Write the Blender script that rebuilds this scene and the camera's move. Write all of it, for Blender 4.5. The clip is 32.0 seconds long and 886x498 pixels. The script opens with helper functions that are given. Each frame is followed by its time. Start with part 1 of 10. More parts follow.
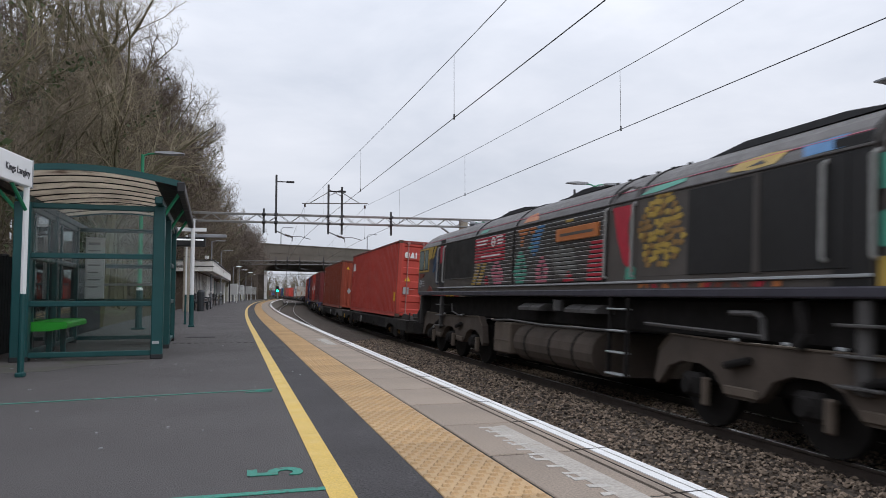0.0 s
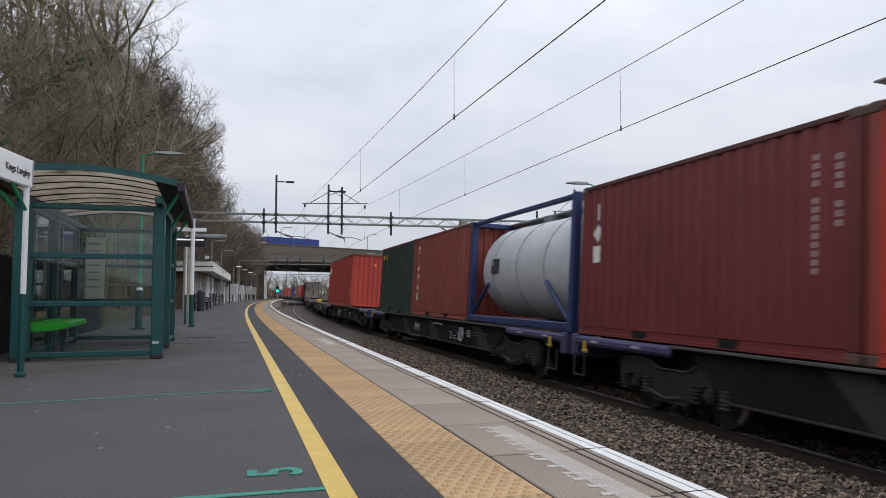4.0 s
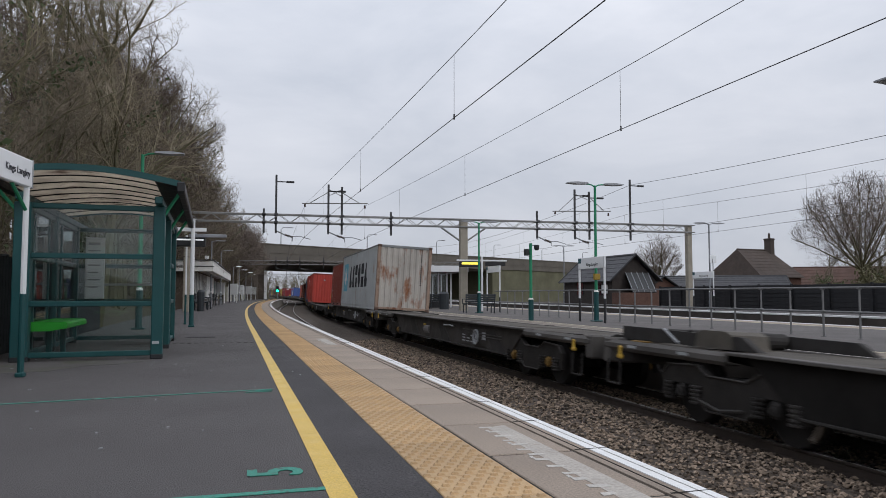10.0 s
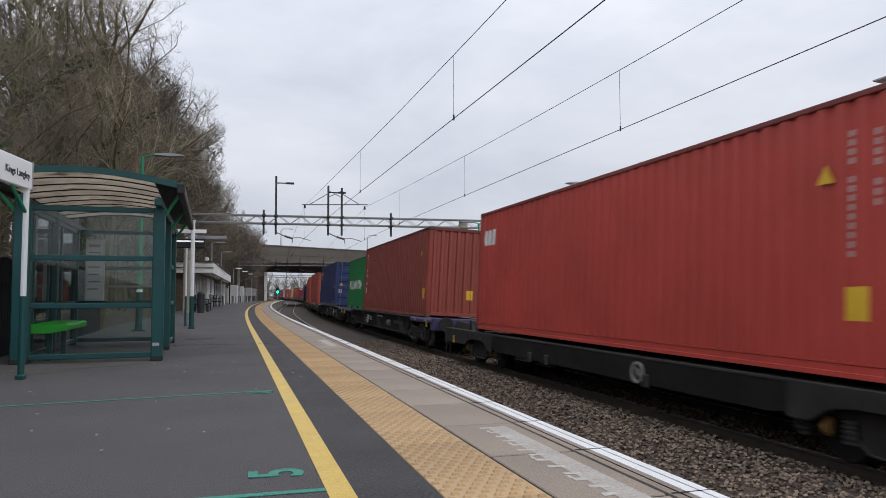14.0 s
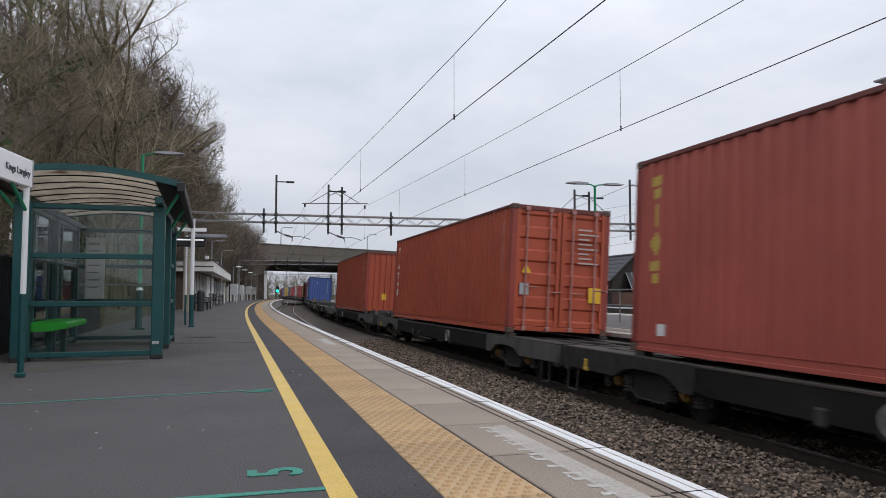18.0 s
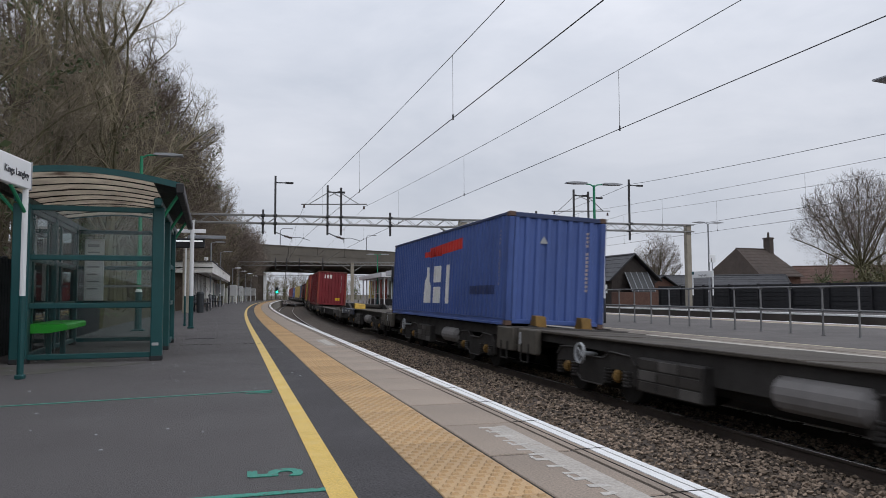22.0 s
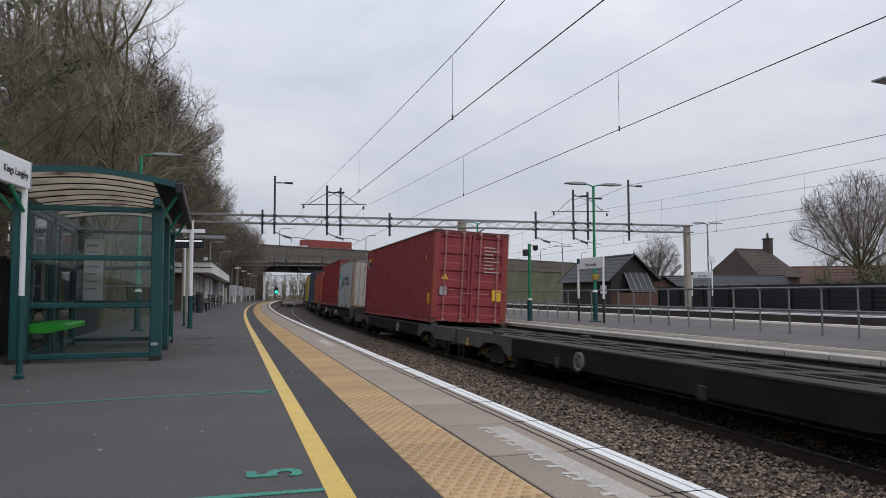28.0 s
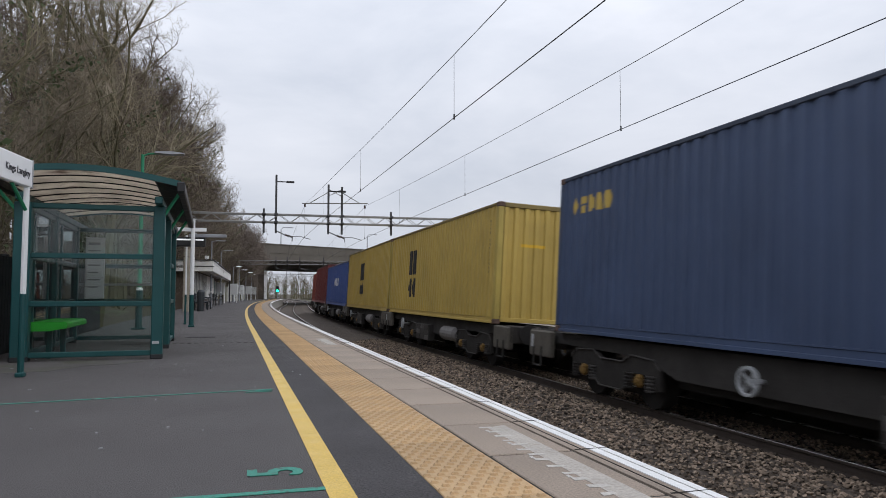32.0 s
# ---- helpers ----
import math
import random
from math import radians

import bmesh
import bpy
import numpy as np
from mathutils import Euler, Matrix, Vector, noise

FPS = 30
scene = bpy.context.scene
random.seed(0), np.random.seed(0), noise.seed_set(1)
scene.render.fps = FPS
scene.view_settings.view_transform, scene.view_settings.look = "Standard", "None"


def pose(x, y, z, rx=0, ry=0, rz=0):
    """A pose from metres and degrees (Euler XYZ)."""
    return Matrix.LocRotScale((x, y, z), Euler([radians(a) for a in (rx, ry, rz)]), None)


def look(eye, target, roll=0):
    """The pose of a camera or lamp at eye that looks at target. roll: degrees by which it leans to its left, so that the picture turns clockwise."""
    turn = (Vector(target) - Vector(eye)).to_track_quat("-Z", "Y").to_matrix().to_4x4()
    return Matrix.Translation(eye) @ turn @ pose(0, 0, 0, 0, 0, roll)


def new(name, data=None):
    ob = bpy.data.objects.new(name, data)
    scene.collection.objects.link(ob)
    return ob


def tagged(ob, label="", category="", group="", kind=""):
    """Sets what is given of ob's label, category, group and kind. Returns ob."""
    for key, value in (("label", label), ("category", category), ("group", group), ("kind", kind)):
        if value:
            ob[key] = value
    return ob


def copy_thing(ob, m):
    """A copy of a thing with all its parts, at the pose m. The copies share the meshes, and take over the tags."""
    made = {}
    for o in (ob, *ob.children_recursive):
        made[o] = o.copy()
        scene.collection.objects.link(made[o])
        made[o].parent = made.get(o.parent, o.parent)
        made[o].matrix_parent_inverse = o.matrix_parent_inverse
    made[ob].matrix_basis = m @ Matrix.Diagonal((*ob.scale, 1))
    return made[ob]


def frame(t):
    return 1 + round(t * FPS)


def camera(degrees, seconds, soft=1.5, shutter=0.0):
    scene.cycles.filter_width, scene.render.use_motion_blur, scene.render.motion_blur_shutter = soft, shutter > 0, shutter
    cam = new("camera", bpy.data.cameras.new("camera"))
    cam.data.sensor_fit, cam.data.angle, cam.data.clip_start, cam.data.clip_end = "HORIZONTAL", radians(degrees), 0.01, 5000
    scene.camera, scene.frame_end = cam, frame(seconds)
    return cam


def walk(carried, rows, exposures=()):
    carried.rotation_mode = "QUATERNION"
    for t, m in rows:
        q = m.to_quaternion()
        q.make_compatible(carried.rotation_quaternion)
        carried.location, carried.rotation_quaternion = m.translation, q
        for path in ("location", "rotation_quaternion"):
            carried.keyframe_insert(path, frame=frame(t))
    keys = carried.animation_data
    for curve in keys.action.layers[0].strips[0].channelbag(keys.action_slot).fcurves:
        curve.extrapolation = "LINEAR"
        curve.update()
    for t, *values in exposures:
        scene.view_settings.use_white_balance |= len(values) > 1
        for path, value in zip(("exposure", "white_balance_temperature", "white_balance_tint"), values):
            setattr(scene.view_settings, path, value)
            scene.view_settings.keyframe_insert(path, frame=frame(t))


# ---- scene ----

# Axes: x across the tracks (metres right of the camera), y along the straight
# part of the line, z up from the platform surface. The line bends right, then slowly back.
BEND, RADIUS = 20.0, 900.0
BENDS = [(BEND, 1 / RADIUS), (100.0, 0.0), (125.0, -1 / 1400.0), (230.0, 0.0)]
EYE, PITCH, YAW = (0.0, 0.0, 0.87), 3.516, -16.0


def aim(tilt=0.0, turn=0.0, roll=0.0):
    return pose(*EYE, 90 + PITCH + tilt, 0, YAW + turn) @ pose(0, 0, 0, 0, 0, roll)


cam = camera(62.476, 32.0, soft=0.8, shutter=0.2)
walk(cam, [
    (0.0, aim()), (12.0, aim()), (12.6, aim(0.05, 0, -0.14)), (14.5, aim(0.06, 0, -0.2)),
    (16.5, aim(0.03, 0, -0.1)), (18.0, aim(0, 0, -0.02)), (19.5, aim(0.02, 0, -0.06)),
    (21.0, aim(0.02, -0.02, -0.16)), (23.0, aim(0.04, -0.07, -0.26)), (25.0, aim(0.04, -0.04, -0.2)),
    (27.5, aim(0.05, -0.1, -0.18)), (29.0, aim(0.04, -0.08, -0.12)), (30.5, aim(0.01, -0.05, -0.05)),
    (31.5, aim()), (32.0, aim())],
    exposures=[(0.0, 0.2), (3.5, 0.18), (6.0, 0.1), (7.0, 0.0), (10.5, 0.0), (12.0, 0.1), (13.0, 0.02), (14.0, 0.12), (17.0, 0.17), (19.0, 0.13), (20.1, 0.15), (20.8, 0.0),
               (22.0, 0.0), (23.0, 0.06), (24.0, 0.0), (25.5, 0.1), (27.5, 0.04), (28.0, 0.0), (29.0, 0.15), (32.0, 0.17)])

# ---- world and light: overcast winter day, brighter overhead than at the horizon ----
world = bpy.data.worlds.new("overcast_sky")
scene.world = world
world.use_nodes = True
wn, wl = world.node_tree.nodes, world.node_tree.links
wn.clear()


def wnode(kind, **values):
    n = wn.new(kind)
    for k, v in values.items():
        n.inputs[k.replace("_", " ")].default_value = v
    return n


SUN_UP, SUN_ROUND = radians(38), radians(150)
sky = wn.new("ShaderNodeTexSky")
sky.sky_type, sky.sun_disc = "NISHITA", False
sky.sun_elevation, sky.sun_rotation = SUN_UP, SUN_ROUND
coord = wn.new("ShaderNodeTexCoord")
split = wn.new("ShaderNodeSeparateXYZ")
wl.new(coord.outputs["Generated"], split.inputs[0])
grade = wn.new("ShaderNodeMapRange")
grade.inputs["From Min"].default_value, grade.inputs["From Max"].default_value = 0.0, 1.0
grade.inputs["To Min"].default_value, grade.inputs["To Max"].default_value = 0.62, 1.35
wl.new(split.outputs["Z"], grade.inputs["Value"])
stretch = wn.new("ShaderNodeMapping")
stretch.inputs["Scale"].default_value = (1.0, 1.0, 2.6)
wl.new(coord.outputs["Generated"], stretch.inputs["Vector"])
puffs = wnode("ShaderNodeTexNoise", Scale=3.2, Detail=7.0, Roughness=0.55, Distortion=0.25)
wl.new(stretch.outputs[0], puffs.inputs["Vector"])
tone = wn.new("ShaderNodeValToRGB")
tone.color_ramp.elements[0].position, tone.color_ramp.elements[1].position = 0.3, 0.72
tone.color_ramp.elements[0].color = (0.755, 0.81, 0.93, 1)
tone.color_ramp.elements[1].color = (1.01, 1.045, 1.15, 1)
wl.new(puffs.outputs["Fac"], tone.inputs["Fac"])
cloud = wn.new("ShaderNodeMix")
cloud.data_type, cloud.blend_type = "RGBA", "MULTIPLY"
cloud.inputs["Factor"].default_value = 1.0
wl.new(tone.outputs["Color"], cloud.inputs["A"])
wl.new(grade.outputs["Result"], cloud.inputs["B"])
blue = wnode("ShaderNodeBackground", Strength=0.05)
wl.new(sky.outputs["Color"], blue.inputs["Color"])
grey = wnode("ShaderNodeBackground", Strength=0.98)
wl.new(cloud.outputs["Result"], grey.inputs["Color"])
both = wnode("ShaderNodeMixShader", Fac=0.93)
wl.new(blue.outputs[0], both.inputs[1])
wl.new(grey.outputs[0], both.inputs[2])
wout = wn.new("ShaderNodeOutputWorld")
wl.new(both.outputs[0], wout.inputs["Surface"])

sun_data = bpy.data.lights.new("sun", "SUN")
sun_data.energy, sun_data.angle, sun_data.color = 0.6, radians(35), (1.0, 0.97, 0.93)
sun = new("sun", sun_data)
sun.matrix_world = look((0, 0, 60), (0 - math.sin(SUN_ROUND), 0 - math.cos(SUN_ROUND), 60 - math.tan(SUN_UP)))
scene.view_settings.exposure = 0.0


# ---- materials ----
MATS = {}


def mat(name, col, rough=0.7, metal=0.0, var=0.12, scale=3.0, grain=0.08, gscale=60.0, bump=0.15,
        stain=None, amount=0.0, sscale=1.2, streak=1.0, sharp=0.12, spread=0.0, emit=0.0, spec=0.4, clear=0.0):
    """A surface with a broad and a fine variation, stains of a second colour, and relief."""
    if name in MATS:
        return MATS[name]
    m = bpy.data.materials.new(name)
    MATS[name] = m
    m.use_nodes = True
    n, l = m.node_tree.nodes, m.node_tree.links
    b = n["Principled BSDF"]
    b.inputs["Roughness"].default_value, b.inputs["Metallic"].default_value = rough, metal
    b.inputs["Specular IOR Level"].default_value = spec
    if clear:
        b.inputs["Coat Weight"].default_value = clear
    tc = n.new("ShaderNodeTexCoord")
    vec = tc.outputs["Object"]

    def noise_at(s, detail=4.0, rough_=0.6, source=vec):
        t = n.new("ShaderNodeTexNoise")
        t.inputs["Scale"].default_value, t.inputs["Detail"].default_value, t.inputs["Roughness"].default_value = s, detail, rough_
        l.new(source, t.inputs["Vector"])
        return t.outputs["Fac"]

    def scaled(fac, k, base=1.0):
        r = n.new("ShaderNodeMapRange")
        r.inputs["From Min"].default_value, r.inputs["From Max"].default_value = 0.25, 0.75
        r.inputs["To Min"].default_value, r.inputs["To Max"].default_value = base - k, base + k
        l.new(fac, r.inputs["Value"])
        return r.outputs["Result"]

    def times(a, fac):
        x = n.new("ShaderNodeMix")
        x.data_type, x.blend_type = "RGBA", "MULTIPLY"
        x.inputs["Factor"].default_value = 1.0
        if isinstance(a, tuple):
            x.inputs["A"].default_value = a
        else:
            l.new(a, x.inputs["A"])
        l.new(fac, x.inputs["B"])
        return x.outputs["Result"]

    c = times((*col, 1), scaled(noise_at(scale), var))
    fine = noise_at(gscale, 3.0)
    c = times(c, scaled(fine, grain))
    if spread:
        info = n.new("ShaderNodeObjectInfo")
        r = n.new("ShaderNodeMapRange")
        r.inputs["To Min"].default_value, r.inputs["To Max"].default_value = 1 - spread, 1 + spread
        l.new(info.outputs["Random"], r.inputs["Value"])
        c = times(c, r.outputs["Result"])
    if stain:
        mp = n.new("ShaderNodeMapping")
        mp.inputs["Scale"].default_value = (1, 1, 1 / streak)
        l.new(vec, mp.inputs["Vector"])
        ramp = n.new("ShaderNodeMapRange")
        ramp.inputs["From Min"].default_value, ramp.inputs["From Max"].default_value = 0.68 - amount * 0.4, 0.68 - amount * 0.4 + sharp
        l.new(noise_at(sscale, 6.0, 0.65, mp.outputs[0]), ramp.inputs["Value"])
        x = n.new("ShaderNodeMix")
        x.data_type = "RGBA"
        l.new(ramp.outputs["Result"], x.inputs["Factor"])
        l.new(c, x.inputs["A"])
        x.inputs["B"].default_value = (*stain, 1)
        c = x.outputs["Result"]
    l.new(c, b.inputs["Base Color"])
    l.new(scaled(noise_at(scale * 2.3), 0.12, rough), b.inputs["Roughness"])
    if bump:
        k = n.new("ShaderNodeBump")
        k.inputs["Strength"].default_value, k.inputs["Distance"].default_value = bump, 0.02
        l.new(fine, k.inputs["Height"])
        l.new(k.outputs["Normal"], b.inputs["Normal"])
    if emit:
        b.inputs["Emission Color"].default_value, b.inputs["Emission Strength"].default_value = (*col, 1), emit
    return m


def glass(name, tint, alpha_mix=0.12, rough=0.05):
    """A thin pane: mostly clear, with a gloss on it and a little dirt."""
    m = bpy.data.materials.new(name)
    MATS[name] = m
    m.use_nodes = True
    n, l = m.node_tree.nodes, m.node_tree.links
    n.clear()
    clear = n.new("ShaderNodeBsdfTransparent")
    clear.inputs["Color"].default_value = (*tint, 1)
    gloss = n.new("ShaderNodeBsdfGlossy")
    gloss.inputs["Roughness"].default_value = rough
    dirt = n.new("ShaderNodeBsdfDiffuse")
    dirt.inputs["Color"].default_value = (0.32, 0.35, 0.34, 1)
    fres = n.new("ShaderNodeFresnel")
    fres.inputs["IOR"].default_value = 1.5
    tx = n.new("ShaderNodeTexNoise")
    tx.inputs["Scale"].default_value, tx.inputs["Detail"].default_value = 2.5, 6
    mr = n.new("ShaderNodeMapRange")
    mr.inputs["From Min"].default_value, mr.inputs["From Max"].default_value = 0.3, 0.8
    mr.inputs["To Min"].default_value, mr.inputs["To Max"].default_value = alpha_mix * 0.4, alpha_mix * 1.8
    l.new(tx.outputs["Fac"], mr.inputs["Value"])
    a, c = n.new("ShaderNodeMixShader"), n.new("ShaderNodeMixShader")
    l.new(mr.outputs["Result"], a.inputs[0])
    l.new(clear.outputs[0], a.inputs[1])
    l.new(dirt.outputs[0], a.inputs[2])
    l.new(fres.outputs[0], c.inputs[0])
    l.new(a.outputs[0], c.inputs[1])
    l.new(gloss.outputs[0], c.inputs[2])
    out = n.new("ShaderNodeOutputMaterial")
    l.new(c.outputs[0], out.inputs["Surface"])
    return m


ASPHALT = mat("asphalt", (0.09, 0.0825, 0.0815), 0.85, var=0.14, scale=0.35, grain=0.75, gscale=110, bump=0.7,
              stain=(0.115, 0.112, 0.11), amount=0.1, sscale=0.5, sharp=0.3)
ASPHALT_DARK = mat("asphalt_strip", (0.054, 0.05, 0.052), 0.85, var=0.15, scale=0.6, grain=0.65, gscale=75, bump=0.6,
                   stain=(0.1, 0.095, 0.093), amount=-0.1, sscale=60, sharp=0.05)
YELLOW_LINE = mat("yellow_paint", (0.62, 0.415, 0.085), 0.5, var=0.1, scale=2, grain=0.2, gscale=90, bump=0.2,
                  stain=(0.16, 0.13, 0.06), amount=0.0, sscale=14, sharp=0.06)
WHITE_LINE = mat("white_paint", (0.72, 0.72, 0.71), 0.65, var=0.06, scale=2, grain=0.08, stain=(0.4, 0.38, 0.35), amount=-0.1, sscale=4)
TACTILE = mat("tactile_buff", (0.45, 0.3, 0.155), 0.62, var=0.12, scale=1.5, grain=0.2, gscale=120, bump=0.2, spread=0.12,
              stain=(0.2, 0.15, 0.09), amount=0.04, sscale=2.5, sharp=0.3)
SLAB = mat("concrete_slab", (0.29, 0.235, 0.188), 0.85, var=0.18, scale=1.2, grain=0.32, gscale=90, bump=0.2, spread=0.06,
           stain=(0.16, 0.135, 0.115), amount=0.02, sscale=1.6, sharp=0.3)
JOINT = mat("dark_joint", (0.022, 0.018, 0.015), 0.95)
GREEN_PAINT = mat("green_mark", (0.045, 0.24, 0.18), 0.75, grain=0.3, gscale=110, stain=(0.085, 0.09, 0.086), amount=0.3, sscale=26, sharp=0.08)
FADED = mat("worn_white_mark", (0.4, 0.365, 0.325), 0.8, grain=0.25, stain=(0.285, 0.238, 0.2), amount=0.3, sscale=14, sharp=0.3)
BALLAST = mat("ballast", (0.082, 0.064, 0.051), 0.95, var=0.25, scale=1.3, grain=0.55, gscale=22, bump=0.9)
RAIL_SIDE = mat("rusty_rail", (0.04, 0.029, 0.023), 0.8, var=0.2)
RAIL_TOP = mat("polished_rail", (0.42, 0.4, 0.38), 0.3, 1.0, grain=0.1)
CONCRETE = mat("concrete", (0.27, 0.25, 0.22), 0.9, var=0.18, scale=0.5, grain=0.1, stain=(0.13, 0.12, 0.1), amount=0.1, sscale=0.6, streak=3, sharp=0.3)
BRIDGE = mat("bridge_concrete", (0.125, 0.112, 0.095), 0.9, var=0.2, scale=0.3, stain=(0.07, 0.065, 0.055), amount=0.12, sscale=0.35, streak=4, sharp=0.3)
MOSSY = mat("mossy_concrete", (0.13, 0.125, 0.08), 0.95, var=0.25, scale=0.3, stain=(0.06, 0.065, 0.035), amount=0.15, sscale=0.3, streak=3, sharp=0.3)
TEAL = mat("teal_paint", (0.009, 0.062, 0.064), 0.45, var=0.15, scale=2, grain=0.05, bump=0.03, stain=(0.03, 0.1, 0.09), amount=-0.05, sscale=4)
GREEN_POST = mat("green_post_paint", (0.02, 0.22, 0.11), 0.5, var=0.1, bump=0.03)
LIME = mat("lime_green_seat", (0.03, 0.42, 0.03), 0.4, var=0.08, bump=0.02)
WHITE = mat("white_paintwork", (0.7, 0.71, 0.72), 0.55, var=0.06, scale=1.0, grain=0.03, bump=0.03, stain=(0.42, 0.42, 0.4), amount=-0.02, sscale=2, streak=3, sharp=0.25)
SIGN_WHITE = mat("sign_white", (0.78, 0.79, 0.8), 0.4, var=0.03, grain=0.02, bump=0)
SIGN_INK = mat("sign_ink", (0.03, 0.03, 0.04), 0.5, bump=0)
DARK = mat("dark_steel", (0.02, 0.02, 0.022), 0.6, var=0.2, bump=0.05)
GALV = mat("galvanised", (0.27, 0.28, 0.3), 0.5, 0.55, var=0.12, bump=0.05)
OHLE = mat("weathered_steel", (0.27, 0.27, 0.265), 0.6, 0.25, var=0.15)
INSUL = mat("insulator_brown", (0.06, 0.035, 0.03), 0.35)
WIRE = mat("copper_wire", (0.085, 0.085, 0.09), 0.6, 0.4)
BLACK_FENCE = mat("black_fence_panel", (0.014, 0.014, 0.016), 0.7, var=0.3, scale=1.0)
POLY = mat("weathered_roof_sheet", (0.6, 0.55, 0.48), 0.45, var=0.25, scale=2.5, grain=0.12, stain=(0.1, 0.05, 0.035), amount=0.3, sscale=2.2, sharp=0.16)
BARK = mat("bark", (0.12, 0.108, 0.062), 0.95, var=0.3, scale=2, bump=0.4, gscale=30)
TWIG = mat("twigs", (0.21, 0.175, 0.13), 0.95, var=0.4, scale=0.4, bump=0)
TWIG_PALE = mat("twigs_olive", (0.27, 0.235, 0.16), 0.95, var=0.4, scale=0.4, bump=0)
TWIG_RED = mat("twigs_reddish", (0.1, 0.075, 0.06), 0.95, var=0.3, scale=0.4, bump=0)
TWIG_GREY = mat("twigs_grey_brown", (0.15, 0.12, 0.1), 0.95, var=0.3, scale=0.4, bump=0)
IVY = mat("ivy", (0.06, 0.085, 0.03), 0.6, var=0.4, scale=1.5, bump=0)
SOIL = mat("embankment_soil", (0.07, 0.058, 0.038), 0.95, var=0.35, scale=0.6, grain=0.4, gscale=8, bump=0.6, stain=(0.05, 0.062, 0.022), amount=0.12, sscale=0.5, sharp=0.3)
BRICK = mat("dark_brick", (0.11, 0.06, 0.045), 0.9, var=0.2, scale=1.5, grain=0.2, gscale=12, bump=0.3)
TILE = mat("roof_tile", (0.07, 0.053, 0.044), 0.85, var=0.2, scale=1.0, grain=0.2, gscale=7, bump=0.4, stain=(0.06, 0.065, 0.04), amount=0.02, sscale=1.0)
SLATE = mat("slate", (0.055, 0.055, 0.06), 0.7, var=0.15, scale=1.2, grain=0.15, gscale=6, bump=0.3)
WINDOW = mat("window_dark", (0.02, 0.025, 0.03), 0.08, var=0.05, bump=0)
GLASS = glass("shelter_glass", (0.9, 0.94, 0.93), 0.006, 0.0)
LAMP_HEAD = mat("lamp_head_grey", (0.33, 0.34, 0.36), 0.4, 0.3)
BENCH = mat("bench_dark", (0.03, 0.035, 0.04), 0.5)
RED_LIGHT = mat("signal_red", (1.0, 0.03, 0.05), 0.4, emit=2.2, bump=0)
GREEN_LIGHT = mat("signal_green", (0.01, 0.8, 0.38), 0.4, emit=5, bump=0)
LED_YELLOW = mat("display_amber", (0.95, 0.75, 0.1), 0.4, emit=1.2, bump=0)


def let_light_through(m, share):
    """Make a sheet translucent."""
    n, l = m.node_tree.nodes, m.node_tree.links
    b, out = n["Principled BSDF"], n["Material Output"]
    t, x = n.new("ShaderNodeBsdfTranslucent"), n.new("ShaderNodeMixShader")
    l.new(b.inputs["Base Color"].links[0].from_socket, t.inputs["Color"])
    x.inputs[0].default_value = share
    l.new(b.outputs[0], x.inputs[1])
    l.new(t.outputs[0], x.inputs[2])
    l.new(x.outputs[0], out.inputs["Surface"])


let_light_through(POLY, 0.75)


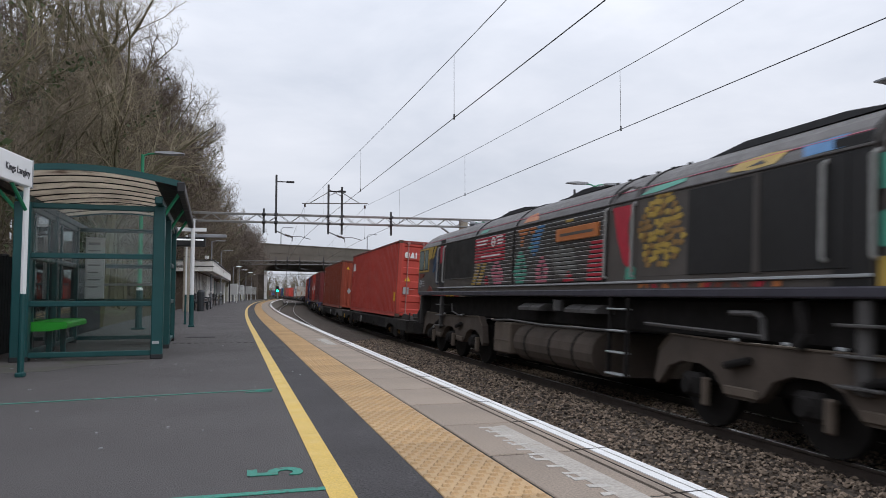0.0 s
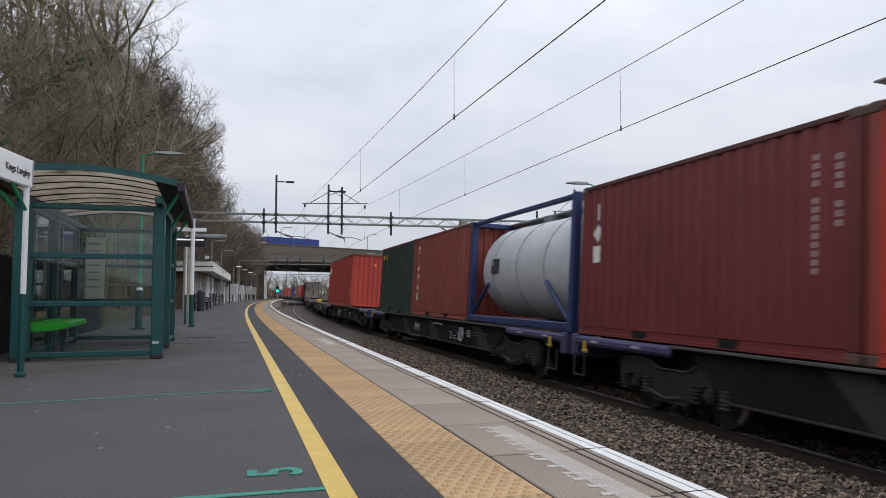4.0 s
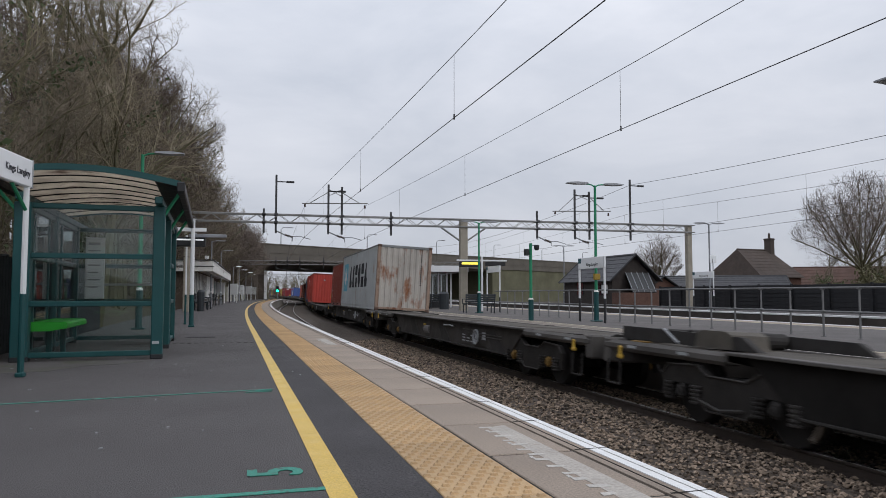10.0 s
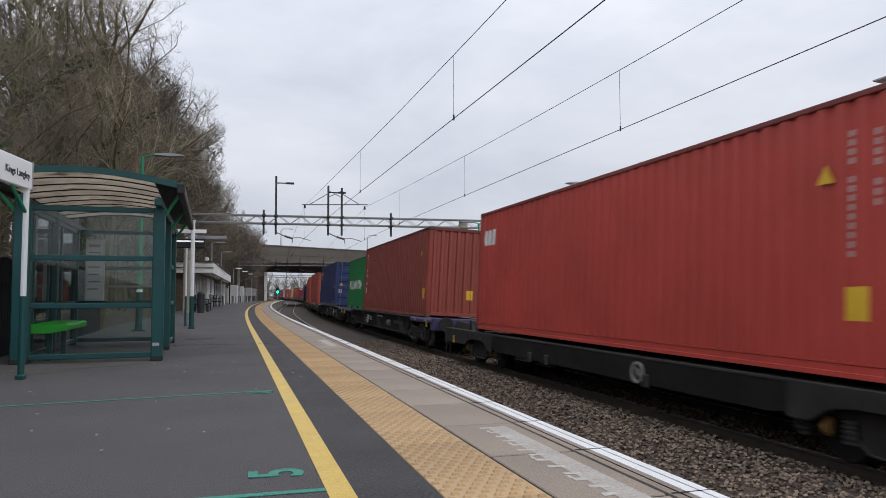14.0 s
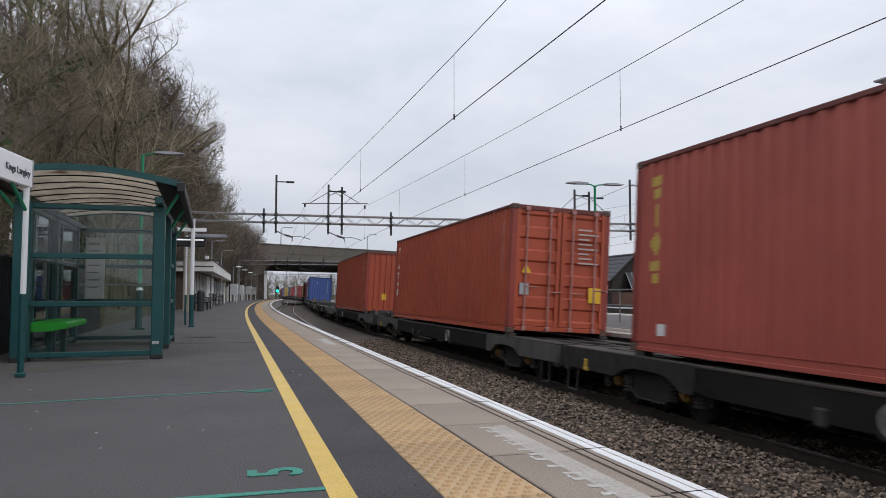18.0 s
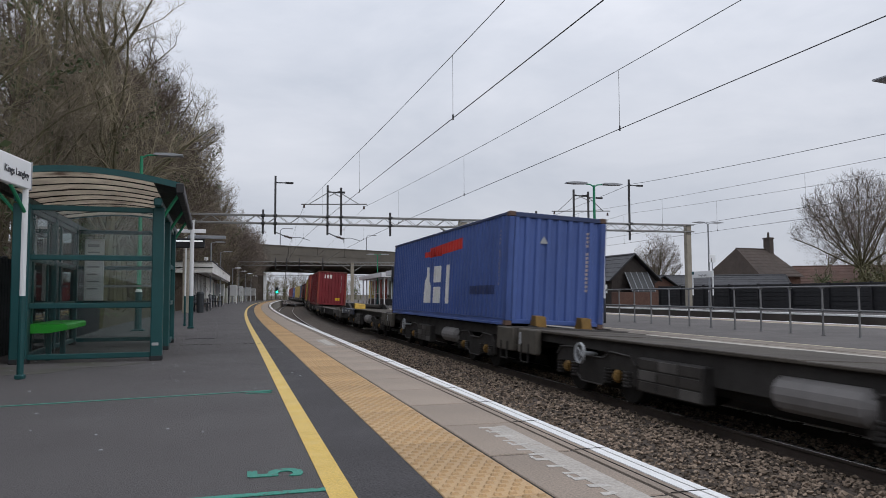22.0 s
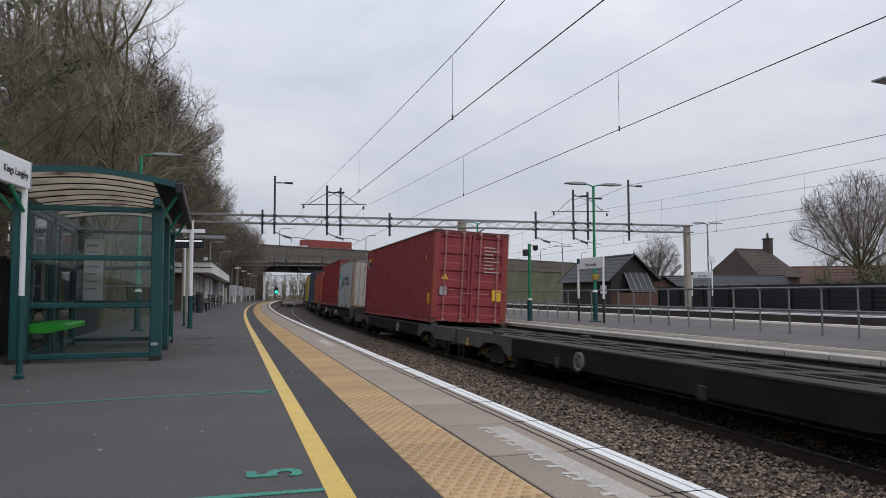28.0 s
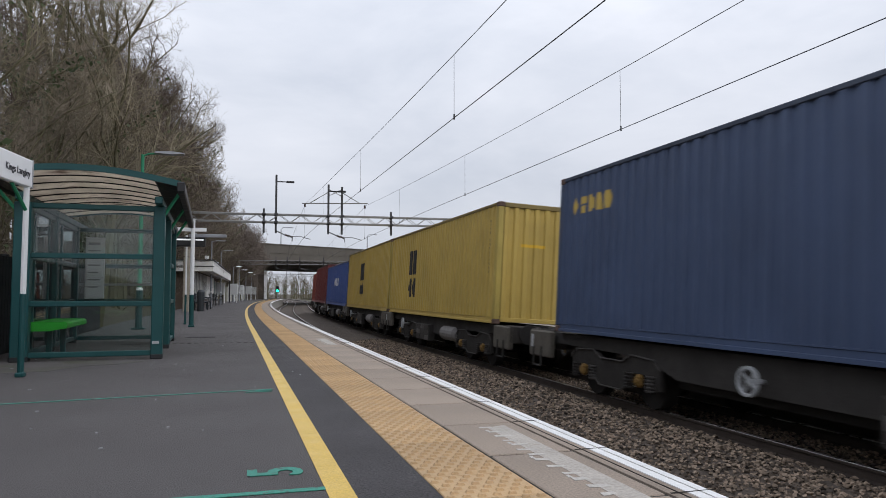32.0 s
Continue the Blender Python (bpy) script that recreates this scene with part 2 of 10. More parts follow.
# ---- mesh helpers ----
class Shape:
    """Vertices and faces that become one mesh."""

    def __init__(self):
        self.v, self.f = [], []

    def add(self, verts, faces):
        k = len(self.v)
        self.v.extend(tuple(p) for p in verts)
        self.f.extend(tuple(i + k for i in q) for q in faces)
        return self

    def box(self, x0, x1, y0, y1, z0, z1):
        return self.add([(x, y, z) for x in (x0, x1) for y in (y0, y1) for z in (z0, z1)],
                        [(0, 1, 3, 2), (4, 6, 7, 5), (0, 4, 5, 1), (2, 3, 7, 6), (0, 2, 6, 4), (1, 5, 7, 3)])

    def rbox(self, x0, x1, y0, y1, z0, z1, c=0.01):
        """A box with chamfered edges."""
        c = min(c, abs(x1 - x0) * 0.45, abs(y1 - y0) * 0.45, abs(z1 - z0) * 0.45)
        lo, hi = (x0, y0, z0), (x1, y1, z1)
        idx, verts = {}, []
        for sx in (0, 1):
            for sy in (0, 1):
                for sz in (0, 1):
                    for a in range(3):
                        p = []
                        for k, s in enumerate((sx, sy, sz)):
                            e = (lo, hi)[s][k]
                            p.append(e if k == a else e + (c if s == 0 else -c))
                        idx[sx, sy, sz, a] = len(verts)
                        verts.append(p)
        faces = []
        for a in range(3):
            o = [k for k in range(3) if k != a]
            for s in (0, 1):
                quad = []
                for u, w in ((0, 0), (1, 0), (1, 1), (0, 1)):
                    key = [0, 0, 0]
                    key[a], key[o[0]], key[o[1]] = s, u, w
                    quad.append(idx[(*key, a)])
                faces.append(quad)
            for u in (0, 1):
                for w in (0, 1):
                    k0, k1 = [0, 0, 0], [0, 0, 0]
                    k0[o[0]] = k1[o[0]] = u
                    k0[o[1]] = k1[o[1]] = w
                    k1[a] = 1
                    faces.append([idx[(*k0, o[0])], idx[(*k1, o[0])], idx[(*k1, o[1])], idx[(*k0, o[1])]])
        for s in [(a, b, d) for a in (0, 1) for b in (0, 1) for d in (0, 1)]:
            faces.append([idx[(*s, 0)], idx[(*s, 1)], idx[(*s, 2)]])
        return self.add(verts, faces)

    def cyl(self, p0, p1, r0, r1=None, n=10, caps=True):
        r1 = r0 if r1 is None else r1
        a, b = Vector(p0), Vector(p1)
        d = (b - a).normalized()
        u = d.orthogonal().normalized()
        w = d.cross(u)
        ring = [(math.cos(2 * math.pi * i / n), math.sin(2 * math.pi * i / n)) for i in range(n)]
        verts = [a + (u * c + w * s) * r0 for c, s in ring] + [b + (u * c + w * s) * r1 for c, s in ring]
        faces = [(i, (i + 1) % n, n + (i + 1) % n, n + i) for i in range(n)]
        if caps:
            faces += [tuple(reversed(range(n))), tuple(range(n, 2 * n))]
        return self.add(verts, faces)

    def ring(self, c, axis, r, t, w, n=20):
        """A flat ring (a hand wheel or a tyre): centre, axis, outer radius, radial thickness, width."""
        c, d = Vector(c), Vector(axis).normalized()
        u = d.orthogonal().normalized()
        v = d.cross(u)
        verts = []
        for i in range(n):
            e = u * math.cos(2 * math.pi * i / n) + v * math.sin(2 * math.pi * i / n)
            verts += [c + e * r - d * w / 2, c + e * r + d * w / 2, c + e * (r - t) + d * w / 2, c + e * (r - t) - d * w / 2]
        faces = [(4 * i + j, 4 * i + (j + 1) % 4, 4 * ((i + 1) % n) + (j + 1) % 4, 4 * ((i + 1) % n) + j) for i in range(n) for j in range(4)]
        return self.add(verts, faces)

    def prism(self, poly, axis, a, b):
        """A flat outline (u, v) drawn out from a to b along the axis x, y or z."""
        n = len(poly)

        def at(p, h):
            return {"x": (h, p[0], p[1]), "y": (p[0], h, p[1]), "z": (p[0], p[1], h)}[axis]
        verts = [at(p, a) for p in poly] + [at(p, b) for p in poly]
        faces = [(i, (i + 1) % n, n + (i + 1) % n, n + i) for i in range(n)] + [tuple(reversed(range(n))), tuple(range(n, 2 * n))]
        return self.add(verts, faces)

    def path(self, pts, r, n=6):
        for p, q in zip(pts, pts[1:]):
            self.cyl(p, q, r, n=n)
        return self

    def mesh(self, name, smooth=False):
        me = bpy.data.meshes.new(name)
        me.from_pydata(self.v, [], self.f)
        bm = bmesh.new()
        bm.from_mesh(me)
        bmesh.ops.recalc_face_normals(bm, faces=bm.faces)
        bm.to_mesh(me)
        bm.free()
        if smooth:
            for p in me.polygons:
                p.use_smooth = True
        return me


def part(name, shape, material, parent=None, label="", smooth=False, at=None):
    """One mesh object, from a Shape or a finished mesh, under a thing or a part."""
    me = shape.mesh(name, smooth) if isinstance(shape, Shape) else shape
    if material and not me.materials:
        me.materials.append(material)
    ob = new(name, me)
    if parent:
        ob.parent = parent
    if at is not None:
        ob.matrix_basis = at
    if label:
        ob["label"] = label
    return ob


def thing(name, label, category, group="", kind="", at=None, shape=None, material=None):
    ob = part(name, shape, material) if shape else new(name)
    if at is not None:
        ob.matrix_basis = at
    return tagged(ob, label, category, group, kind)


def line_at(y):
    """Place and heading of the line after y metres: straight, then bends of the given curvature."""
    px, py, a, at = 0.0, min(y, BENDS[0][0]), 0.0, BENDS[0][0]
    for k, (start, curve) in enumerate(BENDS):
        stop = min(y, BENDS[k + 1][0] if k + 1 < len(BENDS) else 1e9)
        if stop <= start:
            break
        d = stop - start
        if curve:
            px += (math.cos(a) - math.cos(a + d * curve)) / curve
            py += (math.sin(a + d * curve) - math.sin(a)) / curve
            a += d * curve
        else:
            px, py = px + math.sin(a) * d, py + math.cos(a) * d
    return px, py, a


def along(y, x, z=0.0):
    """A place on the line: y metres along it, x metres across from the camera's axis line, z up."""
    px, py, a = line_at(y)
    return Vector((px + x * math.cos(a), py - x * math.sin(a), z))


def swing(y):
    """How far the line has swung to the right at y."""
    return along(y, 0.0).x


def along_pose(y, x, z=0.0, lean=0.0):
    return Matrix.Translation(along(y, x, z)) @ pose(0, 0, 0, 0, lean, -math.degrees(line_at(y)[2]))


def steps(y0, y1, fine=4.0):
    """Stations along the line: long where it is straight, closer on the bend."""
    ys = [y0]
    if y0 < BEND < y1:
        ys.append(BEND)
    y = max(y0, BEND)
    while y + fine < y1:
        y += fine
        ys.append(y)
    return ys + [y1]


def sweep(profile, y0, y1, fine=4.0):
    """A closed outline (x, z) drawn out along the line."""
    s, n = Shape(), len(profile)
    ys = steps(y0, y1, fine)
    verts = [along(y, x, z) for y in ys for x, z in profile]
    faces = [(k * n + i, k * n + (i + 1) % n, (k + 1) * n + (i + 1) % n, (k + 1) * n + i) for k in range(len(ys) - 1) for i in range(n)]
    faces += [tuple(reversed(range(n))), tuple(range((len(ys) - 1) * n, len(ys) * n))]
    return s.add(verts, faces)


def band(x0, x1, z, y0, y1, thick=0.004):
    return sweep([(x0, z - thick), (x1, z - thick), (x1, z), (x0, z)], y0, y1)


def lettering(words, size, name="lettering", bold=0.0):
    """Words in the built-in font as a mesh in the x-z plane, facing -y, centred."""
    cu = bpy.data.curves.new(name, "FONT")
    cu.body, cu.size, cu.extrude, cu.offset = words, size, 0.002, bold
    cu.align_x, cu.align_y = "CENTER", "CENTER"
    cu.resolution_u = 3
    ob = new(name, cu)
    bpy.context.view_layer.update()
    me = bpy.data.meshes.new_from_object(ob.evaluated_get(bpy.context.evaluated_depsgraph_get()))
    bpy.data.objects.remove(ob)
    bpy.data.curves.remove(cu)
    return me

# ---- the large structure ----
EDGE, ISLAND0, ISLAND1, FAR_EDGE = 2.05, 8.47, 16.9, 23.3
TRACKS = [3.5, 7.01, 18.4, 21.8]
RAIL_Z, CANT = -0.93, 3.27


def land(x, y):
    """Height of the ground: a railway corridor, a wooded bank on one side, low gardens on the other."""
    q = x - (swing(y) if y < 400 else 0.0)
    if q < -3.3:
        h = min((-3.3 - q) * 0.42, 4.3)
        return -0.02 + h + 0.25 * noise.noise((x * 0.3, y * 0.3, 0)) * min(1.0, (-3.3 - q) * 0.4)
    if q < 27.6:
        return -1.45
    return -1.0 + 0.3 * noise.noise((x * 0.05, y * 0.05, 3))


def build_ground():
    xs = [-3000, -1200, -400, -150, -80, -50, -36, -28, -22, -18, -15, -13, -11, -9.5, -8, -7, -6, -5.2, -4.6, -4, -3.6, -3.3,
          -3.1, -1, 1.5, 5, 10, 18, 24, 27.3, 28.2, 32, 40, 50, 65, 85, 110, 150, 220, 400, 1000, 3000]
    ys = [-3000, -900, -250, -80, -40, -25, -15] + [-10 + 3 * i for i in range(44)] + [125, 132, 140, 150, 162, 176, 195, 220, 260, 320, 500, 900, 3000]
    s = Shape()
    rows = []
    for y in ys:
        shift = swing(y) if y < 400 else 0.0
        rows.append([(x + shift if abs(x) < 500 else x, y) for x in xs])
    n = len(xs)
    s.add([(x, y, land(x, y)) for r in rows for x, y in r],
          [(j * n + i, j * n + i + 1, (j + 1) * n + i + 1, (j + 1) * n + i) for j in range(len(ys) - 1) for i in range(n - 1)])
    part("ground", s, SOIL, smooth=True)
    tagged(bpy.data.objects["ground"], "brown leaf-littered bank and ground along the railway", "ground", kind="structure")


build_ground()


def structure(name, shape, material, label, category):
    return tagged(part(name, shape, material), label, category, kind="structure")


# Platform beside the camera: body, surfaces, painted lines.
platform_near = structure("platform_near", sweep([(-3.3, -1.45), (EDGE - 0.09, -1.45), (EDGE - 0.09, -0.16), (EDGE - 0.03, -0.1), (EDGE - 0.03, -0.07),
                          (1.33, -0.07), (1.33, -0.05), (0.88, -0.05), (0.88, -0.012), (-3.3, -0.012)], -14, 138),
                          CONCRETE, "concrete station platform wall with worn coping", "platform")
platform_surface = structure("platform_surface", band(-3.3, 0.42, 0.0, -14, 138, 0.02), ASPHALT, "grey weathered asphalt platform surface", "platform")
platform_strip = structure("platform_strip", band(0.52, 0.88, 0.0, -14, 138, 0.02), ASPHALT_DARK, "darker asphalt strip beside the yellow line", "platform")
yellow_line = structure("yellow_line", band(0.41, 0.526, 0.003, -14, 138, 0.02), YELLOW_LINE, "worn yellow safety line painted on the platform", "marking")
structure("platform_edge", sweep([(1.845, -0.1), (EDGE - 0.01, -0.1), (EDGE, -0.08), (EDGE, -0.012), (EDGE - 0.012, 0.0), (1.845, 0.0)], -14, 138), SLAB,
                       "concrete coping along the platform edge", "platform edge")
structure("white_edge_line", band(1.93, 1.985, 0.004, -14, 138, 0.006), WHITE_LINE, "white painted stripe on the platform coping", "marking")
structure("white_nosing", sweep([(1.995, -0.02), (EDGE + 0.004, -0.085), (EDGE + 0.006, -0.012), (EDGE - 0.01, 0.005), (1.995, 0.005)], -14, 138), WHITE_LINE,
          "white painted platform nosing", "marking")

coping_joints = Shape()
for i in range(80):
    ya = 0.05 + 0.93 * i
    coping_joints.add([along(ya + dy, cx, cz) for cz in (0.003, 0.0062) for dy in (-0.0035, 0.0035) for cx in (1.846, EDGE + 0.008)],
                      [(0, 1, 3, 2), (4, 6, 7, 5), (0, 4, 5, 1), (2, 3, 7, 6), (0, 2, 6, 4), (1, 5, 7, 3)])
tagged(structure("coping_joints", coping_joints, JOINT, "dark joints between the coping stones", "joint"), kind="stuff")
structure("coping_crack", band(1.889, 1.894, 0.0035, -14, 100, 0.004), JOINT, "dark crack along the coping", "joint")

# Ballast, rails and sleepers.
bed = structure("ballast_bed", sweep([(EDGE - 0.08, -1.44), (ISLAND0 + 0.05, -1.44), (ISLAND0 + 0.05, -1.13), (7.9, -1.13), (7.0, -1.1), (6.1, -1.035),
                (5.4, -1.0), (5.0, -1.07), (4.4, -1.13), (2.7, -1.07), (EDGE - 0.08, -1.06)], -20, 330), BALLAST, "brown stone ballast bed", "ballast")
structure("ballast_bed_far", sweep([(ISLAND1 - 0.05, -1.44), (FAR_EDGE + 0.05, -1.44), (FAR_EDGE + 0.05, -1.08), (ISLAND1 - 0.05, -1.08)], -20, 330), BALLAST,
                    "brown stone ballast of the far tracks", "ballast")


def rail_profile(x, z):
    return [(x - 0.07, z - 0.16), (x + 0.07, z - 0.16), (x + 0.07, z - 0.145), (x + 0.015, z - 0.13), (x + 0.012, z - 0.045), (x + 0.035, z - 0.035),
            (x + 0.035, z - 0.004), (x - 0.035, z - 0.004), (x - 0.035, z - 0.035), (x - 0.012, z - 0.045), (x - 0.015, z - 0.13), (x - 0.07, z - 0.145)]


def build_tracks():
    tilt = math.tan(radians(CANT))
    for k, x in enumerate(TRACKS):
        track = tagged(new("railway_track"), "pair of rusty steel rails with polished heads on concrete sleepers", "track", "railway tracks", "structure")
        zc = RAIL_Z - (0.05 if k == 0 else 0.0)
        lean = tilt if k < 2 else 0.0
        for side in (-1, 1):
            rx, rz = x + side * 0.7525, zc - side * 0.7525 * lean
            part("rail", sweep(rail_profile(rx, rz), -20, 330), RAIL_SIDE, track)
            part("rail_head", sweep([(rx - 0.034, rz - 0.006), (rx + 0.034, rz - 0.006), (rx + 0.03, rz), (rx - 0.03, rz)], -20, 330), RAIL_TOP, track, "polished rail head")
        if k < 2:
            me = Shape().rbox(-1.25, 1.25, -0.13, 0.13, -0.2, 0.0, 0.03).mesh("sleeper")
            me.materials.append(CONCRETE)
            for i in range(90):
                y = -6 + 0.65 * i
                part("sleeper", me, None, track, at=along_pose(y, x, zc - 0.165, math.degrees(math.atan(lean))))


build_tracks()


def build_ballast_stones():
    """Loose stones on the near ballast, as one heap."""
    rng = np.random.default_rng(5)
    unit = np.array([(1, 0, -0.45), (-0.5, 0.87, -0.45), (-0.5, -0.87, -0.45), (0.55, 0.95, 0.25), (-1.1, 0.05, 0.3), (0.5, -0.95, 0.3), (0.1, 0.05, 0.85)])
    tri = np.array([(0, 2, 1), (0, 1, 3), (1, 4, 3), (1, 2, 4), (2, 5, 4), (2, 0, 5), (0, 3, 5), (3, 4, 6), (4, 5, 6), (5, 3, 6)])
    count = 70000
    y = -5.0 + 35.0 * rng.random(count) ** 1.25
    x = 3.3 + 4.4 * rng.random(count)
    tops = np.interp(x, [3.0, 4.4, 5.0, 5.4, 6.1, 7.0, 7.9], [-1.09, -1.13, -1.07, -1.0, -1.035, -1.1, -1.13])
    keep = (np.abs(x - 6.26) > 0.09) & (np.abs(x - 4.25) > 0.09)
    x, y, tops = x[keep], y[keep], tops[keep]
    y0 = y.copy()
    m = len(x)
    size = rng.uniform(0.013, 0.035, m)
    ang = rng.uniform(0, 2 * np.pi, m)
    tip = rng.uniform(-0.9, 0.9, m)
    p = unit[None] * rng.uniform(0.7, 1.3, (m, 7, 3))
    ct, st = np.cos(tip)[:, None], np.sin(tip)[:, None]
    px, pz = p[..., 0] * ct - p[..., 2] * st, p[..., 0] * st + p[..., 2] * ct
    ca, sa = np.cos(ang)[:, None], np.sin(ang)[:, None]
    qx, qy = px * ca - p[..., 1] * sa, px * sa + p[..., 1] * ca
    v = np.stack([qx * size[:, None] + x[:, None], qy * size[:, None] + y0[:, None], pz * size[:, None] * 0.8 + (tops + rng.uniform(-0.016, 0.03, m))[:, None]], -1)
    u = np.maximum(v[..., 1] - BEND, 0)
    v[..., 0] += u * u / (2 * RADIUS)  # same bend as the line
    f = tri[None] + (np.arange(m) * 7)[:, None, None]
    me = bpy.data.meshes.new("ballast_stones")
    me.from_pydata(v.reshape(-1, 3).tolist(), [], f.reshape(-1, 3).tolist())
    me.materials.append(STONE_MIX)
    tagged(new("ballast_stones", me), "loose brown and grey ballast stones between the tracks", "ballast", kind="stuff")


STONE_MIX = mat("ballast_stones_mixed", (0.178, 0.135, 0.1), 0.95, var=0.25, scale=5, grain=0.2, gscale=40, bump=0.3)
_n, _l = STONE_MIX.node_tree.nodes, STONE_MIX.node_tree.links
_geo, _ramp, _mx = _n.new("ShaderNodeNewGeometry"), _n.new("ShaderNodeMapRange"), _n.new("ShaderNodeMix")
_mx.data_type, _mx.blend_type = "RGBA", "MULTIPLY"
_mx.inputs["Factor"].default_value = 1.0
_ramp.inputs["To Min"].default_value, _ramp.inputs["To Max"].default_value = 0.12, 2.0
_l.new(_geo.outputs["Random Per Island"], _ramp.inputs["Value"])
_old = _n["Principled BSDF"].inputs["Base Color"].links[0].from_socket
_l.new(_old, _mx.inputs["A"])
_l.new(_ramp.outputs["Result"], _mx.inputs["B"])
_l.new(_mx.outputs["Result"], _n["Principled BSDF"].inputs["Base Color"])
build_ballast_stones()

# Island platform and the far platform.
# Dark base puts the shadow under the coping into the wall colour; streaks are stains.
SHADOWED_WALL = mat("sooty_wall", (0.055, 0.046, 0.04), 0.9, var=0.3, scale=0.8, grain=0.25, stain=(0.1, 0.085, 0.07), amount=0.05, sscale=1.2, streak=3, sharp=0.3)
WORN_PAVING = mat("worn_brown_paving", (0.2, 0.17, 0.14), 0.85, var=0.3, scale=1.6, grain=0.25, stain=(0.1, 0.085, 0.07), amount=0.14, sscale=2.2, sharp=0.3)
ISLAND_ASPHALT = mat("island_asphalt", (0.1, 0.09, 0.085), 0.85, var=0.2, scale=0.5, grain=0.4, gscale=40, stain=(0.14, 0.125, 0.11), amount=0.1, sscale=0.8, sharp=0.3)
structure("island_platform", sweep([(ISLAND0 + 0.05, -1.45), (ISLAND1 - 0.05, -1.45), (ISLAND1 - 0.05, -0.15), (ISLAND1, -0.12), (ISLAND1, -0.055), (ISLAND0, -0.055),
          (ISLAND0, -0.14), (ISLAND0 + 0.05, -0.17)], -14, 120), SHADOWED_WALL, "concrete island platform with stained edge walls, coloured dark for shadow", "platform")
structure("island_surface", band(ISLAND0 + 1.15, ISLAND1 - 1.2, -0.03, -14, 120, 0.02), ISLAND_ASPHALT, "grey asphalt island platform surface", "platform")
PALE_COPING = mat("pale_coping", (0.4, 0.37, 0.33), 0.8, var=0.2, scale=3, grain=0.2, spread=0.12, stain=(0.17, 0.15, 0.125), amount=0.14, sscale=3, sharp=0.3)
structure("island_inner_strip", band(ISLAND0 + 0.24, ISLAND0 + 0.55, -0.034, -14, 120, 0.02), WORN_PAVING, "worn brown paving behind the island coping", "platform")
structure("island_line", band(ISLAND0 + 1.08, ISLAND0 + 1.15, -0.027, -14, 120, 0.02), mat("cream_line", (0.5, 0.45, 0.32), 0.8, var=0.15, grain=0.15), "faded cream safety line on the island platform", "marking")
structure("island_line_far", band(ISLAND1 - 1.2, ISLAND1 - 1.1, -0.027, -14, 120, 0.02), MATS["cream_line"], "faded cream line on the island platform", "marking")
structure("island_strip", band(ISLAND0 + 0.55, ISLAND0 + 1.08, -0.03, -14, 120, 0.02), WORN_PAVING, "worn concrete paving strip on the island platform", "platform")
structure("island_strip_far", band(ISLAND1 - 1.1, ISLAND1 - 0.25, -0.032, -14, 120, 0.02), SLAB, "pale paving along the far island edge", "platform")
structure("island_nosing_far", band(ISLAND1 - 0.2, ISLAND1 + 0.01, -0.026, -14, 120, 0.03), WHITE_LINE, "white painted edge of the island platform", "marking")
structure("far_platform", sweep([(FAR_EDGE, -1.45), (28.0, -1.45), (28.0, -0.06), (FAR_EDGE, -0.06)], -14, 120), SHADOWED_WALL, "concrete far platform wall", "platform")
structure("far_platform_surface", band(FAR_EDGE + 0.4, 28.0, 0.0, -14, 120, 0.06), ASPHALT, "grey asphalt far platform surface", "platform")
structure("far_nosing", sweep([(FAR_EDGE - 0.02, -0.06), (FAR_EDGE + 0.4, -0.06), (FAR_EDGE + 0.4, 0.005), (FAR_EDGE - 0.02, 0.005)], -14, 120), WHITE_LINE,
          "white painted edge of the far platform", "marking")


# ---- road bridge over the line ----
BR_A, BR_B = Vector((4.08, 118.06, 0)), Vector((70.8, 160.9, 0))
BR_U = (BR_B - BR_A).normalized()
BR_N = Vector((-BR_U.y, BR_U.x, 0))
BRIDGE_FRAME = Matrix((( BR_U.x, BR_N.x, 0, BR_A.x), (BR_U.y, BR_N.y, 0, BR_A.y), (0, 0, 1, 0), (0, 0, 0, 1)))


ROAD_Z = 6.57
# Concrete whose base is darkened to hold the shade by the bridge, plus stains.
SHADE_CONCRETE = mat("stained_abutment", (0.085, 0.07, 0.057), 0.95, var=0.25, scale=0.25, stain=(0.05, 0.046, 0.035), amount=0.15, sscale=0.3, streak=3, sharp=0.3)


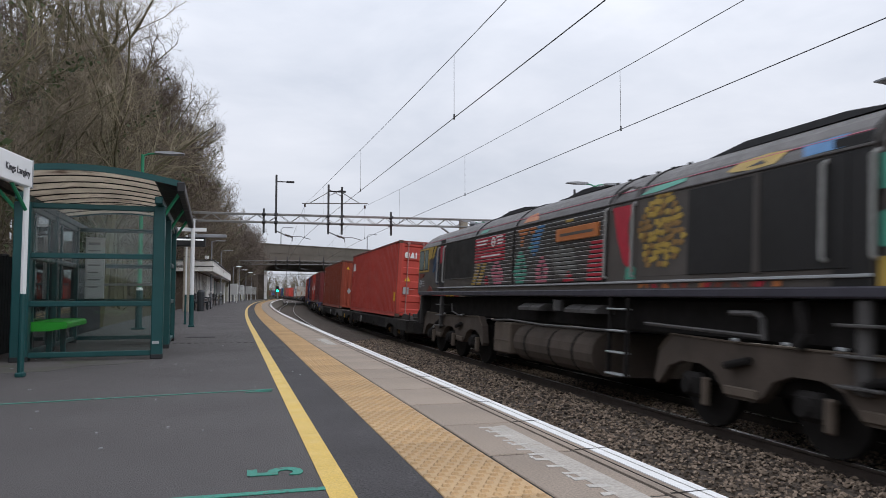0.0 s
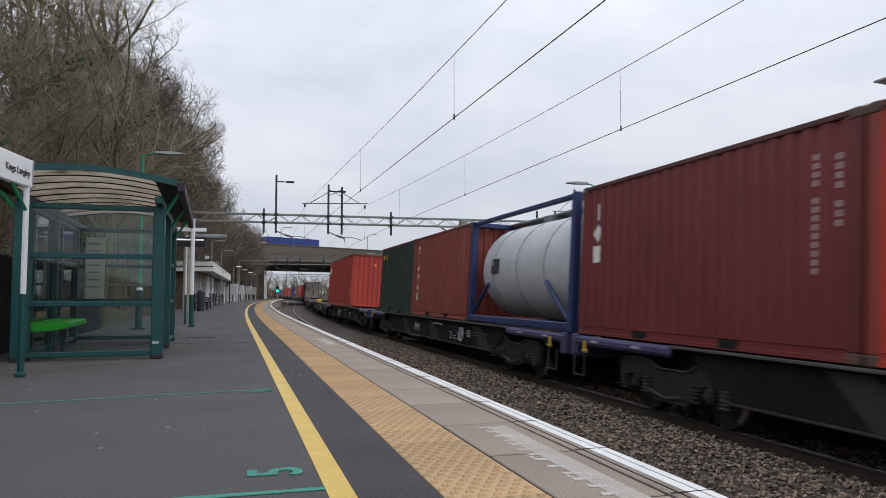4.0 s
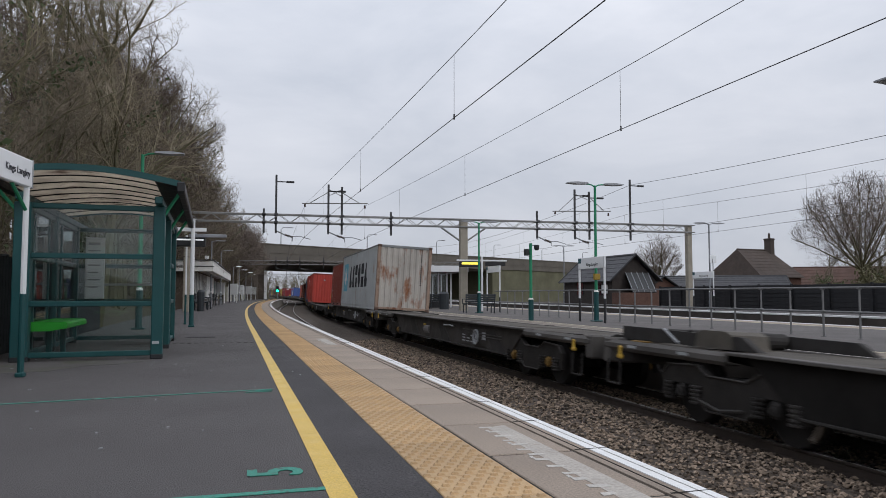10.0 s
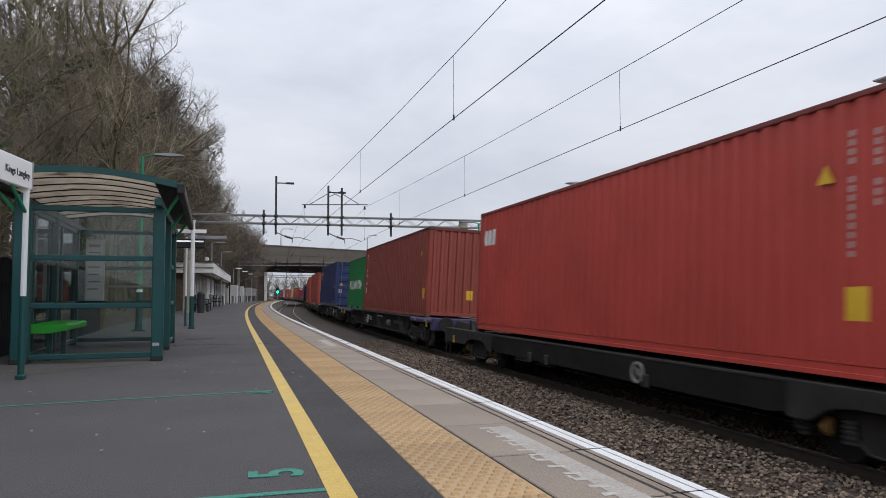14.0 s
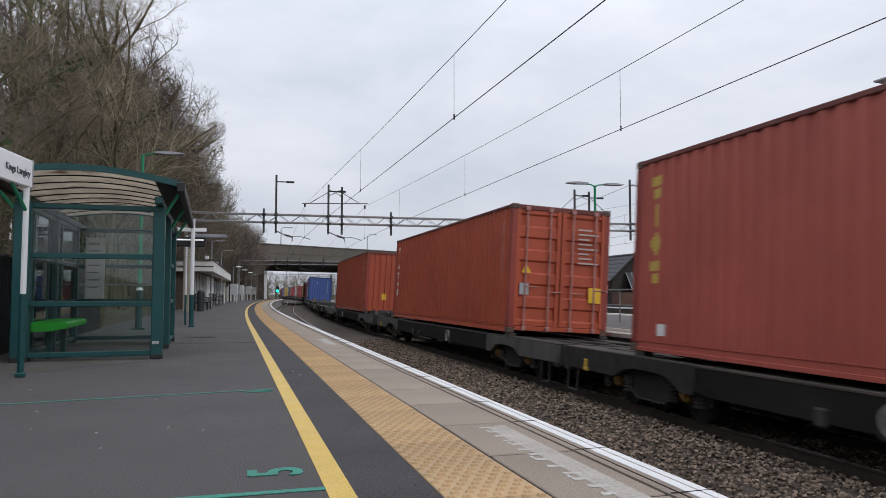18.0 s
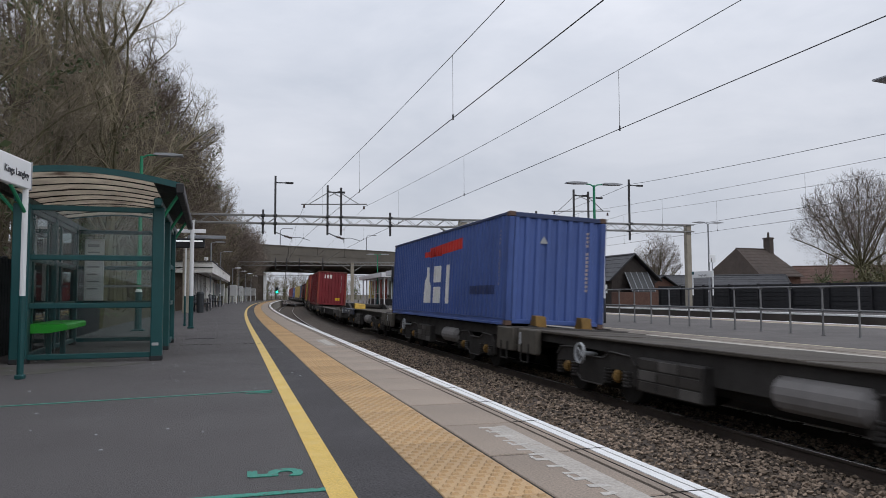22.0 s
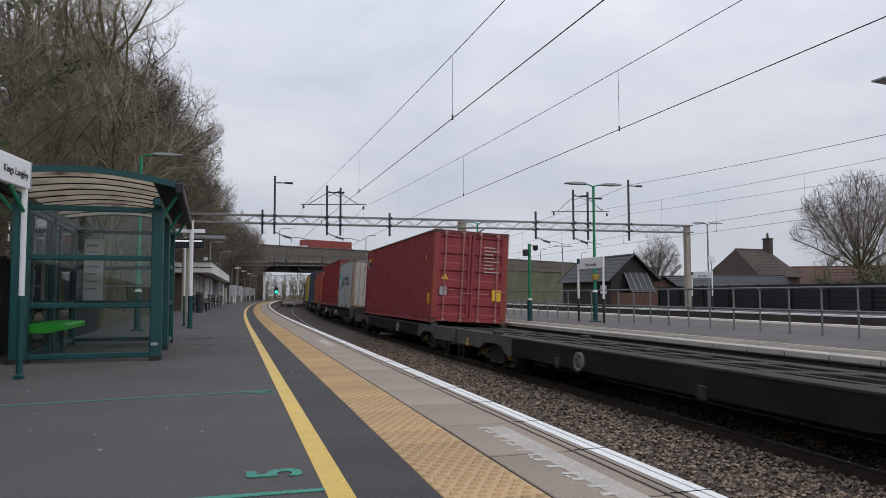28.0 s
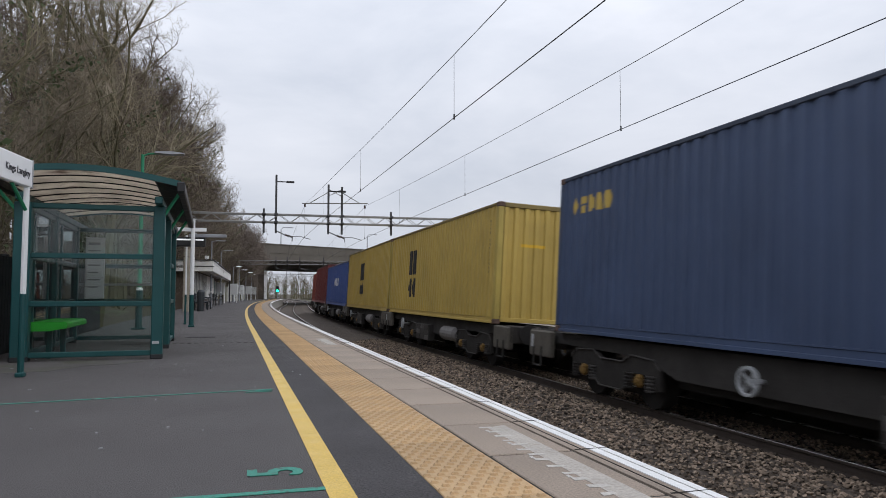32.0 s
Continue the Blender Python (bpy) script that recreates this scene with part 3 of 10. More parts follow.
def build_bridge():
    b = thing("road_bridge", "weathered grey concrete road bridge over the railway", "bridge", at=BRIDGE_FRAME)
    L0, L1, W = -0.5, 144.0, 34.5

    def slab(y0, y1, z0, z1, a=L0, c=L1):
        return Shape().box(a, c, y0, y1, z0, z1)
    part("deck", slab(0.4, W - 0.4, 6.25, ROAD_Z, -40), BRIDGE, b)
    for y in (0.0, W - 0.5):
        part("edge_beam", slab(y, y + 0.5, 6.22, 7.43), BRIDGE, b)
        part("string_course", slab(y - 0.06, y + 0.56, 7.36, 7.5), BRIDGE, b)
    for i in range(14):
        y = 1.2 + i * 2.4
        part("girder", slab(y, y + 0.7, 5.75, 6.26, -12, 63), BRIDGE, b)
    for y in (0.1, W - 0.4):
        x = L0                       # parapet in panels with narrow joints
        while x < L1:
            part("parapet_panel", slab(y, y + 0.3, 7.5, 8.74, x + 0.02, min(x + 5.98, L1)), BRIDGE, b)
            x += 6.0
        part("coping", slab(y - 0.12, y + 0.4, 8.74, 8.88), BRIDGE, b)
    part("end_pier", Shape().rbox(L0 - 0.9, L0 - 0.01, -0.15, 0.7, -1.5, 8.86, 0.05), SHADE_CONCRETE, b)
    part("abutment", Shape().box(60, 144, 0.2, W - 0.6, -1.5, 6.25), MOSSY, b, "long mossy concrete retaining wall")
    part("abutment", Shape().box(-26, -0.6, 0.8, W - 0.6, -1.5, 6.25), SHADE_CONCRETE, b, "concrete abutment beside the platform, coloured dark for shade")
    part("wing_wall", Shape().box(-22, -1.4, -0.1, 0.75, -1.5, 7.6), SHADE_CONCRETE, b, "weathered wing wall, coloured dark for shade")
    for k in range(7):
        xx = -6.3 + 22 * k
        lamp = part("lamp_post", Shape().cyl((xx, 16.3, ROAD_Z), (xx, 16.3, 13.0), 0.11, 0.08, 8), GALV, b)
        part("lamp_arm", Shape().path([(xx, 16.3, 13.0), (xx + 0.5, 16.3, 13.4), (xx + 2.0, 16.3, 13.48)], 0.055), GALV, lamp)
        part("lamp_head", Shape().rbox(xx + 1.7, xx + 2.75, 16.1, 16.5, 13.4, 13.56, 0.05), LAMP_HEAD, lamp)
    return b


build_bridge()
PALE_WALL = mat("underbridge_concrete", (0.3, 0.3, 0.25), 0.9, var=0.2, scale=0.3, stain=(0.12, 0.125, 0.08), amount=0.12, sscale=0.3, streak=3, sharp=0.3)
structure("wall_platform_back", sweep([(-3.7, -1.4), (-3.3, -1.4), (-3.3, 1.7), (-3.7, 1.7)], 88, 121), PALE_WALL, "low mossy wall at the back of the platform", "wall")
structure("wall_platform_end", Shape().box(-6.0 + swing(122), -0.75 + swing(122), 122, 122.4, -1.4, 5.7), SHADE_CONCRETE, "dark wall at the far end of the platform", "wall")
structure("wall_column", Shape().rbox(-0.75 + swing(122), -0.3 + swing(122), 121.8, 122.3, -1.0, 4.6, 0.03), WHITE, "white-painted column at the platform end", "column")


# ---- overhead line equipment ----
def ribbed(p, q, r, sheds, n=8):
    """A string of insulator sheds as one turned piece."""
    p, q = Vector(p), Vector(q)
    d = (q - p).normalized()
    u = d.orthogonal().normalized()
    w = d.cross(u)
    rings = []
    for k in range(sheds):
        f = k / sheds
        rings += [(f, r * 0.45), (f + 0.2 / sheds, r), (f + 0.5 / sheds, r * 0.8), (f + 0.65 / sheds, r * 0.45)]
    return Shape().add([p.lerp(q, f) + (u * math.cos(2 * math.pi * i / n) + w * math.sin(2 * math.pi * i / n)) * k for f, k in rings for i in range(n)],
                       [(m * n + i, m * n + (i + 1) % n, (m + 1) * n + (i + 1) % n, (m + 1) * n + i) for m in range(len(rings) - 1) for i in range(n)])


MAST = mat("mast_grey", (0.06, 0.06, 0.064), 0.6, 0.3, var=0.15)


def build_gantry(y, x0, xm, x1, zb, zt, hangers, pairs, name="overhead_line_gantry"):
    g = thing(name, "grey lattice-steel gantry carrying the overhead wires", "gantry", "overhead line gantries", at=along_pose(y, 0, 0))
    for x, w, base in ((x0, 0.3, -0.1), (xm, 0.42, -0.1), (x1, 0.32, -0.1)):
        if x is None:
            continue
        post = part("post", Shape().rbox(x - w / 2, x + w / 2, -0.16, 0.16, base, zt, 0.03), mat("buff_steel_column", (0.3, 0.27, 0.22), 0.7, var=0.15), g, "buff-painted steel column")
        part("base_plate", Shape().rbox(x - w * 0.8, x + w * 0.8, -0.3, 0.3, base - 0.05, base + 0.06, 0.02), GALV, post)
    for dy in (-0.22, 0.22):
        for z in (zb, zt):
            part("chord", Shape().rbox(x0 - 0.3, x1 + 0.3, dy - 0.035, dy + 0.035, z - 0.035, z + 0.035, 0.01), OHLE, g)
    n = int((x1 - x0) / 0.55)
    for dy in (-0.22, 0.22):
        s = Shape()
        for i in range(n):
            a, b = x0 + (x1 - x0) * i / n, x0 + (x1 - x0) * (i + 1) / n
            s.cyl((a, dy, zb if i % 2 else zt), (b, dy, zt if i % 2 else zb), 0.018, n=4)
        part("lattice", s, OHLE, g)
    s = Shape()
    for i in range(n):
        a, b = x0 + (x1 - x0) * i / n, x0 + (x1 - x0) * (i + 1) / n
        s.cyl((a, -0.22 if i % 2 else 0.22, zt), (b, 0.22 if i % 2 else -0.22, zt), 0.015, n=4)
    part("lattice", s, OHLE, g, "top bracing")
    for x in (xm,):
        if x is not None:
            for sgn in (-1, 1):
                part("knee_brace", Shape().cyl((x + sgn * 0.2, 0, zb - 0.75), (x + sgn * 1.25, 0, zb - 0.05), 0.05, n=6).cyl((x + sgn * 0.3, 0, zt), (x + sgn * 0.95, 0, zt + 0.0), 0.04, n=6), OHLE, g)
    for x, top, reg in hangers:
        mast = part("drop_mast", Shape().rbox(x - 0.05, x + 0.05, -0.05, 0.05, zb - 0.55, top, 0.012), MAST, g)
        part("clamp", Shape().rbox(x - 0.09, x + 0.09, -0.28, 0.28, zb - 0.06, zb + 0.06, 0.02).rbox(x - 0.09, x + 0.09, -0.28, 0.28, zt - 0.06, zt + 0.06, 0.02), MAST, mast)
        if reg:
            arm = part("registration_arm", Shape().path([(x, 0, zb - 0.42), (x + reg * 0.45, 0, zb - 0.62)], 0.03), GALV, g)
            ins = ribbed((x + reg * 0.45, 0, zb - 0.62), (x + reg * 0.86, 0, zb - 0.74), 0.075, 6)
            part("insulator", ins, INSUL, arm)
            part("steady_arm", Shape().path([(x + reg * 0.85, 0, zb - 0.95), (x + reg * 0.85, 0, zb - 0.7), (x + reg * 1.2, 0, zb - 0.68), (x + reg * 1.75, 0, zb - 0.83)], 0.018), GALV, arm)
        if top > zt + 1.6:
            part("bracket", Shape().cyl((x, 0, top - 0.35), (x + 0.75, 0, top - 0.35), 0.03, n=6).rbox(x + 0.5, x + 0.9, -0.05, 0.05, top - 0.4, top - 0.3, 0.01), DARK, mast)
    for a, b, top in pairs:
        s = Shape()
        s.cyl((a - 1.35, 0, zt + 0.62), (b + 1.35, 0, zt + 0.72), 0.03, n=6)
        s.cyl((a - 0.95, 0, zt + 0.65), (a, 0, top - 0.35), 0.022, n=6).cyl((b + 0.95, 0, zt + 0.7), (b, 0, top - 0.35), 0.022, n=6)
        s.cyl((a, 0, top - 0.2), (b, 0, top - 0.55), 0.02, n=5).cyl((a, 0, top - 0.55), (b, 0, top - 0.2), 0.02, n=5)
        part("cross_arm", s, OHLE, g)
        for x in (a - 1.2, b + 1.2):
            part("insulator", Shape().cyl((x, 0, zt + 0.45), (x, 0, zt + 0.62), 0.06, 0.04, 8), INSUL, g)
    return g


GANTRY_Y = 38.0
build_gantry(GANTRY_Y, -2.4, 11.8, 25.7, 4.5, 4.9,
             [(1.85, 6.95, 1), (4.5, 6.55, 1), (5.2, 6.45, 0), (1.25, 5.2, 0), (16.1, 5.5, 1), (18.4, 6.8, 1), (19.3, 6.7, 0), (21.9, 7.5, 0), (7.8, 5.2, 0)],
             [(4.5, 5.2, 6.5), (18.4, 19.3, 6.75)])
build_gantry(96.0, -2.6, 11.8, 26.5, 4.65, 5.1, [(2.0, 5.6, 1), (3.4, 5.6, 0), (5.0, 5.6, 1), (8.0, 5.6, 0)], [])
build_gantry(158.0, -3.0, 11.8, 27.0, 4.6, 5.0, [(2.4, 6.0, 0), (5.0, 6.0, 0)], [(17.0, 18.0, 6.2)])
build_gantry(-24.0, -2.0, 11.8, 26.0, 4.5, 4.9, [(2.0, 6.95, 1), (4.5, 6.55, 1)], [(4.5, 5.2, 6.5)])


def build_catenary(x, stagger, name="overhead_wire"):
    w = tagged(new(name), "copper contact wire hung by droppers from a catenary wire", "overhead wire", "overhead wires")

    def z_top(y):
        span = [(-24.0, GANTRY_Y), (GANTRY_Y, 96.0), (96.0, 158.0), (158.0, 215.0)]
        for a, b in span:
            if a <= y <= b:
                m, h = (a + b) / 2, (b - a) / 2
                lo = 4.86 if b <= 97 else 4.3
                return lo + ((5.5 if b <= 97 else 5.3) - lo) * ((y - m) / h) ** 2
        return 5.5

    def side(y):
        knots = [(-24.0, -stagger), (GANTRY_Y, stagger), (96.0, -stagger), (158.0, stagger), (215.0, -stagger)]
        return float(np.interp(y, [k[0] for k in knots], [k[1] for k in knots]))
    ys = [-24 + 2 * i for i in range(120)]
    part("contact_wire", Shape().path([along(y, x + side(y), 3.8) for y in ys], 0.0075, 5), WIRE, w)
    part("catenary_wire", Shape().path([along(y, x + side(y), z_top(y)) for y in ys], 0.0065, 5), WIRE, w)
    for y in [-15.5 + 9.0 * i for i in range(18)]:
        part("dropper", Shape().cyl(along(y, x + side(y), 3.8), along(y, x + side(y), z_top(y)), 0.004, n=4)
             .cyl(along(y, x + side(y), 3.77), along(y, x + side(y), 3.86), 0.016, n=5), WIRE, w)


for cx, st in ((3.52, -0.2), (6.62, -0.15), (18.8, 0.1), (21.7, 0.1)):
    build_catenary(cx, st)

feeder = tagged(new("feeder_wire"), "thick dark feeder wire slung between the gantry masts", "overhead wire", "overhead wires")
for y0, sag, mid, reach in ((-24, 6.26, 7, 31), (38, 6.2, 67, 29)):
    pts = [along(y0 + 2 * i, 21.95, sag + (7.2 - sag) * ((y0 + 2 * i - mid) / reach) ** 2) for i in range(int(reach) + 1)]
    ring = [(0.011 * math.cos(math.pi * k / 3), 0.011 * math.sin(math.pi * k / 3)) for k in range(6)]
    part("wire", Shape().add([(p[0] + c, p[1], p[2] + d) for p in pts for c, d in ring],
                             [(6 * m + k, 6 * m + (k + 1) % 6, 6 * m + 6 + (k + 1) % 6, 6 * m + 6 + k) for m in range(len(pts) - 1) for k in range(6)]), WIRE, feeder)

# ---- the freight train ----
TRACK_X = 7.01
TRAIN = []          # (thing, metres behind the train's head datum, pose on the rails)


def travelled(t):
    """Metres the train has rolled at t seconds; it slows a little."""
    return 17.0 * t - 0.009 * t * t


def rail_pose(y):
    return along_pose(y, TRACK_X, RAIL_Z, CANT)


MESHES = {}


def cached(key, make, material):
    if key not in MESHES:
        me = make().mesh(key[0])
        me.materials.append(material)
        MESHES[key] = me
    return MESHES[key]


def paint(name, col, stain=(0.1, 0.045, 0.025), amount=-0.03, **more):
    args = dict(rough=0.5, var=0.16, scale=0.7, grain=0.06, gscale=70, bump=0.05, stain=stain, amount=amount, sscale=1.3, streak=3.0, sharp=0.25)
    args.update(more)
    return mat(name, col, **args)


REDS = {
    "signal_red_steel": paint("container_red", (0.46, 0.058, 0.042), stain=(0.2, 0.05, 0.04), amount=0.0),
    "rust_red_steel": paint("container_rust_red", (0.27, 0.05, 0.026)),
    "maroon_steel": paint("container_maroon", (0.165, 0.026, 0.026)),
    "bright_red_steel": paint("container_bright_red", (0.5, 0.04, 0.018)),
    "brown_red_steel": paint("container_brown_red", (0.26, 0.056, 0.04)),
    "faded_red_steel": paint("container_faded_red", (0.37, 0.082, 0.06), stain=(0.4, 0.2, 0.15), amount=0.0),
    "orange_red_steel": paint("container_orange_red", (0.38, 0.072, 0.032)),
    "dusty_orange_steel": paint("container_dusty_orange", (0.36, 0.07, 0.034), stain=(0.24, 0.12, 0.095), amount=0.28, sscale=0.8, streak=0.6, sharp=0.35),
    "salmon_steel": paint("container_salmon", (0.42, 0.105, 0.058), stain=(0.25, 0.08, 0.05), amount=0.05),
    "crimson_steel": paint("container_crimson", (0.2, 0.022, 0.028)),
    "deep_red_steel": paint("container_deep_red", (0.3, 0.027, 0.036)),
    "wine_steel": paint("container_wine", (0.255, 0.035, 0.042)),
    "navy_steel": paint("container_navy", (0.021, 0.036, 0.115), stain=(0.06, 0.075, 0.12), amount=0.0),
    "slate_blue_steel": paint("container_slate_blue", (0.05, 0.074, 0.14), stain=(0.09, 0.105, 0.14), amount=0.05),
    "blue_steel": paint("container_blue", (0.06, 0.105, 0.3), stain=(0.13, 0.165, 0.28), amount=0.12),
    "green_steel": paint("container_green", (0.012, 0.2, 0.055), stain=(0.02, 0.1, 0.04)),
    "dark_green_steel": paint("container_dark_green", (0.02, 0.04, 0.03), stain=(0.05, 0.05, 0.04)),
    "pale_grey_steel": paint("container_grey", (0.47, 0.49, 0.49), stain=(0.3, 0.17, 0.09), amount=0.25, streak=3.0, sscale=2.0, sharp=0.14),
    "ochre_yellow_steel": paint("container_yellow", (0.46, 0.325, 0.08), stain=(0.25, 0.17, 0.06), amount=0.0),
}
PLAIN = {"signal_red_steel": (0.46, 0.058, 0.042), "rust_red_steel": (0.27, 0.05, 0.026), "maroon_steel": (0.165, 0.026, 0.026), "navy_steel": (0.021, 0.036, 0.115),
         "slate_blue_steel": (0.05, 0.074, 0.14), "blue_steel": (0.05, 0.088, 0.27), "green_steel": (0.012, 0.2, 0.055), "pale_grey_steel": (0.47, 0.49, 0.49), "ochre_yellow_steel": (0.46, 0.325, 0.08)}
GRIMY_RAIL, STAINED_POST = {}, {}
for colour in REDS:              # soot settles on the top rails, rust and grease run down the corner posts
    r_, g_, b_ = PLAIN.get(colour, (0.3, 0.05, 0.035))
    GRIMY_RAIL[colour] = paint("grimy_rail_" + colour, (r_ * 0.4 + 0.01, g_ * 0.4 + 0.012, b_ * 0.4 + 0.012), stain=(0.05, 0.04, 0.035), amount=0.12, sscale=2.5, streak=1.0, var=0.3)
    STAINED_POST[colour] = paint("stained_post_" + colour, (r_ * 0.8, g_ * 0.85, b_ * 0.85), stain=(0.1, 0.06, 0.042), amount=0.26, sscale=3.0, streak=4.0, var=0.25)
RUSTY_END = paint("rust_streaked_end", (0.43, 0.40, 0.36), stain=(0.24, 0.1, 0.045), amount=0.4, streak=3.0, sscale=2.6, sharp=0.13, var=0.22)
RUSTY_POST = paint("rusted_post", (0.28, 0.2, 0.15), stain=(0.14, 0.055, 0.026), amount=0.4, streak=2.0, sscale=5.0, sharp=0.12)
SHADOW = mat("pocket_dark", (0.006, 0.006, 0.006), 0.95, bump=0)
CASTING = mat("worn_casting", (0.1, 0.06, 0.045), 0.7, var=0.3)
MARK_WHITE = mat("white_marking", (0.72, 0.71, 0.69), 0.6, var=0.1, grain=0.1, bump=0)
MARK_FAINT = mat("faded_white_marking", (0.45, 0.38, 0.36), 0.6, var=0.15, grain=0.2, bump=0)
MARK_YELLOW = mat("yellow_label", (0.7, 0.43, 0.03), 0.5, grain=0.1, bump=0, stain=(0.22, 0.13, 0.03), amount=0.12, sscale=16, sharp=0.1)
MARK_BLACK = mat("black_marking", (0.02, 0.02, 0.025), 0.6, bump=0)
MARK_SKY = mat("sky_blue_marking", (0.15, 0.44, 0.56), 0.6, grain=0.1, bump=0, stain=(0.4, 0.47, 0.48), amount=0.06, sscale=2.5, sharp=0.2)
MARK_RED = mat("red_marking", (0.55, 0.03, 0.02), 0.6, bump=0)
MARK_GREY = mat("grey_marking", (0.35, 0.36, 0.37), 0.6, bump=0)
GALV_BAR = mat("painted_lock_bar", (0.36, 0.17, 0.15), 0.55, var=0.25, scale=3, stain=(0.2, 0.08, 0.05), amount=0.08, sscale=5)
NAVY_BAR = mat("navy_lock_bar", (0.1, 0.11, 0.18), 0.55, var=0.25, scale=3, stain=(0.2, 0.1, 0.06), amount=0.05, sscale=5)


def ribs(a, b, pitch, deep):
    """Points (along, depth) of a pressed corrugation from a to b; depth 0 is the outer face."""
    n = max(1, round((b - a) / pitch))
    p = (b - a) / n
    pts = []
    for i in range(n):
        o = a + i * p
        pts += [(o, 0.0), (o + 0.36 * p, 0.0), (o + 0.48 * p, deep), (o + 0.88 * p, deep)]
    return pts + [(b, 0.0)]


def depth_at(pts, y):
    return float(np.interp(y, [p[0] for p in pts], [p[1] for p in pts]))


HALF = 1.219
# bottom side rail: lower lip, recessed web, upper ledge
BOTTOM_RAIL = [(HALF - 0.002, 0.012), (HALF - 0.002, 0.062), (HALF - 0.024, 0.07), (HALF - 0.024, 0.142), (HALF - 0.012, 0.15), (HALF - 0.012, 0.17), (HALF - 0.09, 0.17), (HALF - 0.09, 0.012)]


def side_points(L):
    return ribs(-L / 2 + 0.17, L / 2 - 0.17, 0.278, 0.036)


def end_points():
    return ribs(-HALF + 0.16, HALF - 0.16, 0.25, 0.045)


def make_side(L, H, sgn):
    s, pts = Shape(), side_points(L)
    verts = [(sgn * (HALF - 0.012 - d), y, z) for y, d in pts for z in (0.165, H - 0.07)]
    return s.add(verts, [(2 * i, 2 * i + 1, 2 * i + 3, 2 * i + 2) for i in range(len(pts) - 1)])


def make_end(L, H, sgn):
    s, pts = Shape(), end_points()
    verts = [(x, sgn * (L / 2 - 0.02 - d), z) for x, d in pts for z in (0.14, H - 0.1)]
    return s.add(verts, [(2 * i, 2 * i + 1, 2 * i + 3, 2 * i + 2) for i in range(len(pts) - 1)])


def make_roof(L, H):
    s, pts = Shape(), ribs(-L / 2 + 0.1, L / 2 - 0.1, 0.21, 0.02)
    verts = [(x, y, H - 0.02 - d) for y, d in pts for x in (-HALF + 0.06, HALF - 0.06)]
    return s.add(verts, [(2 * i, 2 * i + 1, 2 * i + 3, 2 * i + 2) for i in range(len(pts) - 1)])


def make_door(L, H, sgn, half):
    """One door leaf with horizontal pressed ribs."""
    s = Shape()
    x0, x1 = (-HALF + 0.12, -0.015) if half < 0 else (0.015, HALF - 0.12)
    z, y = 0.17, sgn * (L / 2 - 0.03)
    prof = []
    n = 5
    h = (H - 0.27) / n
    for i in range(n):
        o = z + i * h
        prof += [(o, 0.0), (o + 0.2 * h, 0.0), (o + 0.28 * h, 0.035), (o + 0.72 * h, 0.035), (o + 0.8 * h, 0.0)]
    prof.append((z + n * h, 0.0))
    verts = [(x, y - sgn * d, zz) for zz, d in prof for x in (x0 + 0.09, x1 - 0.09)]
    s.add(verts, [(2 * i, 2 * i + 1, 2 * i + 3, 2 * i + 2) for i in range(len(prof) - 1)])
    s.box(x0, x0 + 0.09, y - 0.02, y + 0.02, z, z + n * h).box(x1 - 0.09, x1, y - 0.02, y + 0.02, z, z + n * h)
    return s


def side_patch(s, L, y0, y1, z0, z1, skew=0.0):
    """Paint on the pressed side that faces the camera; skew slants the edges."""
    pts = side_points(L)
    ys = [y0] + [p[0] for p in pts if y0 < p[0] < y1] + [y1]
    verts = []
    for y in ys:
        x = -(HALF - 0.012 - depth_at(pts, y)) - 0.003
        k = skew * (y - y0)
        verts += [(x, y, z0 + k), (x, y, z1 + k)]
    return s.add(verts, [(2 * i, 2 * i + 1, 2 * i + 3, 2 * i + 2) for i in range(len(ys) - 1)])


def end_patch(s, L, x0, x1, z0, z1):
    pts = end_points()
    xs = [x0] + [p[0] for p in pts if x0 < p[0] < x1] + [x1]
    verts = []
    for x in xs:
        y = -(L / 2 - 0.02 - depth_at(pts, x)) - 0.003
        verts += [(x, y, z0), (x, y, z1)]
    return s.add(verts, [(2 * i, 2 * i + 1, 2 * i + 3, 2 * i + 2) for i in range(len(xs) - 1)])


def glyph_bars(s, put, a, b, z0, z1, kind):
    """One sign of a word as a plain solid shape."""
    w, h = b - a, z1 - z0
    if kind == "oval":
        for k, inset in enumerate((0.24, 0.07, 0.0, 0.0, 0.07, 0.24)):
            put(s, a + inset * w, b - inset * w, z0 + h * k / 6, z0 + h * (k + 1) / 6)
    elif kind == "stack":
        put(s, a, b, z0 + 0.56 * h, z1)
        put(s, a + 0.08 * w, b - 0.08 * w, z0, z0 + 0.44 * h)
    elif kind == "wedge":
        n = 14
        for k in range(n):
            o = 0.3 * w * (k + 0.5) / n
            put(s, a + o, b - o, z0 + h * k / n, z0 + h * (k + 1) / n)
    elif kind == "bar":
        put(s, a + 0.25 * w, b - 0.25 * w, z0, z1)
    else:
        put(s, a, a + 0.42 * w, z0, z1)
        put(s, b - 0.42 * w, b, z0, z1)


SIGNS = ("oval", "stack", "oval", "wedge", "oval", "pair")


def word_bars(L, y_left, y_right, z0, z1, n, end=False, kinds=SIGNS):
    """A word across the side (from its left as seen, at larger y) as n groups of bars."""
    s = Shape()
    put = (lambda q, a, b, c, d: end_patch(q, L, a, b, c, d)) if end else (lambda q, a, b, c, d: side_patch(q, L, a, b, c, d))
    step = (y_right - y_left) / n
    for i in range(n):
        a, b = y_left + step * i, y_left + step * (i + 0.78)
        glyph_bars(s, put, min(a, b), max(a, b), z0, z1, kinds[i % len(kinds)])
    return s


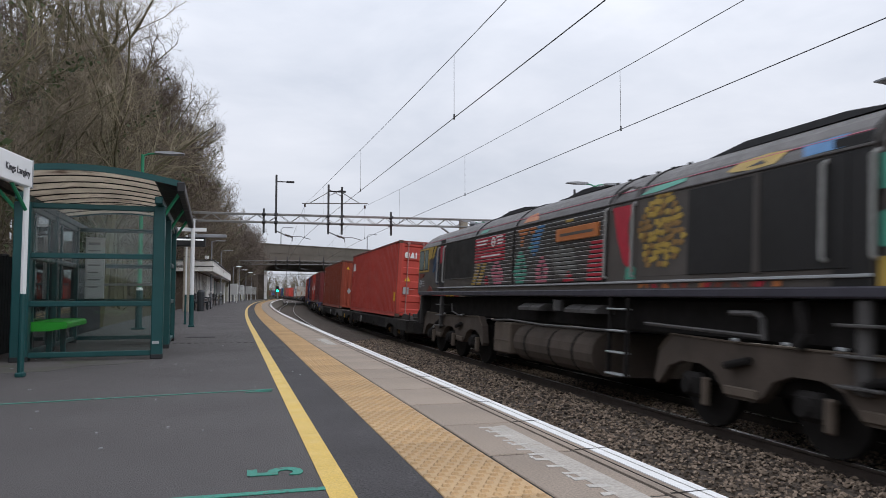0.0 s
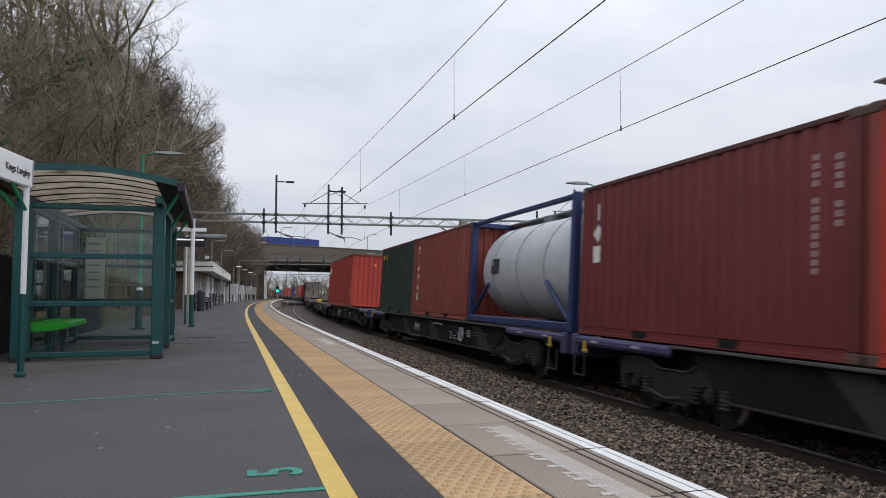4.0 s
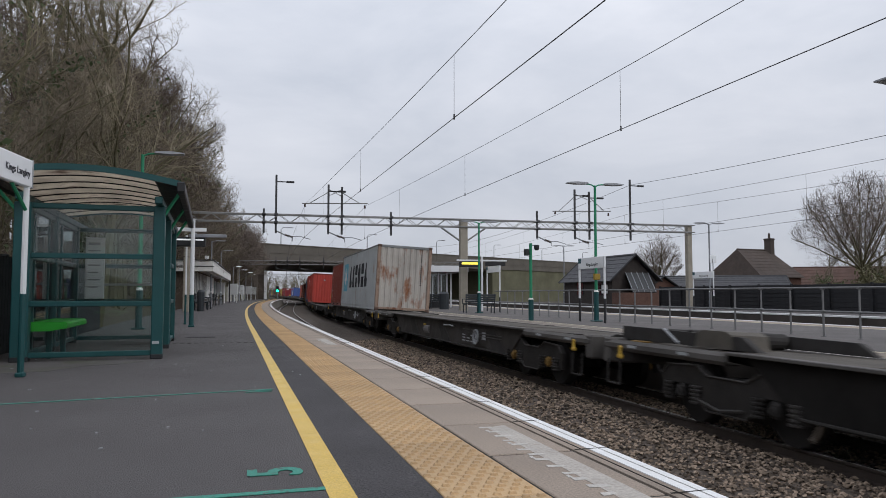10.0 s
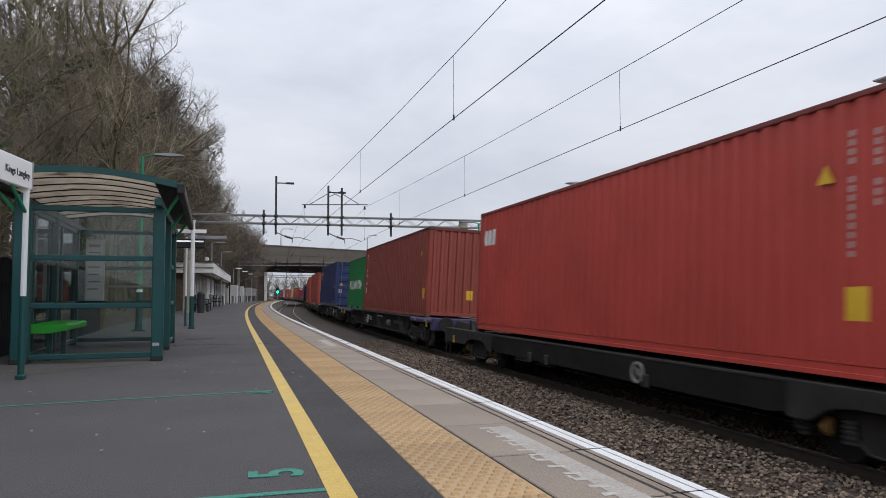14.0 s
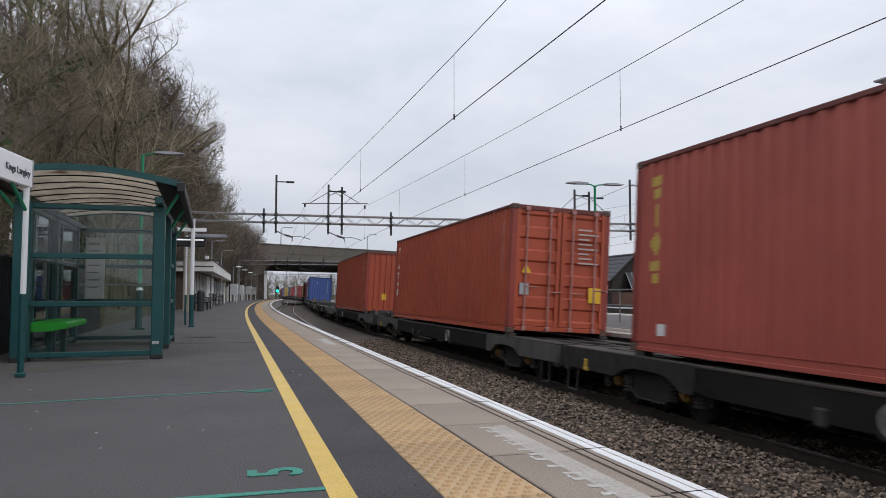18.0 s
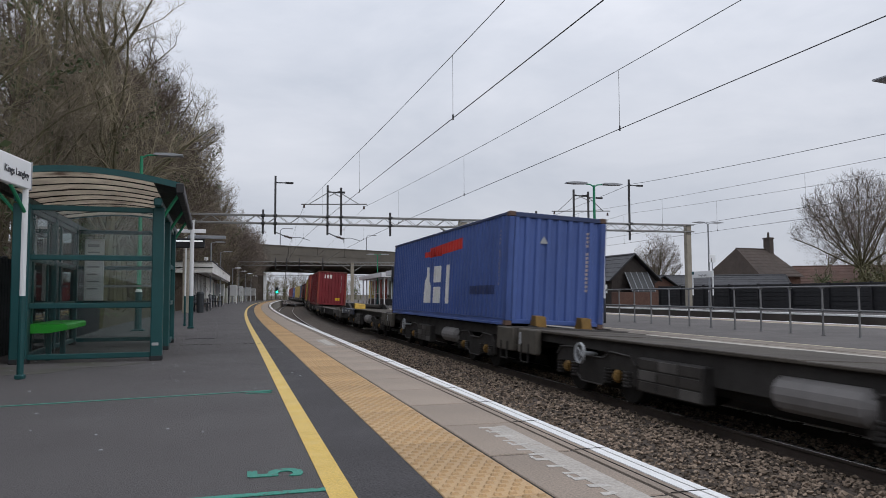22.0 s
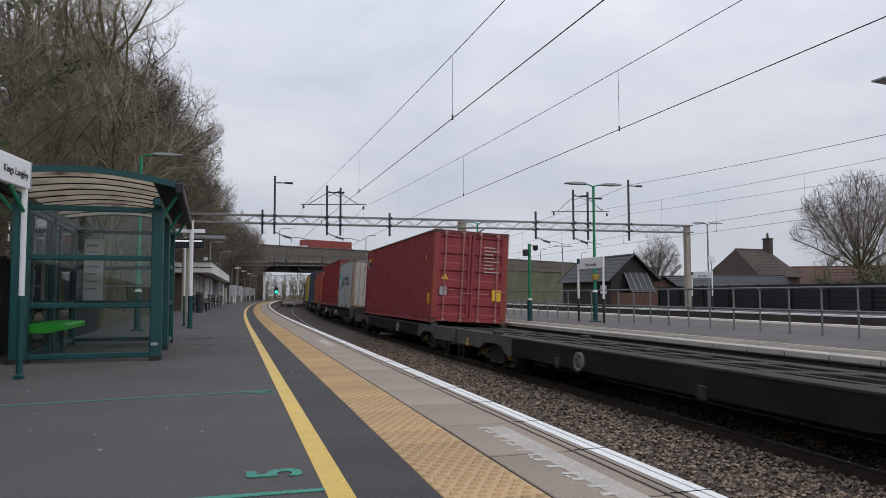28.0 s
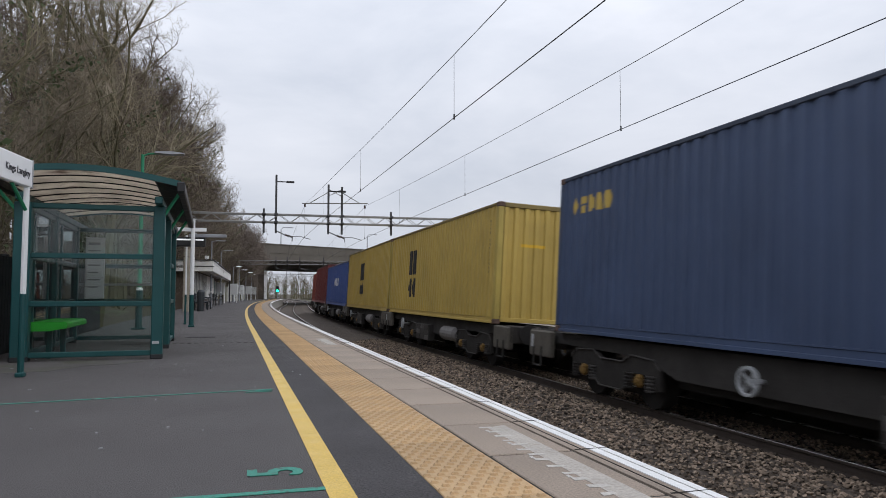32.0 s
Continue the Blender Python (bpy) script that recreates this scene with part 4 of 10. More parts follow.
def column_bars(L, y, z_top, size, n, width, end=False, kinds=("stack", "bar", "oval", "stack", "oval", "pair")):
    """A word written downwards as n groups of bars."""
    s = Shape()
    put = (lambda q, a, b, c, d: end_patch(q, L, a, b, c, d)) if end else (lambda q, a, b, c, d: side_patch(q, L, a, b, c, d))
    for i in range(n):
        z = z_top - size * i
        glyph_bars(s, put, y, y + width, z - size * 0.78, z, kinds[i % len(kinds)])
    return s


def stacked_emblem(L, y, z_top, w, h):
    """A tall black emblem: a block of close uprights over two ovals."""
    s = Shape()

    def put(q, a, b, z0, z1):
        side_patch(q, L, a, b, z0, z1)
    put(s, y, y + 0.46 * w, z_top - 0.52 * h, z_top)
    put(s, y + 0.54 * w, y + w, z_top - 0.52 * h, z_top)
    for k in range(2):
        glyph_bars(s, put, y + 0.54 * w * k, y + 0.54 * w * k + 0.46 * w, z_top - h, z_top - 0.6 * h, "oval")
    return s


def small_print(L, y, z_top, rows, width, end=False, pitch=0.15):
    """A code number written downwards, as small bars."""
    s = Shape()
    put = (lambda q, a, b, c, d: end_patch(q, L, a, b, c, d)) if end else (lambda q, a, b, c, d: side_patch(q, L, a, b, c, d))
    for i in range(rows):
        if rows > 6 and i in (4,):
            continue
        put(s, y, y + width, z_top - pitch * i - pitch * 0.66, z_top - pitch * i)
    return s


def star(s, L, y, z, r, n=7):
    """A pointed star on the side, as thin triangles from its centre."""
    pts = side_points(L)
    verts, faces = [(-(HALF - 0.012) - 0.006, y, z)], []
    for i in range(2 * n):
        a = math.pi * i / n + math.pi / 2
        k = r if i % 2 == 0 else r * 0.36
        verts.append((-(HALF - 0.012) - 0.006, y + math.cos(a) * k, z + math.sin(a) * k))
    faces = [(0, 1 + i, 1 + (i + 1) % (2 * n)) for i in range(2 * n)]
    return s.add(verts, faces)


def fine_print(shape, ink, c):
    """Small lettering, too small to pick apart."""
    tagged(part("code_number", shape, ink, c), kind="stuff")


def container(u, size, high, deck, colour, label, doors=False, marks=(), casting=None):
    """A steel freight container, front end at u metres behind the datum."""
    L = 12.192 if size == 40 else 6.058
    H = 2.896 if high else 2.591
    m = REDS[colour]
    c = thing("freight_container", label, "container", "containers on the train")
    key = (size, high, colour)
    part("side_panel", cached(("side_panel", -1, *key), lambda: make_side(L, H, -1), m), None, c)
    part("side_panel", cached(("side_panel", 1, *key), lambda: make_side(L, H, 1), m), None, c)
    part("roof", cached(("roof", *key), lambda: make_roof(L, H), m), None, c)
    part("floor", cached(("floor", *key), lambda: Shape().box(-HALF + 0.05, HALF - 0.05, -L / 2 + 0.05, L / 2 - 0.05, 0.06, 0.14), DARK), None, c)
    door_sign = -1 if doors else 1
    part("end_wall", cached(("end_wall", -door_sign, *key), lambda: make_end(L, H, -door_sign), RUSTY_END if casting else m), None, c)
    for half in (-1, 1):
        leaf = part("door", cached(("door", half, door_sign, *key), lambda: make_door(L, H, door_sign, half), m), None, c)
        y = door_sign * (L / 2 + 0.012)
        for x in (0.28, 0.85):
            bar = part("locking_bar", cached(("locking_bar", half, x, door_sign, *key),
                       lambda: Shape().cyl((half * x, y, 0.08), (half * x, y, H - 0.06), 0.022, n=8)
                       .rbox(half * x - 0.05, half * x + 0.05, y - 0.03, y + 0.03, 0.06, 0.16, 0.01)
                       .rbox(half * x - 0.05, half * x + 0.05, y - 0.03, y + 0.03, H - 0.15, H - 0.05, 0.01)
                       .rbox(half * x - 0.03, half * x + 0.32, y - 0.015, y + 0.02, 0.93 + 0.1 * (x > 0.5), 0.955 + 0.1 * (x > 0.5), 0.008), NAVY_BAR if colour == "navy_steel" else GALV_BAR), None, leaf)
    for sx in (-1, 1):
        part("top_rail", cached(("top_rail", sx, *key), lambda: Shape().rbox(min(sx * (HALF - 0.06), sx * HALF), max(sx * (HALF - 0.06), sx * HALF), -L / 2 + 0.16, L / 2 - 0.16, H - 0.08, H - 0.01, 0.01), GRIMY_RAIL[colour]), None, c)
        part("bottom_rail", cached(("bottom_rail", sx, *key), lambda: Shape().prism([(sx * p, q) for p, q in BOTTOM_RAIL], "y", -L / 2 + 0.16, L / 2 - 0.16), m), None, c)
        for sy in (-1, 1):
            part("corner_post", cached(("corner_post", sx, sy, *key), lambda: Shape().rbox(min(sx * (HALF - 0.15), sx * HALF), max(sx * (HALF - 0.15), sx * HALF), min(sy * (L / 2 - 0.17), sy * (L / 2 - 0.005)), max(sy * (L / 2 - 0.17), sy * (L / 2 - 0.005)), 0.11, H - 0.11, 0.02), MATS[casting] if casting else STAINED_POST[colour]), None, c)
            for z in (0.0, H - 0.118):
                part("corner_casting", cached(("corner_casting", sx, sy, round(z, 2), *key), lambda: Shape().rbox(min(sx * (HALF - 0.162), sx * (HALF + 0.002)), max(sx * (HALF - 0.162), sx * (HALF + 0.002)), min(sy * (L / 2 - 0.178), sy * L / 2), max(sy * (L / 2 - 0.178), sy * L / 2), z, z + 0.118, 0.015), CASTING), None, c)
    for sy in (-1, 1):
        part("end_sill", cached(("end_sill", sy, *key), lambda: Shape().rbox(-HALF + 0.16, HALF - 0.16, min(sy * (L / 2 - 0.12), sy * (L / 2 - 0.01)), max(sy * (L / 2 - 0.12), sy * (L / 2 - 0.01)), 0.055, 0.16, 0.01), RUSTY_POST if casting else m), None, c)
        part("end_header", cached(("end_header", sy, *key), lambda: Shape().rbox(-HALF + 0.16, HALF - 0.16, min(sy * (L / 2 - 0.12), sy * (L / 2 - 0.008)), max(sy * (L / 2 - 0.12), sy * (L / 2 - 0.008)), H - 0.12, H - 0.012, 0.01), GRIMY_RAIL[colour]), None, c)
    if size == 20:
        # Solid near-black blocks paint the shade inside the pockets; no hole is cut.
        for y in (-1.03, 1.03):
            part("fork_pocket", cached(("fork_pocket", y, *key), lambda: Shape().box(-HALF - 0.001, -HALF + 0.06, y - 0.18, y + 0.18, 0.03, 0.14), SHADOW), None, c, "forklift pocket with its inner shade as a near-black block")
    # code numbers beside the front post and down the end wall
    f = -L / 2
    ink = MARK_BLACK if colour in ("pale_grey_steel", "ochre_yellow_steel") else MARK_FAINT
    fine_print(small_print(L, f + 0.62, H - 0.38, 14, 0.055, pitch=0.095), ink, c)
    fine_print(small_print(L, f + 0.30, H - 0.42, 8, 0.06, pitch=0.1), ink, c)
    if not doors:
        fine_print(small_print(L, HALF - 0.48, H - 0.35, 15, 0.045, end=True, pitch=0.095), ink, c)
    else:
        s = Shape()
        for i in range(8):
            s.box(0.42, 0.42 + (0.34, 0.5, 0.28)[i % 3], -L / 2 - 0.006, -L / 2 + 0.0, H - 0.5 - 0.11 * i, H - 0.465 - 0.11 * i)
        tagged(part("data_panel", s, MARK_FAINT, c), kind="stuff")
        part("label", Shape().box(0.72, 1.02, -L / 2 - 0.008, -L / 2, 0.75, 1.1), MARK_YELLOW, c, "yellow rating label")
        part("label", Shape().prism([(-0.95, 1.35), (-0.72, 1.35), (-0.835, 1.55)], "y", -L / 2 - 0.008, -L / 2), MARK_YELLOW, c, "yellow warning triangle")
        part("label", Shape().box(-0.98, -0.76, -L / 2 - 0.008, -L / 2, 0.86, 1.12), MARK_GREY, c)
    for name, shape, material in marks:
        part(name, shape(L, H), material, c)
    y_local = u + L / 2
    TRAIN.append((c, y_local, Matrix.Translation((0, 0, deck))))
    return c


A_DECK, B_DECK, C_DECK = 0.88, 1.03, 1.03


def label_side(dy, z, w, h):
    return lambda L, H: side_patch(Shape(), L, -L / 2 + dy, -L / 2 + dy + w, z, z + h)


def label_end(x, z, w, h):
    return lambda L, H: end_patch(Shape(), L, x, x + w, z, z + h)


def tri_side(dy, z, r):
    def f(L, H):
        x = -(HALF - 0.012) - 0.004
        y = -L / 2 + dy
        return Shape().add([(x, y - r, z), (x, y + r, z), (x, y, z + 1.7 * r)], [(0, 1, 2)])
    return f


Y_LABEL = ("label", label_side(0.42, 0.58, 0.28, 0.34), MARK_YELLOW)
TRI = ("label", tri_side(0.95, 2.0, 0.12), MARK_YELLOW)


def word_at_rear(z0, z1, n, w, off=0.35):
    return lambda L, H: word_bars(L, L / 2 - off, L / 2 - off - w, z0, z1, n)


def column_at_rear(size, n, width, top=0.3, off=0.45):
    return lambda L, H: column_bars(L, L / 2 - off - width, H - top, size, n, width)


def build_containers():
    k = container
    cai = ("logo", lambda L, H: word_bars(L, L / 2 - 0.35, L / 2 - 1.15, 2.05, 2.42, 3, kinds=("oval", "wedge", "bar")), MARK_WHITE)
    tri6 = ("logo", column_at_rear(0.31, 6, 0.24), MARK_WHITE)
    tex3 = ("logo", lambda L, H: column_bars(L, L / 2 - 0.7, H - 0.35, 0.36, 3, 0.25, kinds=("bar", "oval", "pair")), MARK_WHITE)
    tex_end = ("logo", lambda L, H: word_bars(L, -0.72, 0.0, H - 0.6, H - 0.28, 3, end=True, kinds=('bar', 'oval', 'pair')), MARK_WHITE)
    diamonds = ("hazard_diamond", lambda L, H: diamond_row(L), MARK_GREY)
    k(27.0, 40, True, A_DECK, "signal_red_steel", "red corrugated steel container with its doors facing forward", True, [cai, Y_LABEL,
      ("logo", lambda L, H: Shape().prism([(-0.98, 2.3), (-0.95, 2.23), (-0.82, 2.23), (-0.8, 2.3), (-0.8, 2.38), (-0.84, 2.45), (-0.95, 2.45), (-0.98, 2.38)], "y", -L / 2 - 0.006, -L / 2)
      .prism([(-0.78, 2.23), (-0.7, 2.45), (-0.65, 2.45), (-0.6, 2.23)], "y", -L / 2 - 0.006, -L / 2).box(-0.57, -0.52, -L / 2 - 0.006, -L / 2, 2.23, 2.45), MARK_WHITE)])
    k(44.2, 40, True, A_DECK, "rust_red_steel", "rust-red container with pale repair patches on its end", False, [tri6, TRI, diamonds,
      ("label", label_end(0.72, 0.35, 0.26, 0.36), MARK_YELLOW), ("label", tri_end(-0.85, 2.35), MARK_YELLOW)])
    k(61.4, 20, False, B_DECK, "maroon_steel", "maroon corrugated container on a flat wagon", False, [tex3, tex_end])
    k(67.5, 20, False, B_DECK, "bright_red_steel", "bright red container with faded white lettering and animal mark", False, [
        ("logo", lambda L, H: word_bars(L, 2.55, 0.75, 1.05, 1.42, 6), MARK_WHITE), ("logo", lambda L, H: word_bars(L, -0.9, -2.05, 1.05, 1.5, 3), MARK_WHITE),
        ("logo", lambda L, H: side_patch(side_patch(side_patch(Shape(), L, -0.55, 0.35, 1.0, 1.16, -0.5), L, -0.3, 0.6, 1.15, 1.3, 0.7), L, -0.75, -0.1, 1.05, 1.2, 0.1), MARK_WHITE)],)
    k(73.6, 20, False, B_DECK, "maroon_steel", "maroon corrugated container with white lettering", False, [tex3])
    k(86.1, 20, False, B_DECK, "brown_red_steel", "brown-red corrugated container beside a tank", False, [tri6])
    k(92.25, 20, False, B_DECK, "dark_green_steel", "dark green corrugated container", False, [("logo", word_at_rear(2.1, 2.3, 4, 0.8), MARK_YELLOW)])
    k(107.4, 40, True, B_DECK, "signal_red_steel", "red corrugated container with a yellow label", False, [cai, Y_LABEL, TRI,
      ("label", label_end(0.66, 0.55, 0.26, 0.4), MARK_WHITE), ("label", label_end(0.0, 2.25, 0.12, 0.14), MARK_YELLOW)])
    blue_sq = ("logo", lambda L, H: side_patch(Shape(), L, L / 2 - 2.6, L / 2 - 0.95, 0.85, 2.4), MARK_SKY)
    star40 = ("logo", lambda L, H: star(Shape(), L, L / 2 - 1.78, 1.62, 0.7), MARK_WHITE)
    k(200.6, 40, True, B_DECK, "pale_grey_steel", "pale grey rust-streaked container with a blue star panel", False, [blue_sq, star40,
      ("logo", lambda L, H: word_bars(L, L / 2 - 3.3, L / 2 - 9.6, 1.05, 2.2, 6, kinds=('wedge', 'wedge', 'stack', 'oval', 'stack', 'wedge')), MARK_BLACK)], "rusted_post")
    k(212.9, 20, False, B_DECK, "brown_red_steel", "brown-red container with white lettering down its side", False, [tri6])
    k(241.5, 40, True, A_DECK, "signal_red_steel", "red corrugated container with a dusty end wall", False, [cai, Y_LABEL, TRI,
      ("label", label_end(0.6, 0.55, 0.26, 0.4), MARK_YELLOW), ("label", tri_end(-0.1, 2.2), MARK_GREY)])
    k(258.7, 40, True, B_DECK, "brown_red_steel", "brown-red container with white lettering", False, [tri6, TRI, Y_LABEL,
      ("label", label_end(0.1, 0.6, 0.22, 0.3), MARK_YELLOW), ("label", tri_end(0.8, 0.6), MARK_YELLOW)])
    k(271.0, 20, False, B_DECK, "green_steel", "green corrugated container with a white word", False, [("logo", lambda L, H: word_bars(L, 2.4, -1.9, 1.0, 1.45, 9), MARK_WHITE)])
    seaco = ("logo", lambda L, H: word_bars(L, L / 2 - 0.5, L / 2 - 1.95, 2.15, 2.45, 5), MARK_YELLOW)
    k(283.9, 40, True, B_DECK, "navy_steel", "navy blue container with yellow lettering", True, [seaco, ("label", tri_side(0.45, 1.2, 0.14), MARK_YELLOW),
      ("logo", lambda L, H: side_patch(Shape(), L, L / 2 - 1.0, L / 2 - 0.6, 1.95, 2.03), MARK_WHITE),
      ("logo", lambda L, H: side_patch(Shape(), L, L / 2 - 1.35, L / 2 - 1.0, 1.93, 2.05), MARK_RED),
      ("logo", lambda L, H: side_patch(Shape(), L, L / 2 - 1.95, L / 2 - 1.45, 1.95, 2.03), MARK_WHITE)])
    gold = ("logo", column_at_rear(0.42, 4, 0.26, 0.3), mat("gold_marking", (0.5, 0.35, 0.08), 0.6))
    k(300.9, 40, True, A_DECK, "faded_red_steel", "faded red container with a dark patch and gold lettering", False, [gold, ("label", label_side(0.45, 0.5, 0.25, 0.35), MARK_YELLOW),
      ("logo", lambda L, H: side_patch(Shape(), L, -0.2, 0.7, 0.9, 1.6), REDS["brown_red_steel"]), ("label", label_end(-0.75, 2.2, 0.25, 0.35), MARK_YELLOW),
      ("label", lambda L, H: side_patch(Shape(), L, L / 2 - 0.9, L / 2 - 0.7, 0.25, 0.42), MARK_WHITE)])
    k(318.3, 40, True, A_DECK, "orange_red_steel", "orange-red container with ribbed doors facing forward", True, [tri6])
    k(337.5, 40, True, A_DECK, "dusty_orange_steel", "orange-red container with soot-stained lower side", False, [TRI,
      ("label", label_end(-0.4, 0.62, 0.2, 0.3), MARK_YELLOW), ("label", label_end(0.3, 0.5, 0.14, 0.16), MARK_GREY)])
    k(385.0, 40, False, C_DECK, "blue_steel", "blue container with a red flash and white lettering", False, [
        ("logo", lambda L, H: side_patch(side_patch(Shape(), L, -2.6, 0.8, 1.95, 2.25, -0.03), L, -0.6, 1.5, 1.85, 2.02, 0.02), MARK_RED),
        ("logo", lambda L, H: word_bars(L, 1.4, -1.95, 0.44, 1.56, 3, kinds=("wedge", "stack", "bar")), MARK_WHITE), ("logo", label_side(0.9, 0.7, 1.8, 0.22), REDS["navy_steel"]),
        ("label", tri_end(-0.35, 1.9), MARK_GREY)])
    k(432.6, 40, True, A_DECK, "crimson_steel", "crimson container with white lettering high on its end", False, [tex3, tex_end, ("label", label_side(0.35, 1.05, 0.36, 0.22), MARK_YELLOW),
      ("label", label_end(0.3, 0.45, 0.4, 0.22), MARK_YELLOW)])
    k(449.5, 20, True, C_DECK, "brown_red_steel", "brown-red container behind a crimson one", False, [("logo", lambda L, H: word_bars(L, 0.1, -1.0, 1.75, 2.1, 3), MARK_GREY)])
    msc = ("logo", lambda L, H: stacked_emblem(L, L / 2 - 4.6, 2.35, 0.95, 1.55), MARK_BLACK)
    num = ("code_number", lambda L, H: side_patch(small_print(L, L / 2 - 1.65, H - 0.35, 12, 0.09, pitch=0.19), L, L / 2 - 1.95, L / 2 - 1.85, 0.8, 2.2), MARK_BLACK)
    k(455.8, 40, False, C_DECK, "ochre_yellow_steel", "ochre-yellow container with black lettering", False, [msc, num])
    logo_box = [("logo", lambda L, H: side_patch(Shape(), L, L / 2 - 1.25, L / 2 - 0.45, 2.1, 2.35), MARK_BLACK), ("logo", lambda L, H: side_patch(Shape(), L, L / 2 - 1.25, L / 2 - 0.6, 2.35, 2.5, -0.1), MARK_YELLOW),
                ("logo", lambda L, H: side_patch(Shape(), L, L / 2 - 0.5, L / 2 - 0.4, 2.05, 2.5), MARK_WHITE)]
    k(490.6, 40, True, A_DECK, "wine_steel", "wine-red container with ribbed doors and yellow labels", True, logo_box + [Y_LABEL, TRI])
    k(507.7, 20, False, C_DECK, "pale_grey_steel", "pale grey container with a blue star and rusty posts", False, [
        ("logo", lambda L, H: side_patch(Shape(), L, 1.7, 2.6, 1.0, 1.9), MARK_SKY), ("logo", lambda L, H: star(Shape(), L, 2.15, 1.45, 0.38), MARK_WHITE),
        ("logo", lambda L, H: word_bars(L, 1.35, -1.75, 1.22, 1.72, 6, kinds=('wedge', 'wedge', 'stack', 'oval', 'stack', 'wedge')), MARK_BLACK), ("label", label_side(0.75, 0.75, 0.15, 0.2), MARK_YELLOW)], "rusted_post")
    k(513.9, 40, True, C_DECK, "deep_red_steel", "crimson container with a yellow word", False, [Y_LABEL, TRI, ("logo", lambda L, H: word_bars(L, L / 2 - 0.45, L / 2 - 2.0, 2.15, 2.45, 5), MARK_YELLOW)])
    k(529.2, 20, False, C_DECK, "salmon_steel", "faded orange container with a scuffed end wall", False, [tri6, ("label", lambda L, H: side_patch(Shape(), L, L / 2 - 0.75, L / 2 - 0.55, 0.3, 0.45), MARK_WHITE),
      *[("scuff", label_end(-0.75 + 0.17 * i, 1.25 + 0.11 * ((i * 7) % 5), 0.05 + 0.02 * (i % 3), 0.04), MARK_FAINT) for i in range(7)]])
    k(535.35, 40, True, C_DECK, "slate_blue_steel", "dark blue container with yellow lettering", False, [("logo", lambda L, H: word_bars(L, L / 2 - 0.5, L / 2 - 2.0, 2.15, 2.45, 5), mat("gold_marking", (0.5, 0.35, 0.08), 0.6)), TRI])
    k(550.9, 40, True, C_DECK, "ochre_yellow_steel", "ochre-yellow container with tall black lettering", False, [("logo", lambda L, H: stacked_emblem(L, 1.9, 2.2, 1.0, 1.6), MARK_BLACK), ("label", label_end(-0.6, 1.85, 0.6, 0.07), MARK_YELLOW)])
    k(563.4, 40, True, C_DECK, "ochre_yellow_steel", "ochre-yellow container with black lettering", False, [("logo", lambda L, H: stacked_emblem(L, 0.6, 2.2, 1.0, 1.6), MARK_BLACK)])
    k(576.0, 40, False, C_DECK, "blue_steel", "dark blue container with white marks", False, [("logo", lambda L, H: word_bars(L, 1.0, -1.6, 1.2, 1.7, 3, kinds=("oval", "pair", "stack")), MARK_WHITE)])
    k(588.5, 40, True, C_DECK, "maroon_steel", "maroon container near the end of the train", False, [])
    k(601.0, 20, False, C_DECK, "brown_red_steel", "brown-red container at the end of the train", False, [])


def tri_end(x, z):
    def f(L, H):
        y = -(L / 2 - 0.02) - 0.004
        return Shape().add([(x - 0.1, y, z), (x + 0.1, y, z), (x, y, z + 0.17)], [(0, 1, 2)])
    return f




def diamond_row(L):
    s = Shape()
    y = -(L / 2 - 0.02) - 0.004
    for x in (-0.72, -0.2, 0.3):
        s.add([(x - 0.13, y, 1.05), (x, y, 0.86), (x + 0.13, y, 1.05), (x, y, 1.24)], [(0, 1, 2, 3)])
    x = -(HALF - 0.012) - 0.004
    s.add([(x, -L / 2 + 0.72, 0.75), (x, -L / 2 + 0.85, 0.58), (x, -L / 2 + 0.98, 0.75), (x, -L / 2 + 0.85, 0.92)], [(0, 1, 2, 3)])
    return s


